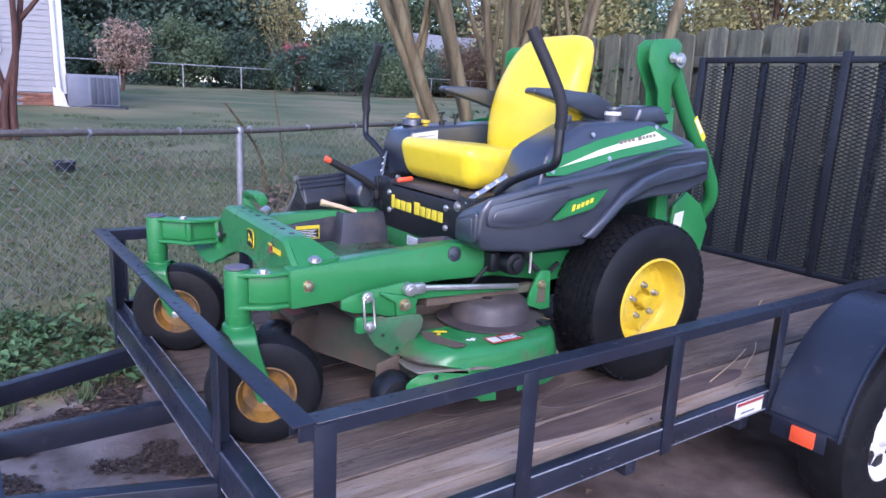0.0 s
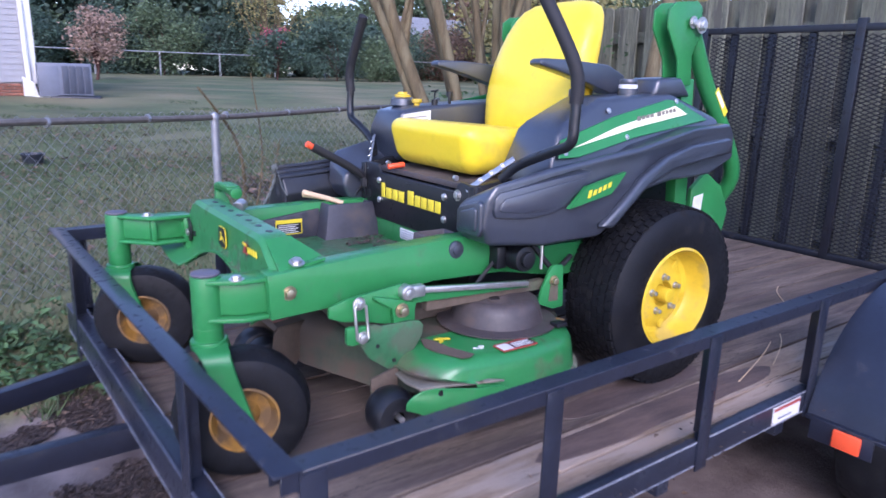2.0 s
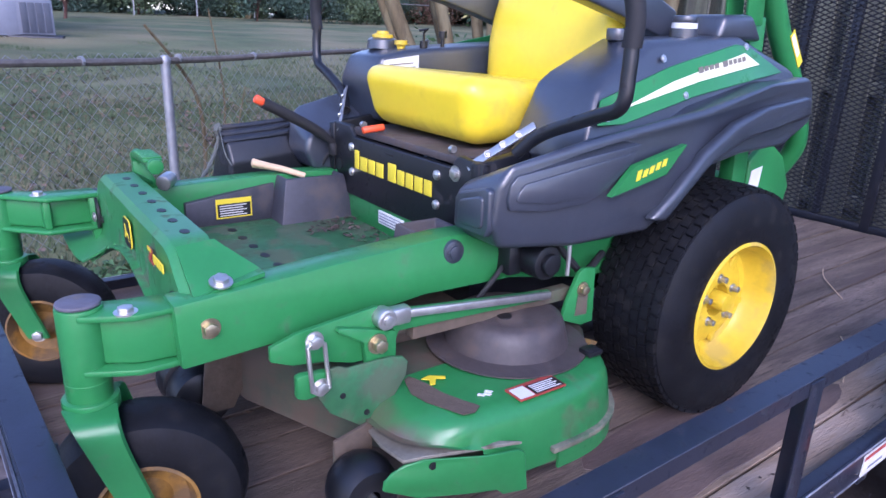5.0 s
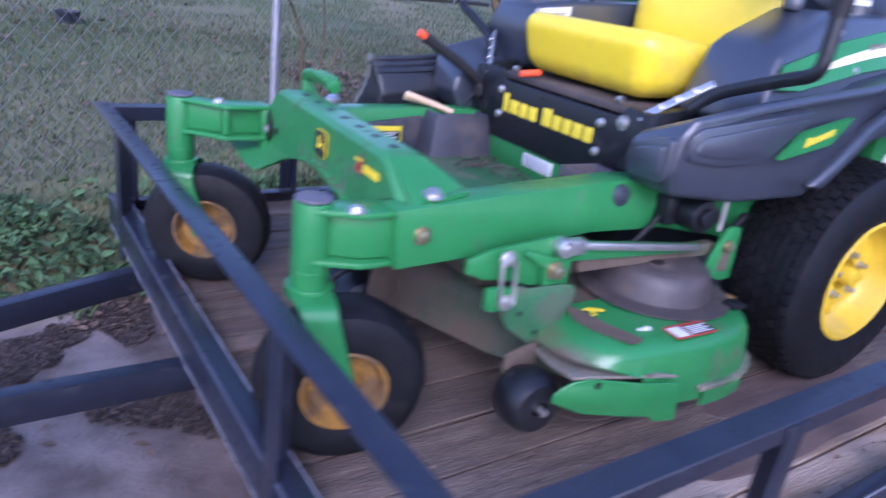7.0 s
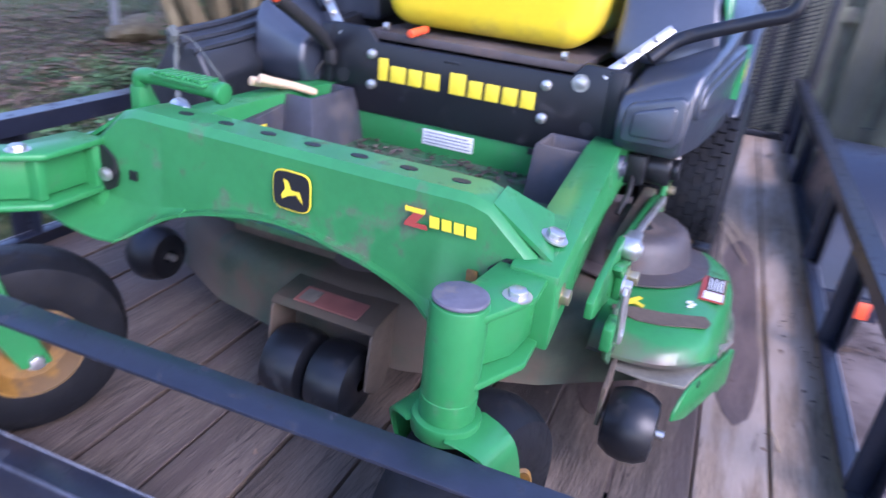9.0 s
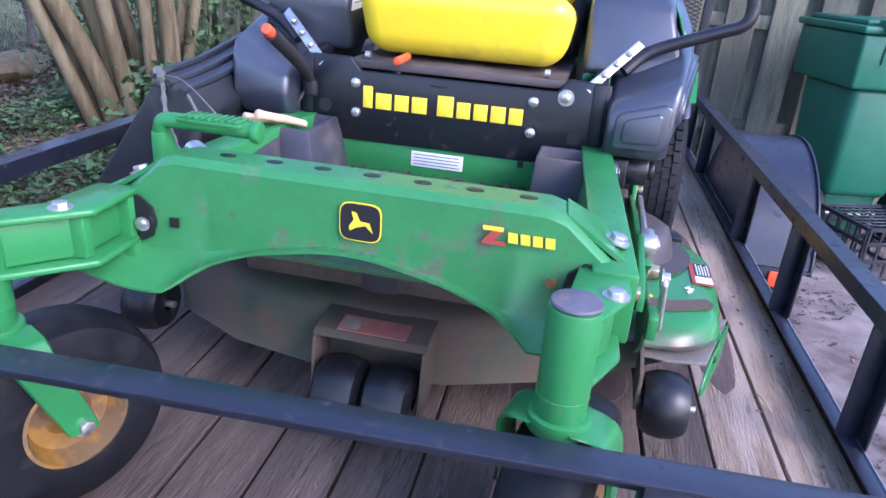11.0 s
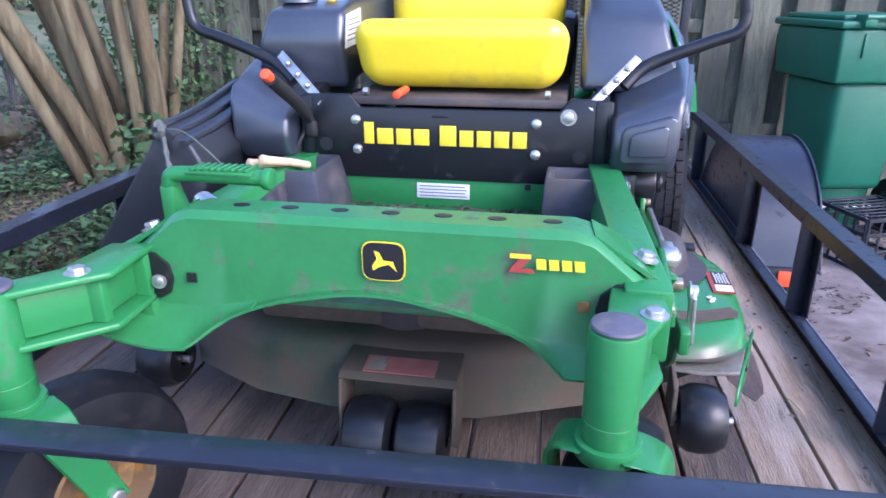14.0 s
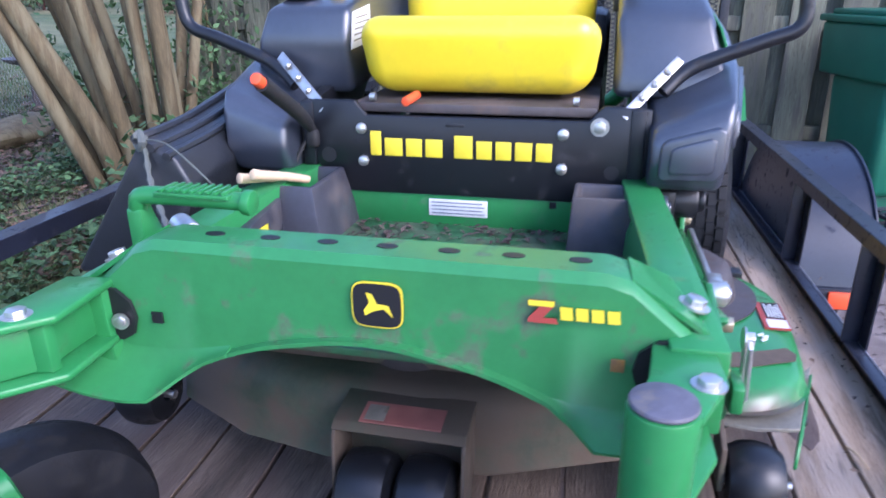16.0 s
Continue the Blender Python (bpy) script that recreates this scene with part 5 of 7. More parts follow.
mp("roller_label", prism([(-0.05, -1.163), (0.085, -1.163), (0.085, -1.115), (-0.05, -1.115)], "z", 0.768, 0.7705, 0.0, 1, lambda u, v, w: (v, u, w + (v + 1.165) * 0.118)), FADED_RED, "faded red danger label", deck)
mp("label_field", prism([(0.045, -1.158), (0.078, -1.158), (0.078, -1.122), (0.045, -1.122)], "z", 0.7706, 0.7712, 0.0, 1, lambda u, v, w: (v, u, w + (v + 1.165) * 0.118)), DUSTY_SHEET, "", deck)
# gauge wheel bracket beside the near lobe
br = mp("wheel_bracket", prism([(-1.022, 0.682), (-1.02, 0.7), (-1.006, 0.716), (-0.985, 0.728), (-0.95, 0.734), (-0.84, 0.722), (-0.775, 0.724), (-0.762, 0.716), (-0.752, 0.632), (-0.8, 0.63), (-0.81, 0.642), (-0.87, 0.645), (-0.96, 0.655)], "y", -0.602, -0.596, 0.0015, 1, lambda u, v, w: (u, v, w - (u + 1.035) * 0.31)), GREEN, "green gauge wheel bracket", deck)
mp("bracket_top", prism([(-0.988, -0.487), (-0.992, -0.545), (-0.985, -0.611), (-0.95, -0.622), (-0.84, -0.656), (-0.765, -0.679), (-0.8, -0.655), (-0.9, -0.6), (-0.95, -0.53), (-0.955, -0.487)], "z", 0.731, 0.738, 0.001, 1, lambda u, v, w: (u, v, w - max(0, -0.98 - u) * 0.5)), DUSTY_SHEET, "", deck)
mp("bracket_hole", cyl((-0.935, -0.6, 0.72), (-0.935, -0.6345, 0.72), 0.008, seg=14), BLACK_INK, "", br)
mp("bracket_wall", prism([(-1.06, 0.65), (-1.06, 0.73), (-0.98, 0.75), (-0.98, 0.66)], "y", -0.49, -0.482, 0.001), MUD, "", deck)

# raised discharge chute on the far side
CH = [(0.60, 1.15), (0.815, 0.86), (0.80, 0.855), (0.64, 0.87), (0.53, 0.97), (0.50, 1.06), (0.53, 1.12)]
chute = mp("discharge_chute", prism(CH, "x", -0.905, -0.44, 0.012, 3, lambda u, v, w: (u + 0.04 * (w > -0.6), v + 0.04 * (w > -0.6), w + 0.05 * (1.15 - v) * (w < -0.6))), CHUTE_RUBBER, "black rubber discharge chute tied up with twine")
for k in range(3):
    o = k * 0.035
    mp("chute_rib", tube([(-0.91, 0.605 - o * 0.9, 1.153 - o * 0.45), (-0.72, 0.61 - o * 0.9, 1.165 - o * 0.4), (-0.45, 0.645 - o, 1.195 - o * 0.4)], 0.009, 8, 4), CHUTE_RUBBER, "", chute)
mp("twine", merge(tube([(-0.90, 0.59, 1.16), (-0.93, 0.57, 1.08), (-1.0, 0.5, 1.02), (-1.08, 0.44, 1.0)], lambda t: 0.0055 + 0.0018 * math.sin(t * 60), 6, 10), tube([(-0.90, 0.6, 1.165), (-0.915, 0.585, 1.15), (-0.905, 0.6, 1.135), (-0.90, 0.61, 1.15), (-0.912, 0.595, 1.162)], 0.008, 6, 4), tube([(-0.90, 0.6, 1.15), (-0.92, 0.53, 1.15), (-0.93, 0.46, 1.10), (-0.92, 0.44, 1.07)], 0.0018, 6, 4)), STRING, "frayed grey twine", chute)
# lift pedal
ped = mp("lift_pedal", merge(tube([(-1.15, 0.415, 1.0), (-1.165, 0.415, 1.08), (-1.178, 0.41, 1.118), (-1.178, 0.385, 1.132), (-1.172, 0.235, 1.128)], 0.014, 14, 5), cyl((-1.172, 0.238, 1.128), (-1.172, 0.222, 1.127), 0.019, b=0.004), box(-1.195, 0.25, 1.135, -1.15, 0.37, 1.142, 0.002)), GREEN, "green foot lift pedal with a toothed top")
for k in range(9):
    mp("pedal_tooth", box(-1.194, 0.255 + k * 0.0125, 1.142, -1.151, 0.2615 + k * 0.0125, 1.147, 0.001), GREEN, "", ped)
mp("pedal_arm", prism([(-1.19, 1.0), (-1.19, 1.11), (-1.165, 1.12), (-1.12, 1.02), (-1.13, 0.98)], "y", 0.40, 0.425, 0.004), GREEN, "", ped)
mp("pedal_spring", cyl((-1.13, 0.36, 1.055), (-1.1, 0.40, 1.06), 0.02, b=0.004), ZINC, "", ped)

# fuel and control tops
cap = mp("fuel_cap", merge(cyl((-0.045, -0.375, 1.465), (-0.045, -0.375, 1.485), 0.034), cyl((-0.045, -0.375, 1.497), (-0.045, -0.375, 1.515), 0.03, b=0.005)), PLASTIC, "black filler cap with a pale ring")
mp("cap_ring", cyl((-0.045, -0.375, 1.484), (-0.045, -0.375, 1.498), 0.031), WHITE, "", cap)
mp("tank_hump", prism([(0.02, 1.46), (0.04, 1.52), (0.16, 1.525), (0.22, 1.46)], "y", -0.43, -0.30, 0.015, 3), PLASTIC)
mp("vent_cap", cyl((-0.24, -0.335, 1.452), (-0.24, -0.335, 1.48), 0.024, b=0.004), PLASTIC)
ycap = mp("tank_cap", lathe([(0.05, 0), (0.046, 0.025), (0.034, 0.032), (0, 0.032)], 28, Matrix.Translation((-0.415, 0.46, 1.398))), PLASTIC, "ribbed black cap with a yellow top")
mp("cap_top", lathe([(0.033, 0.03), (0.033, 0.04), (0.02, 0.045), (0.018, 0.052), (0, 0.052)], 20, Matrix.Translation((-0.415, 0.46, 1.398))), YELLOW_RIM, "", ycap)
mp("choke_knob", lathe([(0.012, 0), (0.012, 0.012), (0.02, 0.018), (0.02, 0.03), (0, 0.03)], 20, Matrix.Translation((-0.40, 0.375, 1.395))), YELLOW_RIM, "yellow control knob")
mp("key", merge(cyl((-0.34, 0.34, 1.40), (-0.34, 0.34, 1.425), 0.012), tube([(-0.34, 0.34, 1.425), (-0.34, 0.34, 1.45), (-0.33, 0.33, 1.46), (-0.35, 0.35, 1.455)], 0.004, 6)), BLACK)
mp("throttle", merge(cyl((-0.27, 0.34, 1.40), (-0.27, 0.34, 1.44), 0.006), cyl((-0.27, 0.34, 1.435), (-0.27, 0.34, 1.455), 0.013)), BLACK)
mp("side_label", prism([(-0.52, 1.29), (-0.50, 1.37), (-0.38, 1.385), (-0.38, 1.30)], "y", 0.303, 0.3045), WHITE, "white instruction label", bodies[1])

for k in range(5):
    mp("text_bar", prism([(-0.5 + 0.004 * k, 1.307 + k * 0.012), (-0.5 + 0.004 * k, 1.31 + k * 0.012), (-0.4 + 0.008 * (k % 2), 1.316 + k * 0.012), (-0.4 + 0.008 * (k % 2), 1.313 + k * 0.012)], "y", 0.3021, 0.3032), LETTER_GREY, "", bodies[1])

# folded roll bar
rop = mp("roll_bar", beam((0.25, -0.40, 0.72), (0.22, -0.385, 1.52), 0.045, 0.065, 0.004, (1, 0, 0)), GREEN, "green folding roll bar, folded down")
mp("upright", beam((0.25, 0.44, 0.72), (0.22, 0.425, 1.52), 0.045, 0.065, 0.004, (1, 0, 0)), GREEN, "", rop)
for s, y_ in ((-1, -0.385), (1, 0.425)):
    for off in (-0.034, 0.026):
        mp("hinge_plate", prism([(0.15, 1.50), (0.14, 1.58), (0.075, 1.68), (0.075, 1.74), (0.11, 1.765), (0.215, 1.775), (0.243, 1.755), (0.245, 1.66), (0.21, 1.60), (0.22, 1.50)], "y", y_ + off, y_ + off + 0.008, 0.002), GREEN, "", rop)
    mp("hinge_pin", merge(cyl((0.225, y_ - 0.065, 1.697), (0.225, y_ + 0.06, 1.697), 0.011, seg=14), bolt((0.225, y_ - 0.05, 1.697), (0, -1, 0), 0.019, 0.012)), ZINC, "", rop)
    mp("hinge_pin", merge(cyl((0.19, y_ - 0.05, 1.705), (0.19, y_ + 0.05, 1.705), 0.009, seg=14), bolt((0.19, y_ - 0.042, 1.705), (0, -1, 0), 0.014, 0.01)), ZINC, "", rop)
    mp("folded_bar", tube([(0.235, y_, 1.69), (0.35, y_, 1.50), (0.50, y_, 1.31), (0.60, y_ - s * 0.02, 1.16), (0.61, y_ - s * 0.08, 1.05)], 0.03, 12, 6), GREEN, "", rop)
    mp("warning_label", prism([(0.365, 1.475), (0.38, 1.495), (0.45, 1.41), (0.435, 1.39)], "y", y_ - 0.0325, y_ - 0.031), YELLOW_INK, "", rop)
    mp("label_field", prism([(0.372, 1.472), (0.381, 1.484), (0.425, 1.432), (0.416, 1.42)], "y", y_ - 0.0333, y_ - 0.0324), WHITE, "", rop)
mp("folded_bar", tube([(0.61, -0.31, 1.05), (0.60, -0.2, 1.0), (0.60, 0.2, 1.0), (0.61, 0.35, 1.05)], 0.03, 12, 4), GREEN, "", rop)
mp("rear_guard", prism([(0.36, 0.82), (0.37, 1.12), (0.45, 1.18), (0.55, 1.12), (0.61, 1.02), (0.58, 0.9), (0.5, 0.82)], "y", -0.36, -0.34, 0.004), GREEN, "", rop)
mp("rear_label", prism([(0.375, 1.02), (0.385, 1.09), (0.44, 1.1), (0.43, 1.02)], "y", -0.3625, -0.3605), WHITE, "", rop)
mp("rear_bumper", box(0.40, -0.35, 0.72, 0.47, 0.39, 0.80, 0.01), BLACK)

# a pair of pale sticks left on the pocket
sticks = thing("wooden_stick", (-0.77, 0.36, 1.04), "pale worn wooden sticks lying on the foot pocket", "stick")
for a, b in (((-0.883, 0.381, 1.089), (-0.745, 0.332, 1.046)), ((-0.867, 0.42, 1.075), (-0.76, 0.365, 1.05))):
    a, b = Vector(a), Vector(b)
    part("piece", tube([a, a.lerp(b, 0.06), a.lerp(b, 0.2), a.lerp(b, 0.6) + Vector((0, 0, 0.002)), b], lambda t: 0.006 + 0.0055 * min(1, t / 0.12) ** 0.6 - 0.003 * t, 12, 6), PALE_WOOD, sticks)
solid("floor_scrap", box(-0.865, -0.10, 0.928, -0.83, -0.075, 0.934, 0.002, pose(0, 0, 0), 1), WHITE, "small white scrap on the mower's foot floor", "scrap")
buckle = mp("belt_buckle", box(-0.25, -0.285, 1.36, -0.21, -0.265, 1.43, 0.004), BLACK, "black seat belt buckle with a red button")
mp("buckle_button", box(-0.2525, -0.282, 1.405, -0.2495, -0.268, 1.425, 0.001), RED_INK, "", buckle)
# hoses and cables under the fender
mp("hose", tube([(-0.46, -0.40, 1.02), (-0.42, -0.43, 0.96), (-0.36, -0.42, 0.92), (-0.28, -0.40, 0.95)], 0.009, 8, 5), GRIP, "black hydraulic hose")
mp("hose", tube([(-0.55, -0.38, 1.0), (-0.62, -0.40, 0.95), (-0.66, -0.39, 0.90)], 0.006, 8, 5), GRIP, "black hydraulic hose")
mp("cable", tube([(-0.63, 0.37, 1.12), (-0.66, 0.40, 1.05), (-0.62, 0.42, 0.98), (-0.5, 0.40, 0.95)], 0.005, 8, 5), GRIP, "black control cable")
mp("seat_rod", cyl((-0.612, -0.22, 1.183), (-0.612, 0.24, 1.183), 0.007, seg=10), BLACK, "black pivot rod")

# ---- plants and distance ----
def leaf_mat(name, color, tone=0.35, rough=0.7):
    return material(name, color, rough, vary=0.25, scale=2.0, random_tone=tone, island=True)


LEAF_DARK = leaf_mat("dark_leaves", (0.045, 0.085, 0.06))
LEAF_GREEN = leaf_mat("green_leaves", (0.085, 0.13, 0.065))
LEAF_OLIVE = leaf_mat("yellow_green_leaves", (0.24, 0.22, 0.085))
LEAF_PINK = leaf_mat("dry_pink_leaves", (0.34, 0.23, 0.17))
LEAF_BROWN = leaf_mat("brown_leaves", (0.17, 0.11, 0.075))
LEAF_RED = leaf_mat("red_blossom", (0.3, 0.07, 0.09))
IVY = leaf_mat("ivy_leaves", (0.056, 0.118, 0.042), 0.45)
GRASS = leaf_mat("grass_blades", (0.066, 0.102, 0.042), 0.45)
STRAW = leaf_mat("dry_grass", (0.19, 0.15, 0.08), 0.4)


def leaves(rng, centres, per, spread, size, flat=0.0, squash=0.8):
    """Many small four-cornered leaves in clumps round the given centres."""
    n = len(centres) * per
    c = np.repeat(np.array(centres, float), per, axis=0)
    off = rng.normal(size=(n, 3)) * np.array([spread, spread, spread * squash])
    c = c + off
    a = rng.normal(size=(n, 3))
    a[:, 2] *= 1 - flat
    a /= np.linalg.norm(a, axis=1, keepdims=True) + 1e-9
    b = rng.normal(size=(n, 3))
    b[:, 2] *= 1 - flat
    b -= a * np.sum(a * b, axis=1, keepdims=True)
    b /= np.linalg.norm(b, axis=1, keepdims=True) + 1e-9
    s = size * rng.uniform(0.6, 1.4, size=(n, 1))
    v = np.stack([c - a * s, c + b * s * 0.5, c + a * s, c - b * s * 0.5], axis=1).reshape(-1, 3)
    f = np.arange(n * 4).reshape(-1, 4)
    me = bpy.data.meshes.new("leaves")
    me.from_pydata(v.tolist(), [], f.tolist())
    return me


def leaf_part(name, me, mat, parent, label=""):
    me.materials.append(mat)
    ob = new(name, me)
    ob.parent = parent
    ob.matrix_parent_inverse = parent.matrix_basis.inverted()
    if label:
        ob["label"] = label
    return ob


def crown_centres(rng, at, rx, ry, rz, n):
    out = []
    while len(out) < n:
        p = rng.uniform(-1, 1, 3)
        r = np.linalg.norm(p)
        if 0.35 < r < 1 and noise.noise(Vector(p * 1.7) + Vector(at)) > -0.25:
            out.append((at[0] + p[0] * rx, at[1] + p[1] * ry, at[2] + p[2] * rz))
    return out


def tree(name, label, x, y, h, rx, rz, mat, seed, clumps=60, per=55, size=0.2, trunk=0.16, bark=None, category="tree", low=False):
    rng = np.random.default_rng(seed)
    g = ground_height(x, y)
    t = thing(name, (x, y, g), label, category)
    zc = g + (h - rz)
    cs = crown_centres(rng, (x, y, zc), rx, rx * 0.8, rz, clumps)
    bm = tube([(x, y, g - 0.1), (x + 0.1, y, g + h * 0.3), (x, y, zc + rz * 0.5)], lambda q: trunk * (1 - 0.75 * q), 8, 4)
    for c in cs[::6]:
        bm = merge(bm, tube([(x + 0.05, y, g + (0.2 if low else 0.45) * (zc - g)), ((x + c[0]) / 2, (y + c[1]) / 2, (zc + c[2]) / 2 - 0.2), c], lambda q: trunk * 0.4 * (1 - 0.8 * q), 6, 3))
    part("trunk", bm, bark or DARK_BARK, t)
    leaf_part("crown", leaves(rng, cs, per, rx * 0.17, size), mat, t)
    return t


# far row of trees and bushes behind the back fence
FAR = [(-14, 44, 9, 4.5, 4.2, LEAF_DARK), (-8, 47, 11, 5, 5, LEAF_GREEN), (-2.5, 43, 10, 4.2, 4.6, LEAF_DARK), (2, 50, 12, 4.5, 5.5, LEAF_DARK),
       (7, 46, 12, 4.2, 5.4, LEAF_DARK), (11, 42, 8.5, 3.2, 4, LEAF_DARK), (13.6, 47, 9.5, 3.0, 4.4, LEAF_OLIVE), (20, 45, 4.4, 3.0, 2.0, LEAF_GREEN),
       (30, 52, 10, 5, 4.6, LEAF_GREEN), (37, 47, 10, 5, 4.7, LEAF_BROWN), (45, 45, 12, 6, 5.5, LEAF_GREEN), (55, 40, 12, 6, 5.5, LEAF_OLIVE), (60, 30, 12, 6, 5.5, LEAF_GREEN), (58, 20, 13, 6, 6, LEAF_OLIVE), (55, 8, 12, 6, 5.5, LEAF_GREEN), (50, -4, 12, 6, 5.5, LEAF_GREEN)]
for i, (x, y, h, rx, rz, mt) in enumerate(FAR):
    tree("tree", {LEAF_DARK: "dark evergreen tree behind the back fence", LEAF_GREEN: "green leafy tree beyond the lawn", LEAF_OLIVE: "yellow-green autumn tree beyond the lawn", LEAF_BROWN: "thin brown autumn tree beyond the lawn"}[mt],
         x, y, h, rx, rz, mt, 100 + i, 150, 120, 0.17, 0.22)
BUSH = [(4.2, 39.5, 3.4, 1.8, 1.7, LEAF_DARK), (7.0, 39, 3.6, 2.0, 1.8, LEAF_GREEN), (10.2, 39.3, 3.2, 1.8, 1.6, LEAF_DARK), (13.2, 39, 3.0, 1.6, 1.5, LEAF_GREEN), (14.8, 33.5, 3.2, 1.7, 1.6, LEAF_DARK), (17.6, 33.5, 2.4, 1.6, 1.2, LEAF_GREEN), (0.8, 39, 3.0, 1.6, 1.5, LEAF_DARK), (-3, 39, 3.0, 1.9, 1.5, LEAF_GREEN), (21, 38, 3.2, 2.2, 1.6, LEAF_DARK), (25, 38, 3.6, 2.4, 1.8, LEAF_BROWN), (29, 37, 3.6, 2.4, 1.8, LEAF_GREEN)]
for i, (x, y, h, rx, rz, mt) in enumerate(BUSH):
    tree("bush", {LEAF_DARK: "dense dark green bush along the back fence", LEAF_GREEN: "loose green bush along the back fence", LEAF_BROWN: "brown-leaved bush along the back fence"}[mt], x, y, h, rx, rz, mt, 200 + i, 70, 110, 0.075, 0.06, category="bush", low=True)
# low hedge closing the gap under the far crowns
for i in range(20):
    x, y = -13 + i * 2.6, 41.5 + 0.8 * math.sin(i * 2.3)
    tree("bush", "dense dark green bush behind the back fence", x, y, 3.4 + 0.5 * math.sin(i * 1.7), 1.9, 1.7, LEAF_DARK if i % 3 else LEAF_GREEN, 400 + i, 60, 90, 0.13, 0.06, category="bush", low=True)
for i, (x, y) in enumerate(((15.5, 15.5), (18.0, 18.0), (21, 15.0), (17.5, 12.0), (21, 20.5))):
    tree("bush", "brownish low bush at the side of the lawn", x, y, 2.0, 1.5, 1.0, LEAF_BROWN if i % 2 else LEAF_GREEN, 430 + i, 50, 90, 0.06, 0.05, category="bush", low=True)
for i, (x, y) in enumerate(((26, 30), (33, 34), (38, 24), (42, 14), (44, 4), (41, -6))):
    tree("tree", "dense green tree rising behind the wooden fence", x, y, 9 + i % 3, 5, 4.3, LEAF_GREEN if i % 2 else LEAF_OLIVE, 450 + i, 120, 95, 0.14, 0.2)
flowering = tree("flowering_bush", "dark green bush topped with pinkish red blossom", 11.2, 33.0, 2.5, 1.15, 1.15, LEAF_DARK, 301, 46, 90, 0.08, 0.05, category="bush", low=True)
rng = np.random.default_rng(31)
leaf_part("blossom", leaves(rng, [(11.2 + rng.normal() * 0.45, 32.7 + rng.normal() * 0.3, 3.45 + rng.normal() * 0.3) for _ in range(9)], 26, 0.16, 0.07), LEAF_RED, flowering, "pinkish red blossom")
tree("small_tree", "small tree with dry pinkish brown leaves", 2.1, 27.5, 2.8, 1.0, 1.15, LEAF_PINK, 302, 48, 62, 0.06, 0.07, low=True)
# pale many-stemmed tree among the bushes
rng = np.random.default_rng(5)
fan = thing("fan_tree", (12.6, 38.0, 1.4), "pale many-stemmed tree with thin yellow-green leaves", "tree")
tips = []
for k in range(16):
    a = rng.uniform(0, 6.28)
    r = rng.uniform(0.6, 2.6)
    tip = (12.6 + r * math.cos(a), 38 + r * math.sin(a) * 0.6, 1.4 + rng.uniform(4.2, 6.4))
    tips.append(tip)
    part("stem", tube([(12.6, 38, 1.3), (12.6 + r * 0.3 * math.cos(a), 38 + r * 0.3 * math.sin(a), 3.2), tip], lambda q: 0.07 * (1 - 0.7 * q), 6, 4), BARK, fan)
leaf_part("crown", leaves(rng, [(t[0], t[1], t[2] - d) for t in tips for d in (0, 0.7, 1.4)], 60, 0.6, 0.07), LEAF_OLIVE, fan)

# back fence of chain link
back = thing("back_fence", (10, 36.5, 1.4), "thin grey chain-link fence across the back of the lawn", "fence")
for k in range(14):
    x = -12 + k * 3.05
    part("post", cyl((x, 36.5, 1.3), (x, 36.5, 2.65), 0.035, seg=8), GALV, back)
part("top_rail", cyl((-12, 36.5, 2.62), (27.7, 36.5, 2.62), 0.028, seg=8), GALV, back)

# ---- neighbour's house ----
house = thing("house", (-5.5, 16.5, 1.0), "single-storey white-sided house with brick foundation", "house")
HX, HY = -0.72, 15.0
part("wall", box(-11, HY + 0.03, 1.25, HX - 0.02, HY + 6, 4.2), SIDING, house)
for k in range(24):
    z = 1.28 + k * 0.12
    part("siding_board", prism([(HY + 0.028, z), (HY - 0.002, z), (HY + 0.012, z + 0.12), (HY + 0.028, z + 0.12)], "x", -11, HX), SIDING, house)
    part("siding_board", prism([(HX - 0.02, z), (HX + 0.012, z), (HX, z + 0.12), (HX - 0.02, z + 0.12)], "y", HY + 0.03, HY + 6, 0.0, 1), SIDING, house)
part("foundation", box(-11, HY + 0.02, 0.75, HX - 0.3, HY + 0.2, 1.25), STONE, house)
for r in range(6):
    for c in range(4):
        part("brick", box(HX - 0.82 + c * 0.21 - 0.1 * (r % 2), HY - 0.01, 0.88 + r * 0.063, HX - 0.82 + c * 0.21 + 0.2 - 0.1 * (r % 2), HY + 0.08, 0.935 + r * 0.063, 0.004, None, 1), BRICK, house)
part("roof", prism([(HY - 0.45, 4.05), (HY - 0.45, 4.2), (HY + 3, 5.6), (HY + 6.4, 4.2), (HY + 6.4, 4.05)], "x", -11.5, HX + 0.35), STONE, house)
part("gutter", box(-11.5, HY - 0.57, 4.05, HX + 0.35, HY - 0.46, 4.18, 0.02), WHITE, house)
win = part("window", box(-2.75, HY - 0.045, 2.05, -1.85, HY + 0.02, 3.75, 0.01), WHITE, house, "white framed sash window")
for z0, z1 in ((2.12, 2.87), (2.93, 3.68)):
    part("pane", box(-2.68, HY - 0.05, z0, -1.92, HY - 0.044, z1), GLASS, win)
part("corner_trim", box(HX - 0.1, HY - 0.02, 1.25, HX + 0.02, HY + 0.12, 4.2, 0.005), WHITE, house)
part("downspout", tube([(HX - 0.22, HY - 0.5, 4.05), (HX - 0.16, HY - 0.08, 3.7), (HX - 0.14, HY - 0.08, 1.15), (HX - 0.05, HY - 0.2, 0.98), (HX + 0.25, HY - 0.35, 0.95)], 0.05, 8, 3), WHITE, house)
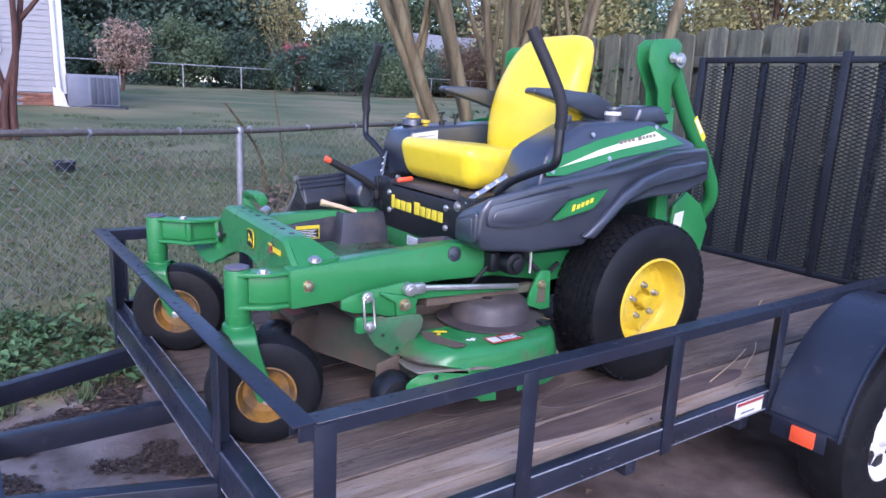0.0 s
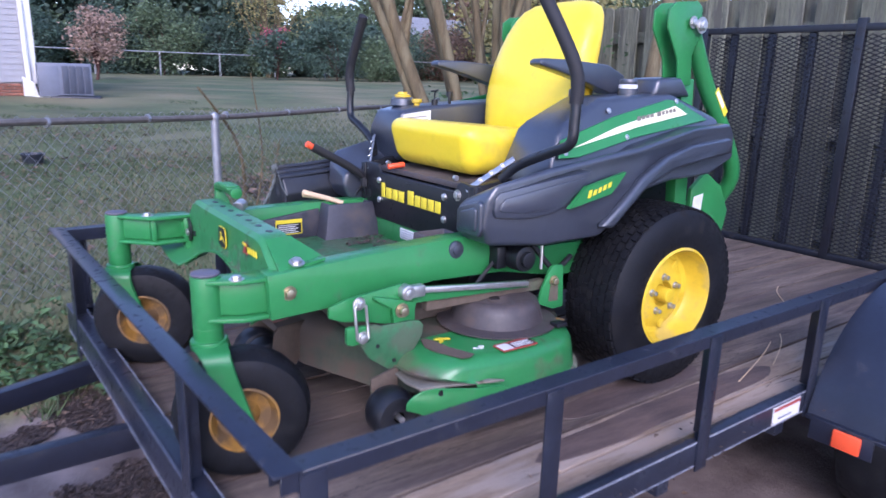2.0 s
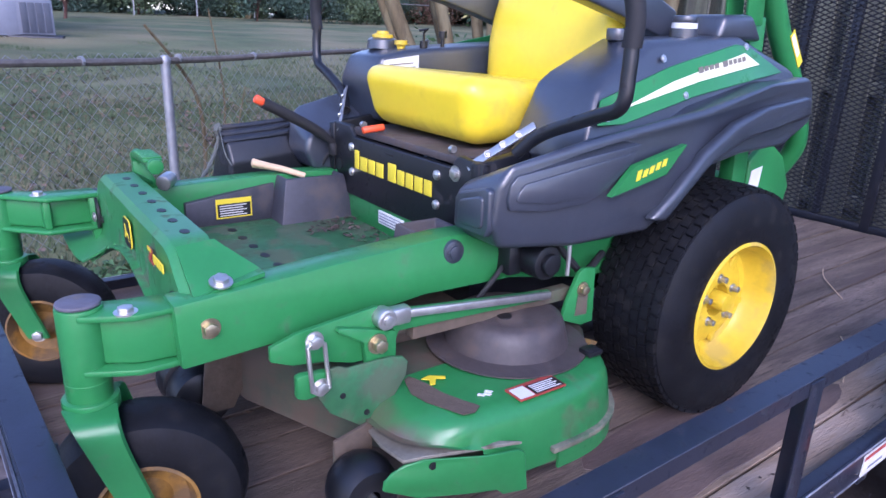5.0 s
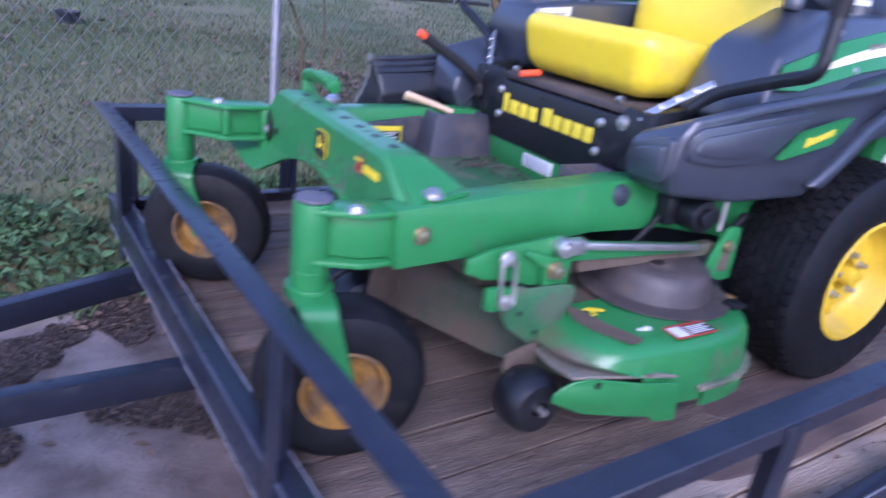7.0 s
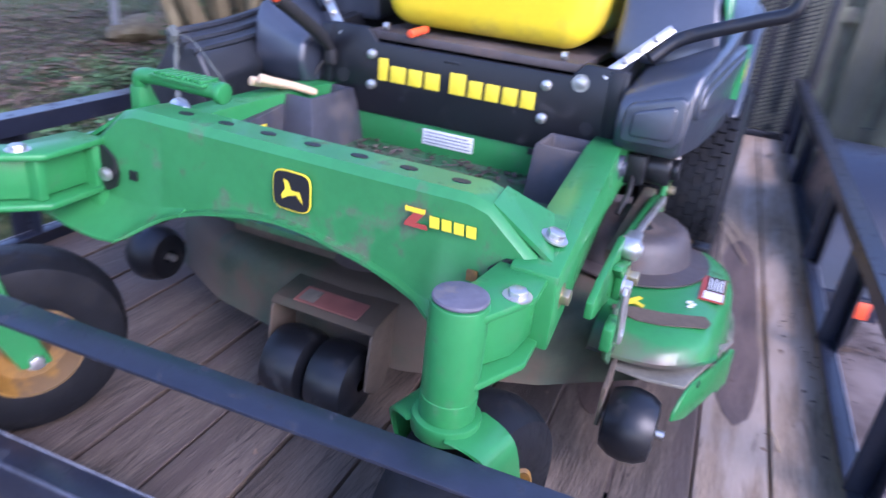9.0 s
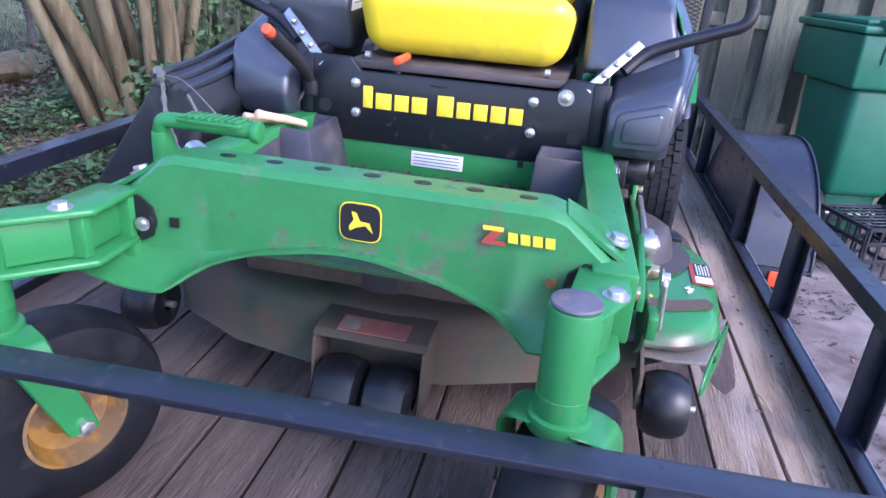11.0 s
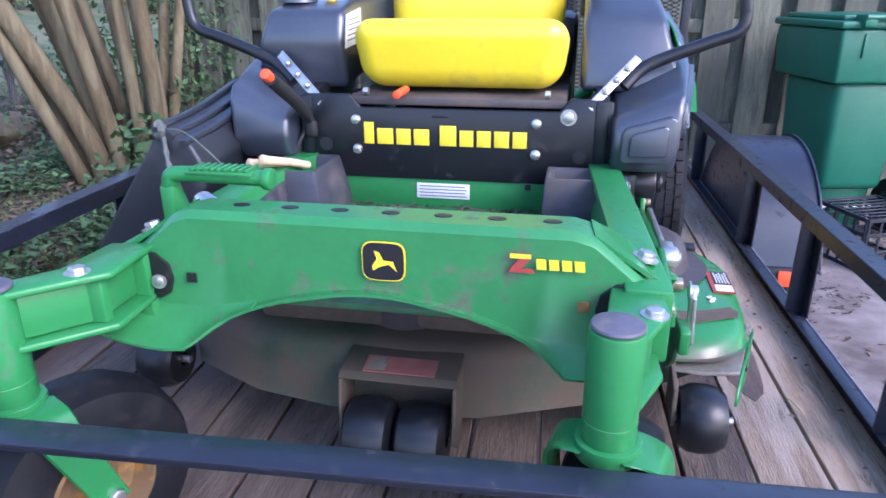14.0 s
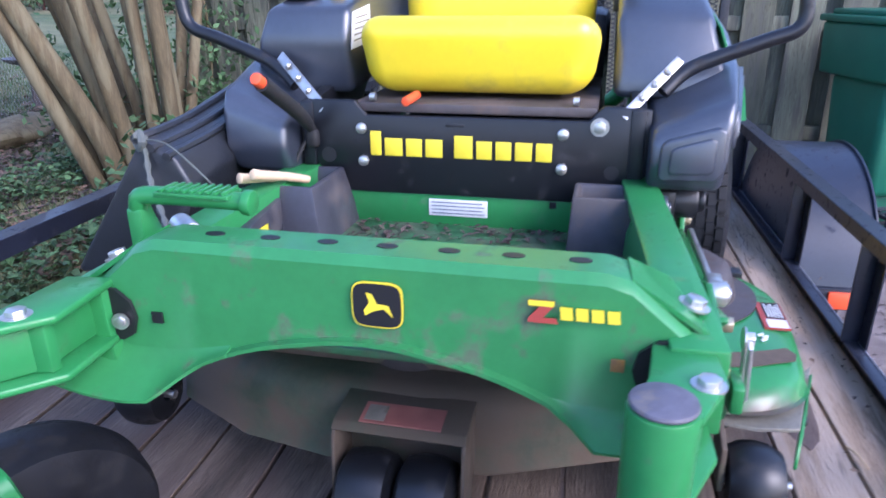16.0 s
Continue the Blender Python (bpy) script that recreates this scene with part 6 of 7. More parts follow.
solid("drain_pipe", tube([(HX + 0.2, HY - 0.33, 0.97), (HX + 0.6, HY - 0.45, 0.97), (HX + 1.1, HY - 0.7, 0.96)], 0.065, 10, 4), DARK_PLASTIC, "black corrugated drain pipe lying on the lawn", "pipe")
# dark red porch against the house, with a planter and a low tub before it
porch = thing("porch", (-3.6, 13.9, 0.8), "dark red painted wooden porch beside the house", "porch")
part("floor_deck", box(-5.2, 12.98, 1.32, -2.52, 14.95, 1.38, 0.01), MAROON, porch)
for k in range(14):
    part("skirt_board", box(-5.2 + k * 0.19, 13.0, 0.62, -5.02 + k * 0.19, 13.03, 1.315, 0.004, None, 1), MAROON, porch)
for x in (-5.1, -4.3, -3.5, -2.6):
    part("post", box(x - 0.045, 13.02, 1.38, x + 0.045, 13.11, 2.35, 0.006), MAROON, porch)
part("hand_rail", box(-5.2, 13.0, 2.35, -2.7, 13.13, 2.4, 0.008), MAROON, porch)
for k in range(15):
    part("baluster", box(-5.0 + k * 0.155, 13.05, 1.45, -4.965 + k * 0.155, 13.085, 2.35, 0.003, None, 1), WHITE if k % 2 else MAROON, porch)
planter = thing("planter", (-2.68, 12.0, 0.8), "white stone planter with a leafy plant by the porch", "planter")
part("bowl", lathe([(0.1, 0), (0.12, 0.03), (0.08, 0.08), (0.12, 0.16), (0.15, 0.36), (0.16, 0.38), (0.13, 0.38), (0.11, 0.3), (0, 0.3)], 24, Matrix.Translation((-2.68, 12.0, 0.8))), WHITE, planter)
rng = np.random.default_rng(77)
leaf_part("foliage", leaves(rng, [(-2.78 + rng.normal() * 0.08, 12.0 + rng.normal() * 0.06, 1.16 + abs(rng.normal()) * 0.06) for _ in range(12)], 20, 0.05, 0.03), LEAF_DARK, planter)
solid("garden_tub", prism([(-3.3, 0.84), (-3.38, 1.0), (-2.62, 1.0), (-2.7, 0.84)], "y", 11.2, 11.6, 0.03, 3), DARK_PLASTIC, "low black plastic tub on the grass", "tub")
# air conditioner
ac = thing("air_conditioner", (-0.2, 14.9, 1.0), "grey metal outdoor air conditioning unit on the lawn", "air conditioner")
part("casing", box(-0.72, 14.6, 1.0, 0.28, 15.3, 1.68, 0.02), AC_GREY, ac)
for k in range(4):
    part("grille", box(-0.28 + k * 0.135, 14.585, 1.06, -0.165 + k * 0.135, 14.602, 1.62, 0.004), AC_DARK, ac)
part("grille", box(-0.65, 14.592, 1.06, -0.34, 14.602, 1.62, 0.004), AC_GREY, ac)
solid("duct_cover", prism([(-0.98, 1.0), (-0.98, 1.4), (-0.78, 1.28), (-0.72, 1.0)], "y", 14.75, 15.2, 0.01), WHITE, "pale metal duct cover beside the air conditioner", "duct cover")
# distant house and shed
shed = thing("far_house", (29, 44, 1.6), "far white and brick house behind the trees", "house")
part("wall", box(25.5, 43, 1.5, 31, 48, 4.4), BRICK, shed)
part("roof", prism([(42.6, 4.4), (45.5, 6.2), (48.4, 4.4)], "x", 25.2, 31.3), STONE, shed)
w2 = part("window", box(27.0, 42.95, 2.6, 27.9, 43.02, 3.9), WHITE, shed)
part("pane", box(27.1, 42.93, 2.7, 27.8, 42.96, 3.8), GLASS, w2)
shed2 = thing("white_shed", (24.0, 29.0, 1.3), "small weathered white shed on posts", "shed")
part("wall", box(23.3, 28.3, 2.6, 24.5, 29.6, 3.5, 0.01), SIDING, shed2)
part("roof", prism([(23.1, 3.5), (23.9, 4.0), (24.7, 3.5)], "y", 28.1, 29.8), STONE, shed2)
for x, y in ((23.35, 28.4), (24.4, 28.4), (23.35, 29.5), (24.4, 29.5)):
    part("leg", cyl((x, y, 1.2), (x, y, 2.6), 0.05, seg=8), DARK_BARK, shed2)

# red-barked tree in front of the house
rt = thing("crape_myrtle", (-1.35, 9.3, 0.7), "bare reddish many-stemmed crape myrtle by the house", "tree")
for a, b, c in (((-1.5, 9.3), (-1.75, 9.2), (-1.5, 9.0)), ((-1.4, 9.3), (-1.15, 9.3), (-0.95, 9.2)), ((-1.35, 9.4), (-1.5, 9.5), (-1.2, 9.6)), ((-1.3, 9.3), (-1.2, 9.2), (-1.25, 9.1))):
    part("stem", tube([(*a, 0.55), (*a, 1.2), (*b, 2.2), (*c, 4.2)], lambda q: 0.058 * (1 - 0.5 * q), 8, 5), DARK_BARK, rt)
part("branch", tube([(-1.15, 9.3, 2.3), (-0.8, 9.2, 2.75), (-0.35, 9.0, 3.4)], lambda q: 0.04 * (1 - 0.7 * q), 6, 4), DARK_BARK, rt)
part("branch", tube([(-1.5, 9.2, 2.6), (-1.0, 9.0, 3.2), (-0.6, 8.9, 4.2)], lambda q: 0.035 * (1 - 0.7 * q), 6, 4), DARK_BARK, rt)

rt.matrix_basis = Matrix.Translation((-0.5, 0, 0)) @ rt.matrix_basis

# ---- chain-link fence between lawn and drive ----
FA, FB = Vector((-6.2, -0.27, 0)), Vector((3.3, 4.73, 0))
chain = thing("chain_link_fence", (-0.5, 2.75, 0.33), "sagging grey chain-link fence with rusty top rail", "fence")
fd = (FB - FA).normalized()
FL = (FB - FA).length


def fence_pt(s, z):
    p = FA + fd * s
    return (p.x, p.y, z)


s_mid = (Vector((-0.55, 2.74, 0)) - FA).dot(fd)
for s_ in (s_mid - 5.6, s_mid - 2.8, s_mid, s_mid + 2.8):
    x, y, _ = fence_pt(s_, 0)
    part("post", merge(cyl((x, y, ground_height(x, y) - 0.2), (x, y, 1.235), 0.027, seg=14), lathe([(0.03, 1.215), (0.032, 1.235), (0.02, 1.258), (0, 1.262)], 14, Matrix.Translation((x, y, 0)))), GALV, chain)
part("top_rail", tube([fence_pt(s_, 1.24 + 0.012 * math.sin(s_ * 1.7)) for s_ in np.linspace(0, FL, 30)], 0.019, 8), FENCE_STEEL, chain)
for s_ in np.arange(0.3, FL, 0.62):
    x, y, z = fence_pt(s_, 1.24)
    part("tie", cyl((x - fd.x * 0.008, y - fd.y * 0.008, z), (x + fd.x * 0.008, y + fd.y * 0.008, z), 0.026, seg=8), GALV, chain)


def chain_mesh():
    verts, faces = [], []
    w, h, t = 0.08, 0.08, 0.0021
    n, m = int(FL / w), 12
    fn = Vector((-fd.y, fd.x, 0))

    def strand(s0, z0, s1, z1, o):
        k = len(verts)
        for s_, z_, dz in ((s0, z0, t), (s1, z1, t), (s1, z1, -t), (s0, z0, -t)):
            p = FA + fd * s_ + fn * (0.02 + o)
            verts.append((p.x, p.y, z_ + dz))
        faces.append((k, k + 1, k + 2, k + 3))

    for i in range(n):
        for j in range(m):
            s0, z0 = i * w, 1.275 - j * h
            strand(s0, z0, s0 + w / 2, z0 - h / 2, 0.0)
            strand(s0 + w / 2, z0 - h / 2, s0 + w, z0, 0.003)
            strand(s0, z0 - h, s0 + w / 2, z0 - h / 2, 0.003)
            strand(s0 + w / 2, z0 - h / 2, s0 + w, z0 - h, 0.0)
    me = bpy.data.meshes.new("chain_mesh")
    me.from_pydata(verts, [], faces)
    return me


cm = leaf_part("wire_mesh", chain_mesh(), GALV, chain, "diamond wire mesh")
cm["kind"] = "stuff"
# dead sapling at the fence
sap = thing("dead_sapling", (-0.3, 2.95, 0.35), "bare broken sapling stems leaning on the fence", "sapling")
part("stem", tube([(-0.3, 2.95, 0.3), (-0.28, 2.95, 0.8), (-0.36, 2.9, 1.1), (-0.62, 2.75, 1.42)], lambda q: 0.016 * (1 - 0.5 * q), 7, 5), BARK, sap)
part("stem", tube([(-0.25, 2.98, 0.3), (-0.12, 3.0, 0.9), (-0.2, 2.95, 1.52)], lambda q: 0.01 * (1 - 0.6 * q), 6, 5), BARK, sap)
part("stem", tube([(-0.22, 2.98, 0.3), (-0.05, 3.05, 0.7), (0.02, 3.0, 1.05)], lambda q: 0.01 * (1 - 0.6 * q), 6, 5), BARK, sap)

# ---- crape myrtle beside the trailer ----
myr = thing("crape_myrtle", (1.7, 2.4, 0.4), "large crape myrtle with many smooth tan trunks", "tree")
rng = np.random.default_rng(11)
FANS = [(1.20, 2.65, -0.75, 0.35), (1.35, 2.7, -0.6, 0.8), (1.6, 2.25, -0.25, -0.2), (1.45, 2.55, -0.4, 0.45), (1.30, 2.55, -0.55, 0.55), (1.40, 2.45, -0.45, 0.25), (1.50, 2.60, -0.30, 0.6), (1.55, 2.35, -0.12, -0.1), (1.65, 2.50, 0.0, 0.45), (1.70, 2.30, 0.1, 0.0), (1.80, 2.40, 0.25, 0.25), (1.85, 2.55, 0.4, 0.5), (1.95, 2.35, 0.6, 0.0), (2.0, 2.45, 0.75, 0.2), (1.75, 2.65, 0.2, 0.8)]
for i, (x, y, dx, dy) in enumerate(FANS):
    r0 = rng.uniform(0.036, 0.058)
    j = rng.normal(size=4) * 0.05
    top = (x + dx * 2.0 + j[2], y + dy * 1.6 + j[3], 4.6)
    tr = part("trunk", tube([(1.68 + (x - 1.68) * 0.7, 2.45 + (y - 2.45) * 0.7, 0.25), (x, y, 0.7), (x + dx * 0.45 + j[0], y + dy * 0.45 + j[1], 1.7), (x + dx * 1.1, y + dy * 1.0, 2.9), top], lambda q, r0=r0: r0 * (1.15 - 0.55 * q), 10, 5), BARK, myr)
    part("branch", tube([(x + dx * 0.45 + j[0], y + dy * 0.45 + j[1], 1.7), (x + dx * 0.3 + j[1] * 3, y + dy * 1.0, 2.6), (x + dx * 0.2 + j[2] * 6, y + dy * 1.8, 4.0)], lambda q, r0=r0: r0 * 0.6 * (1 - 0.5 * q), 8, 4), BARK, tr)
lean = thing("leaning_trunk", (2.45, 1.75, 0.1), "single tan crape myrtle trunk leaning by the wooden fence", "tree")
part("trunk", tube([(2.45, 1.75, 0.0), (2.5, 1.7, 0.8), (2.62, 1.75, 1.7), (2.85, 1.75, 2.6), (3.3, 1.9, 4.2)], lambda q: 0.06 * (1.1 - 0.4 * q), 10, 5), BARK, lean)
# light spread of twigs and leaves high in the crown, and creeper on the fence end
leaf_part("twig_leaves", leaves(rng, [(rng.uniform(0.3, 4), rng.uniform(2.2, 5.5), rng.uniform(3.4, 5.2)) for _ in range(70)], 40, 0.28, 0.035), LEAF_OLIVE, myr, "thin yellowing leaves")
creeper = thing("creeper", (2.75, 2.6, 0.35), "green creeper climbing the end of the wooden fence", "creeper")
leaf_part("foliage", leaves(rng, [(2.82 + rng.normal() * 0.05, 2.75 + rng.normal() * 0.25, rng.uniform(0.35, 1.9)) for _ in range(45)], 26, 0.07, 0.022), IVY, creeper)
part("stem", tube([(2.8, 2.8, 0.2), (2.85, 2.7, 1.0), (2.86, 2.75, 1.9)], 0.01, 6, 4), BARK, creeper)
fern = thing("fern", (1.25, 2.15, 0.3), "leafy green plant at the foot of the trunks", "plant")
leaf_part("foliage", leaves(rng, [(1.25 + rng.normal() * 0.3, 2.05 + rng.normal() * 0.18, 0.35 + abs(rng.normal()) * 0.18) for _ in range(30)], 30, 0.07, 0.035, 0.3), IVY, fern)
fern2 = thing("fern", (2.4, 2.2, 0.3), "leafy green plant at the foot of the trunks", "plant")
leaf_part("foliage", leaves(rng, [(2.35 + rng.normal() * 0.3, 2.2 + rng.normal() * 0.25, 0.3 + abs(rng.normal()) * 0.2) for _ in range(30)], 30, 0.07, 0.03, 0.3), IVY, fern2)

weeds = thing("weed_clump", (2.5, 3.0, 0.35), "tall green weeds between the trunks and the fence", "weeds")
leaf_part("foliage", leaves(rng, [(2.45 + rng.normal() * 0.28, 3.1 + rng.normal() * 0.45, 0.4 + abs(rng.normal()) * 0.65) for _ in range(70)], 30, 0.12, 0.03, 0.1), IVY, weeds)
part("stalk", tube([(2.4, 2.9, 0.3), (2.42, 2.92, 0.9), (2.5, 2.95, 1.7)], 0.006, 6, 3), BARK, weeds)
part("stalk", tube([(2.6, 3.2, 0.3), (2.55, 3.15, 1.0), (2.62, 3.1, 1.5)], 0.006, 6, 3), BARK, weeds)

# bird bath on the lawn
bath = thing("bird_bath", (3.3, 4.8, 0.38), "dark grey bird bath on the lawn", "bird bath")
part("stand", lathe([(0.12, 0), (0.11, 0.04), (0.05, 0.1), (0.04, 0.4), (0.06, 0.62), (0.08, 0.66)], 20, Matrix.Translation((3.3, 4.8, 0.38)) @ Matrix.Diagonal((0.75, 0.75, 0.68, 1))), GREY_CAST, bath)
part("bowl", lathe([(0.05, 0.64), (0.2, 0.68), (0.28, 0.73), (0.28, 0.75), (0.26, 0.745), (0.15, 0.71), (0, 0.70)], 28, Matrix.Translation((3.3, 4.8, 0.38)) @ Matrix.Diagonal((0.75, 0.75, 0.68, 1))), GREY_CAST, bath)
solid("plant_pot", lathe([(0.09, 0), (0.11, 0.14), (0.12, 0.14), (0.12, 0.155), (0.105, 0.155), (0.09, 0.12), (0, 0.12)], 24, Matrix.Translation((-1.4, 6.5, 0.5))), DARK_PLASTIC, "black plastic plant pot on the lawn", "plant pot")

# ---- wheeled bin and crates behind the trailer ----
wb = thing("wheeled_bin", (2.4, -1.85, 0.0), "green plastic wheeled bin with handled lid by the fence", "bin")
BM = pose(2.4, -1.85, 0, 0, 0, 14)


def wpart(name, bm, mat, parent=None, label=""):
    bm.transform(BM)
    return part(name, bm, mat, parent or wb, label)


def taper(hx, hy, z0, z1, dx, dy, b=0.02):
    """A box that narrows by dx, dy towards its foot."""
    return prism([(-hx, -hy), (hx, -hy), (hx, hy), (-hx, hy)], "z", z0, z1, b, 3, lambda u, v, w: (u - math.copysign(dx, u) * (w == z0), v - math.copysign(dy, v) * (w == z0), w))


body = wpart("body", taper(0.285, 0.22, 0.29, 0.945, 0.03, 0.025, 0.05), BIN)
wpart("shoulder", taper(0.345, 0.285, 0.93, 1.225, 0.012, 0.012, 0.02), BIN, body)
wpart("foot", taper(0.2, 0.165, 0.02, 0.3, 0.03, 0.02, 0.02), BIN, body)
for y in (-0.15, 0.15):
    wpart("groove", box(-0.352, y - 0.006, 1.07, -0.34, y + 0.006, 1.2, 0.003), BIN, body)
lid = wpart("lid", merge(box(-0.365, -0.305, 1.225, 0.365, 0.305, 1.265, 0.014), box(-0.28, -0.25, 1.262, 0.33, 0.25, 1.295, 0.014)), BIN)
for y in (-0.17, 0.0, 0.17):
    wpart("handle_block", box(-0.40, y - 0.035, 1.235, -0.30, y + 0.035, 1.3, 0.01), BIN, lid)
wpart("handle_bar", cyl((-0.39, -0.27, 1.285), (-0.39, 0.2, 1.285), 0.016, seg=12), BIN, lid)
wpart("worn_patch", box(-0.3475, -0.09, 1.14, -0.344, 0.03, 1.16, 0.001), RIM_DIRTY, body, "orange worn mark")
wpart("axle", cyl((-0.25, -0.29, 0.19), (-0.25, 0.29, 0.19), 0.012, seg=10), GALV)
for y in (-0.31, 0.25):
    w_ = wpart("wheel", cyl((-0.25, y, 0.19), (-0.25, y + 0.06, 0.19), 0.17, seg=32, b=0.015), RUBBER)
    wpart("hub", cyl((-0.25, y - 0.004, 0.19), (-0.25, y + 0.064, 0.19), 0.09, seg=24, b=0.004), DARK_PLASTIC, w_)
wpart("strut", box(-0.3, -0.275, 0.3, -0.26, -0.255, 0.95, 0.004), BLACK)


def milk_crate(x, y, z, w, h, label):
    c = thing("milk_crate", (x, y, z), label, "crate")
    CM = Matrix.Translation((x, y, 0)) @ pose(0, 0, 0, 0, 0, 22) @ Matrix.Translation((-x, -y, 0))
    def slab(*a):
        return box(*a, 0.003, CM, 1)
    for zz in (0.0, h * 0.33, h * 0.66, h - 0.02):
        for sx in (-1, 1):
            part("slat", slab(x + sx * w / 2 - 0.006, y - w / 2, z + zz, x + sx * w / 2 + 0.006, y + w / 2, z + zz + 0.022), DARK_PLASTIC, c)
            part("slat", slab(x - w / 2 + 0.006, y + sx * w / 2 - 0.006, z + zz, x + w / 2 - 0.006, y + sx * w / 2 + 0.006, z + zz + 0.022), DARK_PLASTIC, c)
    for k in range(6):
        o = -w / 2 + 0.012 + k * (w - 0.024) / 5
        for sx in (-1, 1):
            part("upright", slab(x + sx * w / 2 - 0.005, y + o - 0.008, z, x + sx * w / 2 + 0.005, y + o + 0.008, z + h - 0.002), DARK_PLASTIC, c)
            part("upright", slab(x + o - 0.008, y + sx * w / 2 - 0.005, z, x + o + 0.008, y + sx * w / 2 + 0.005, z + h - 0.002), DARK_PLASTIC, c)
    for k in range(8):
        o = -w / 2 + 0.02 + k * (w - 0.04) / 7
        part("bottom_slat", slab(x + o - 0.007, y - w / 2 + 0.006, z + h - 0.012, x + o + 0.007, y + w / 2 - 0.006, z + h - 0.004), DARK_PLASTIC, c)
        part("bottom_slat", slab(x - w / 2 + 0.006, y + o - 0.007, z + h - 0.02, x + w / 2 - 0.006, y + o + 0.007, z + h - 0.0125), DARK_PLASTIC, c)
    return c


milk_crate(1.79, -1.91, 0.0, 0.39, 0.3, "upturned dark blue plastic milk crate on the dirt")

# ---- grass, weeds and litter ----
def scatter_blades(name, mat, label, seed, n, region, h, keep):
    rng = np.random.default_rng(seed)
    x = rng.uniform(region[0], region[1], n)
    y = rng.uniform(region[2], region[3], n)
    verts, faces = [], []
    for a, b in zip(x, y):
        if not keep(a, b):
            continue
        g = ground_height(a, b)
        t = rng.uniform(0, 6.28)
        hh = h * rng.uniform(0.4, 1.2)
        w = 0.004 + 0.003 * rng.random()
        lx, ly = rng.normal() * hh * 0.5, rng.normal() * hh * 0.5
        c, s_ = math.cos(t) * w, math.sin(t) * w
        k = len(verts)
        verts += [(a - c, b - s_, g - 0.005), (a + c, b + s_, g - 0.005), (a + lx, b + ly, g + hh)]
        faces.append((k, k + 1, k + 2))
    me = bpy.data.meshes.new(name)
    me.from_pydata(verts, [], faces)
    me.materials.append(mat)
    return tagged(new(name, me), label, "grass", kind="stuff")


def lawn_edge(x, y):
    return y > 1.3 + 0.25 * noise.noise(Vector((x * 1.5, y * 1.5, 3)))


scatter_blades("grass", GRASS, "short ragged green lawn grass", 1, 70000, (-5, 4.5, 1.1, 6.5), 0.04, lawn_edge)
scatter_blades("weeds", GRASS, "taller tufts of weeds by the trailer", 4, 9000, (-3.4, 0.2, 1.25, 2.1), 0.12, lambda x, y: noise.noise(Vector((x * 3, y * 3, 7))) > 0.1)
scatter_blades("dry_grass", STRAW, "short dry straw coloured grass", 2, 15000, (-5, 4.5, 1.3, 7), 0.04, lawn_edge)


def litter(name, mat, label, seed, n, region, size, keep, lift=0.006, curl=0.5, category="leaves", base=None):
    rng = np.random.default_rng(seed)
    verts, faces = [], []
    for _ in range(n):
        a, b = rng.uniform(region[0], region[1]), rng.uniform(region[2], region[3])
        if not keep(a, b):
            continue
        g = (ground_height(a, b) if base is None else base) + lift * rng.random() + 0.002
        s_ = size * rng.uniform(0.5, 1.5)
        t = rng.uniform(0, 6.28)
        d, e = Vector((math.cos(t), math.sin(t), rng.normal() * curl * 0.4)) * s_, Vector((-math.sin(t), math.cos(t), rng.normal() * curl * 0.4)) * s_ * 0.55
        c = Vector((a, b, g + s_ * curl * 0.3))
        k = len(verts)
        up = Vector((0, 0, s_ * curl * 0.35))
        verts += [c - d, c - d * 0.2 + e + up, c + d, c - d * 0.2 - e + up, c - d * 0.1]
        faces += [(k, k + 4, k + 1), (k + 4, k + 2, k + 1), (k, k + 3, k + 4), (k + 4, k + 3, k + 2)]
    me = bpy.data.meshes.new(name)
    me.from_pydata([tuple(v) for v in verts], [], faces)
    me.materials.append(mat)
    return tagged(new(name, me), label, category, kind="stuff")


MULCH = leaf_mat("dark_mulch", (0.07, 0.05, 0.042), 0.5, 0.9)


def patchy(thr, sc, off):
    return lambda x, y: noise.noise(Vector((x * sc, y * sc, off))) > thr


HEAPS = [(-2.04, 0.99, 0.112), (-2.08, 0.95, 0.112), (-1.97, 1.03, 0.1), (-1.91, 1.07, 0.112), (-1.81, 1.12, 0.075), (-1.56, 1.35, 0.088), (-1.57, 1.14, 0.088), (-1.64, 1.25, 0.062), (-1.55, 0.61, 0.1), (-2.04, 0.57, 0.088), (-1.42, 0.48, 0.075), (-2.3, 1.4, 0.188)]


def heaped(x, y):
    d = max(math.exp(-((x - a) ** 2 + (y - b) ** 2) / (2 * r * r)) for a, b, r in HEAPS)
    return d + 0.5 * noise.noise(Vector((x * 6, y * 6, 2))) > 0.48


litter("mulch", MULCH, "dark leaf mulch heaped beneath the trailer tongue", 11, 52000, (-2.9, -1.1, -0.3, 1.75), 0.0105, heaped, 0.012)
litter("leaf_litter", LEAF_BROWN, "brown fallen leaves along the edge of the lawn", 12, 3500, (-4, 3, 0.75, 1.7), 0.02, lambda x, y: y > 1.15 + 0.2 * noise.noise(Vector((x * 3, y * 3, 0))), 0.015)
litter("leaf_litter", LEAF_BROWN, "scattered brown leaves on the dirt drive", 13, 2200, (-3.5, 4, -3.5, 0.8), 0.02, patchy(0.0, 1.1, 2), 0.006)
litter("mulch", MULCH, "dark crumbs of mulch on the dirt drive", 14, 6000, (-1.5, 3, -2.8, -1.0), 0.011, patchy(0.05, 1.7, 4), 0.006)
litter("fallen_leaves", LEAF_BROWN, "fallen leaves scattered over the lawn", 15, 1500, (-5, 5, 1.6, 8), 0.028, lambda x, y: True, 0.04)
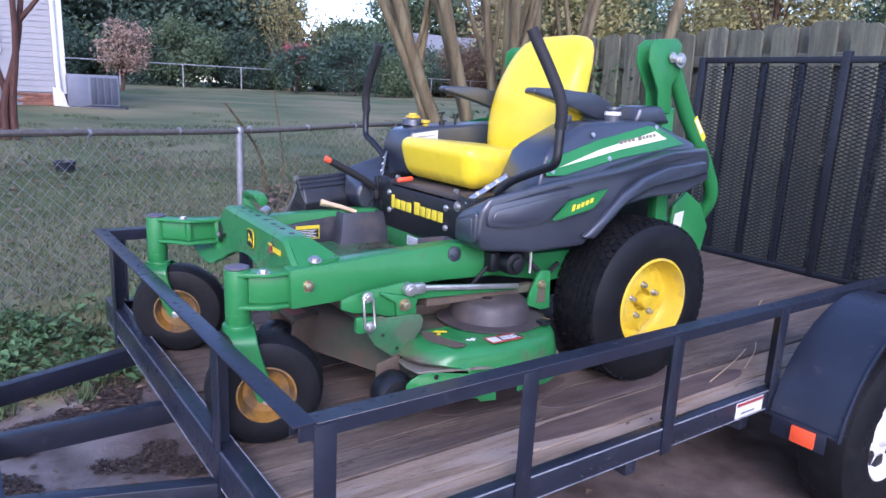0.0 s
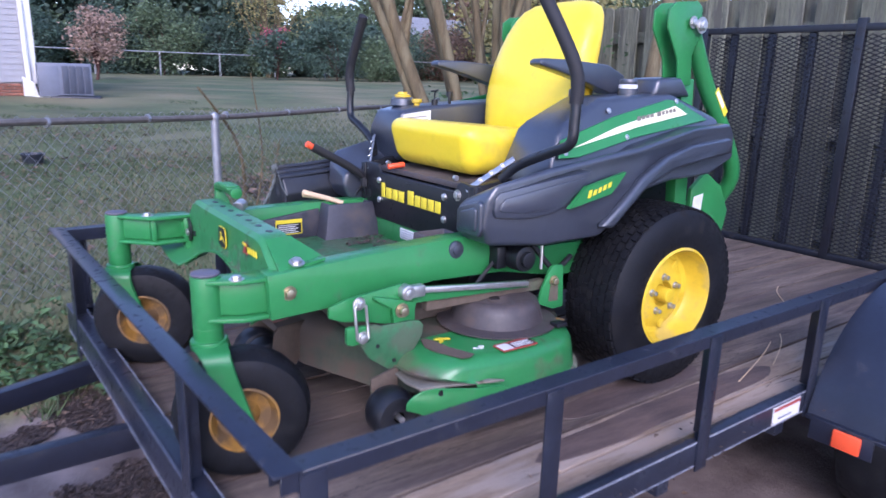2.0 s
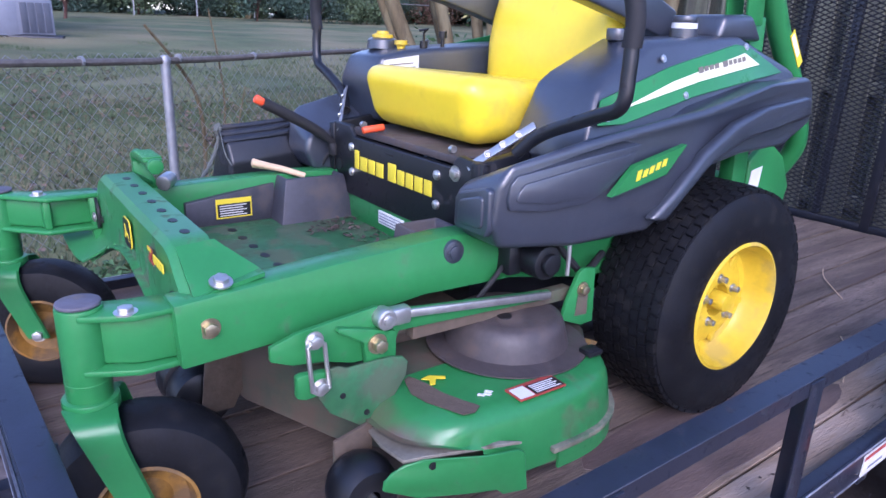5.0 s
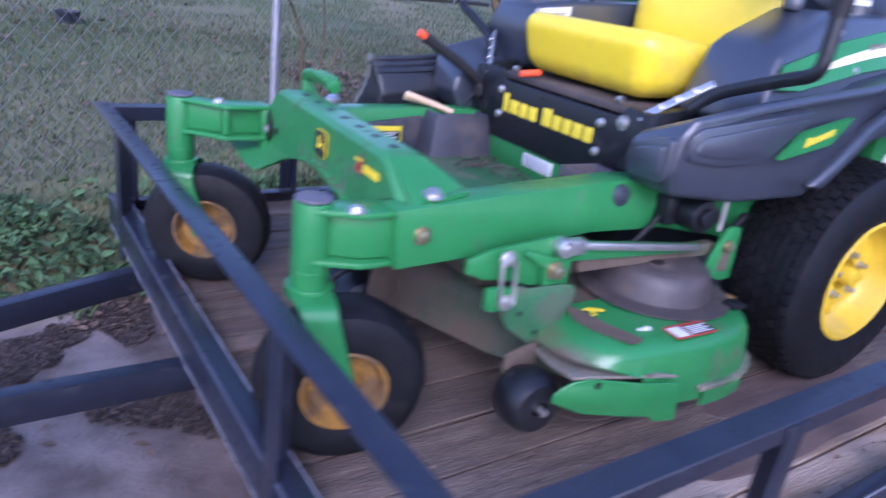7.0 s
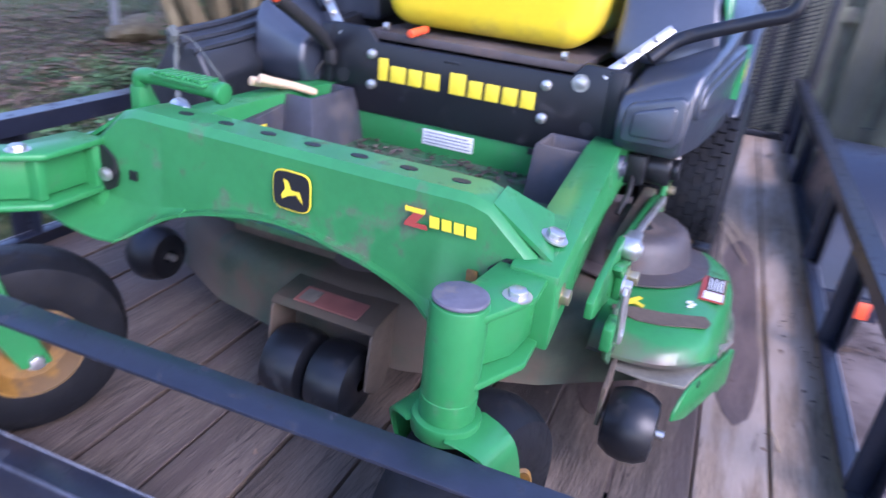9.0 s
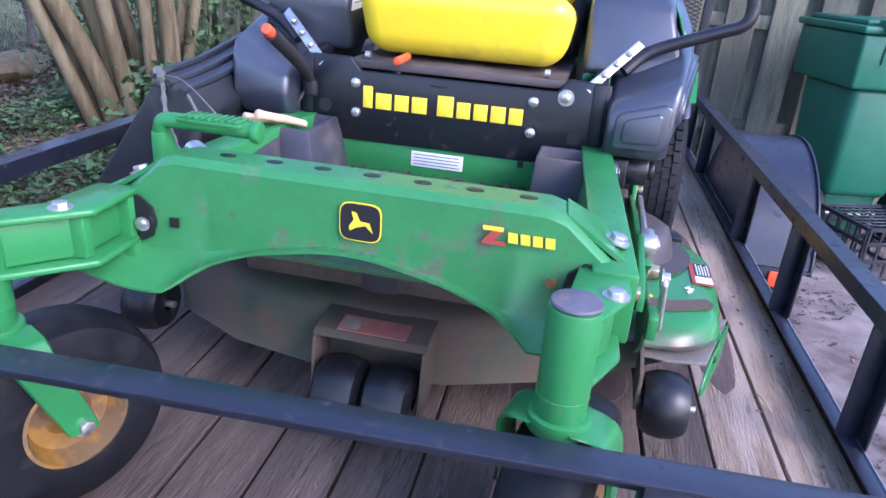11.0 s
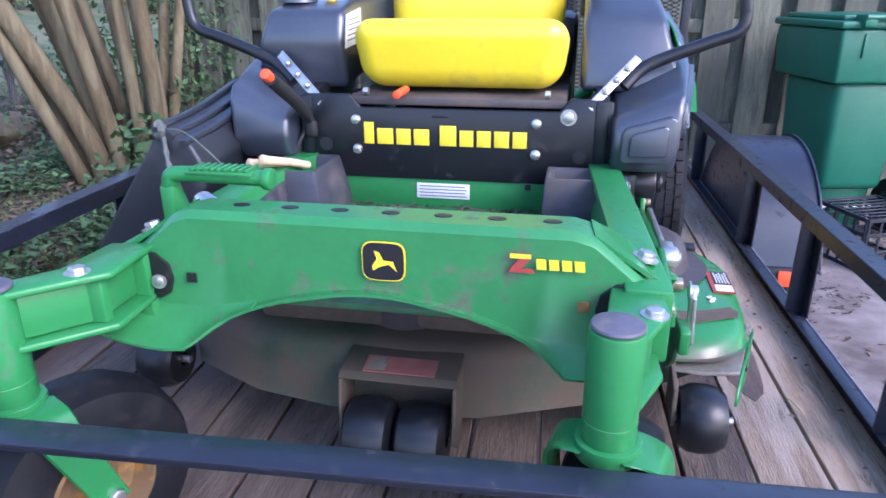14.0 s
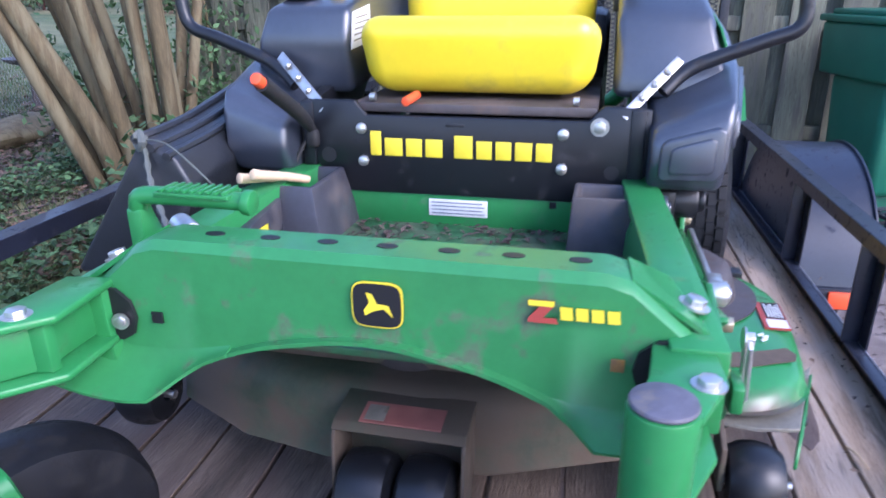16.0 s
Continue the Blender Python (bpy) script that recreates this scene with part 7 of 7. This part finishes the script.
litter("ivy", IVY, "low green ivy along the edge of the lawn", 16, 10000, (-4.5, 0.6, 1.22, 2.0), 0.024, lambda x, y: (y > 1.36 or x > -1.3) and noise.noise(Vector((x * 2, y * 3, 1))) > -0.25, 0.11, 0.9, "ivy")
litter("clippings", MULCH, "dried grass clippings on the mower's foot floor", 17, 700, (-1.0, -0.64, -0.27, 0.25), 0.008, lambda x, y: (x + 0.62) * -2.2 < abs(noise.noise(Vector((x * 9, y * 9, 0)))) + 0.15, 0.004, 0.5, "clippings", 0.927)
# straws, a twig and a scrap lying on the planks
for a, b, c in (((0.25, -0.72, 0.0), (0.52, -0.637, 0.008), (0.71, -0.558, 0.0)), ((0.50, -0.696, 0.0), (0.687, -0.614, 0.01), (0.827, -0.528, 0.0)), ((1.2, -0.35, 0.0), (1.35, -0.2, 0.01), (1.5, -0.12, 0.0)), ((-0.742, -0.83, 0.0), (-0.705, -0.818, 0.006), (-0.67, -0.808, 0.0))):
    z0 = BED_Z + 0.006
    solid("straw", tube([(a[0], a[1], z0 + a[2]), (b[0], b[1], z0 + b[2]), (c[0], c[1], z0 + c[2])], 0.0022, 6, 4), PALE_WOOD, "pale dry grass straw lying on the planks", "straw", "straws on the bed")
solid("paper_scrap", box(-1.37, 0.09, BED_Z + 0.004, -1.335, 0.115, BED_Z + 0.010, 0.002, None, 1), WHITE, "small white paper scrap on the planks", "scrap")
solid("bark_chip", prism([(0.95, 0.02), (1.02, 0.05), (1.08, 0.03), (1.0, -0.01)], "z", BED_Z + 0.003, BED_Z + 0.018, 0.004), DARK_BARK, "dark bark chip lying on the planks", "chip")
# stickers on the trailer
for u0, u1, z0, z1, mt, nm in ((1.6, 1.76, 0.48, 0.537, WHITE, "white maker's label with faded print"),):
    st = tpart("sticker", box(u0, -0.0035, z0, u1, -0.0005, z1), mt, nm)
    tpart("sticker_band", box(u0 + 0.002, -0.0042, z1 - 0.014, u1 - 0.002, -0.0034, z1 - 0.003), RED_INK, "", st)
    tpart("text_bar", box(u0 + 0.03, -0.0042, z0 + 0.012, u1 - 0.05, -0.0034, z0 + 0.018), AC_GREY, "", st)
tpart("bed_sticker", box(0.05, -0.0015, 0.495, 0.09, 0.0005, 0.55), WHITE, "torn white sticker")
a, b = Vector((0.05, 0.5, 0.42)), Vector((-1.5, VM - 0.029, 0.42))
d = (b - a).normalized()
nrm = Vector((d.y, -d.x, 0))
nrm = nrm if nrm.y < 0 else -nrm
def tongue_sticker(s0, s1, z0, z1, mt, off, label=""):
    p, q = a + d * s0 + nrm * off, a + d * s1 + nrm * off
    tpart("sticker", beam((p.x, p.y, (z0 + z1) / 2), (q.x, q.y, (z0 + z1) / 2), 0.001, z1 - z0, 0.0), mt, label)
tongue_sticker(0.42, 0.55, 0.40, 0.45, BLACK_INK, 0.0032, "black sticker with white bars")
tongue_sticker(0.435, 0.535, 0.432, 0.442, WHITE, 0.0042)
tongue_sticker(0.58, 0.66, 0.40, 0.45, RED_INK, 0.0032, "red and yellow sticker")
tongue_sticker(0.66, 0.80, 0.40, 0.45, YELLOW_INK, 0.0032)
# leaf-strewn soil and low plants round the foot of the crape myrtle
litter("leaf_litter", LEAF_BROWN, "thick brown leaf litter under the crape myrtle", 21, 5500, (0.2, 4.6, 1.5, 5.2), 0.03, lambda x, y: noise.noise(Vector((x * 1.3, y * 1.3, 9))) > -0.3, 0.03)
litter("mulch", MULCH, "dark crumbly soil under the crape myrtle", 22, 14000, (0.2, 4.6, 1.4, 4.8), 0.022, lambda x, y: noise.noise(Vector((x * 1.1, y * 1.1, 4))) > -0.2, 0.015)
litter("ground_cover", IVY, "low green ground cover beside the trailer", 23, 16000, (-0.2, 3.2, 1.3, 3.2), 0.021, lambda x, y: noise.noise(Vector((x * 2.2, y * 2.2, 6))) > -0.05, 0.14, 0.9, "plants")
rock = bmesh.new()
bmesh.ops.create_icosphere(rock, subdivisions=3, radius=0.28)
for v in rock.verts:
    v.co *= 1 + 0.25 * noise.noise(v.co * 4)
    v.co.z *= 0.7
rock.transform(Matrix.Translation((2.35, 4.1, 0.44)) @ pose(0, 0, 0, 0, 0, 25) @ Matrix.Diagonal((2.2, 0.7, 0.6, 1)))
solid("boulder", rock, BARK, "long reddish brown rock half sunk in the leaf litter", "boulder")

litter("crumbs", MULCH, "dark crumbs and bits of leaf along the edge of the planks", 31, 420, (-1.3, 2.3, -1.0, -0.72), 0.006, lambda x, y: y < -0.86 + 0.12 * noise.noise(Vector((x * 5, y * 5, 3))), 0.004, 0.5, "crumbs", BED_Z + 0.002)
litter("crumbs", LEAF_BROWN, "bits of dry leaf strewn over the planks", 32, 160, (-1.35, 2.2, -0.95, 0.9), 0.009, lambda x, y: True, 0.003, 0.5, "crumbs", BED_Z + 0.008)
scatter_blades("grass", GRASS, "short ragged green lawn grass", 41, 60000, (-8, 7, 6.2, 14), 0.05, lambda x, y: noise.noise(Vector((x * 0.8, y * 0.8, 5))) > (y - 11) * 0.12)
litter("leaf_litter", LEAF_BROWN, "brown fallen leaves under the bare reddish tree", 42, 2600, (-6, 1.5, 5.2, 9.8), 0.03, lambda x, y: noise.noise(Vector((x * 0.7, y * 0.7, 8))) > -0.1, 0.03)

# ---- wooden fence ----
FX = 2.95
fence = thing("wooden_fence", (FX, -1.0, 0.1), "tall weathered grey shadowbox wooden fence", "fence")
rng = random.Random(3)
y = 3.0
k = 0
while y > -6.0:
    w = rng.uniform(0.185, 0.205)
    fx = FX if k % 2 == 0 else FX + 0.075
    top = 2.14 + rng.uniform(-0.02, 0.025) - 0.012 * (3 - y) * 0.3
    lean = rng.uniform(-0.006, 0.006)
    c = 0.03
    pts = [(y, 0.02), (y, top - c), (y - c, top), (y - w + c, top), (y - w, top - c), (y - w, 0.02)]
    bm = prism(pts, "x", fx, fx + 0.02, 0.003, 1, lambda u, v, ww, s=lean: (u + s * v, v, ww))
    part("board", bm, FENCE_WOOD, fence)
    y -= w - 0.05
    k += 1
for z in (0.45, 1.15, 1.85):
    part("rail", box(FX + 0.024, -6.0, z, FX + 0.072, 3.0, z + 0.09, 0.004), FENCE_WOOD, fence)

# ---- planks of the bed ----
bed = thing("trailer_bed", TM @ Vector((BED_L / 2, BED_W / 2, BED_Z - 0.04)), "weathered reddish brown plank bed with cracks and dust", "trailer bed")
rng = random.Random(7)


def stain(u0, u1, v0, v1, z, seed):
    """A damp patch with a ragged outline, lying within one plank."""
    n = 30
    bm = bmesh.new()
    strip = []
    for k in range(n + 1):
        u, q = u0 + (u1 - u0) * k / n, abs(2 * k / n - 1)
        mid, half = (v0 + v1) / 2, (v1 - v0) / 2 * (1 - q ** 5) ** 0.6
        lo, hi = (half * (0.86 + 0.14 * noise.noise(Vector((u * 7, seed * 3.1 + w, 0.5)))) for w in (0, 9))
        strip.append([bm.verts.new((u, v, h)) for v, h in ((mid - lo - 0.002, z - 0.001), (mid - lo, z + 0.0012), (mid + hi, z + 0.0012), (mid + hi + 0.002, z - 0.001))])
    for a, b in zip(strip, strip[1:]):
        for k in range(3):
            bm.faces.new((a[k], b[k], b[k + 1], a[k + 1]))
    bmesh.ops.recalc_face_normals(bm, faces=bm.faces)
    bm.transform(TM)
    return bm


pw = (BED_W - 0.02) / 14
for i in range(14):
    v0 = 0.01 + i * pw
    z = BED_Z + rng.uniform(-0.004, 0.003)
    bm = box(0.056, v0 + 0.004, BED_Z - 0.038, BED_L - 0.01, v0 + pw - 0.004, z, 0.002, None, 1)
    m = TM @ Matrix.Translation((0, 0, 0))
    bm.transform(m)
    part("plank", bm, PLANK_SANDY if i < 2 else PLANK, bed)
    if i in (1, 2, 3):
        u0, u1 = ((0.82, 2.0), (1.05, 1.75), (0.7, 1.3))[i - 1]
        part("stain", stain(u0, u1, v0 + 0.008, v0 + pw - 0.008, z, i), STAIN, bed, "dark damp stain on a plank")
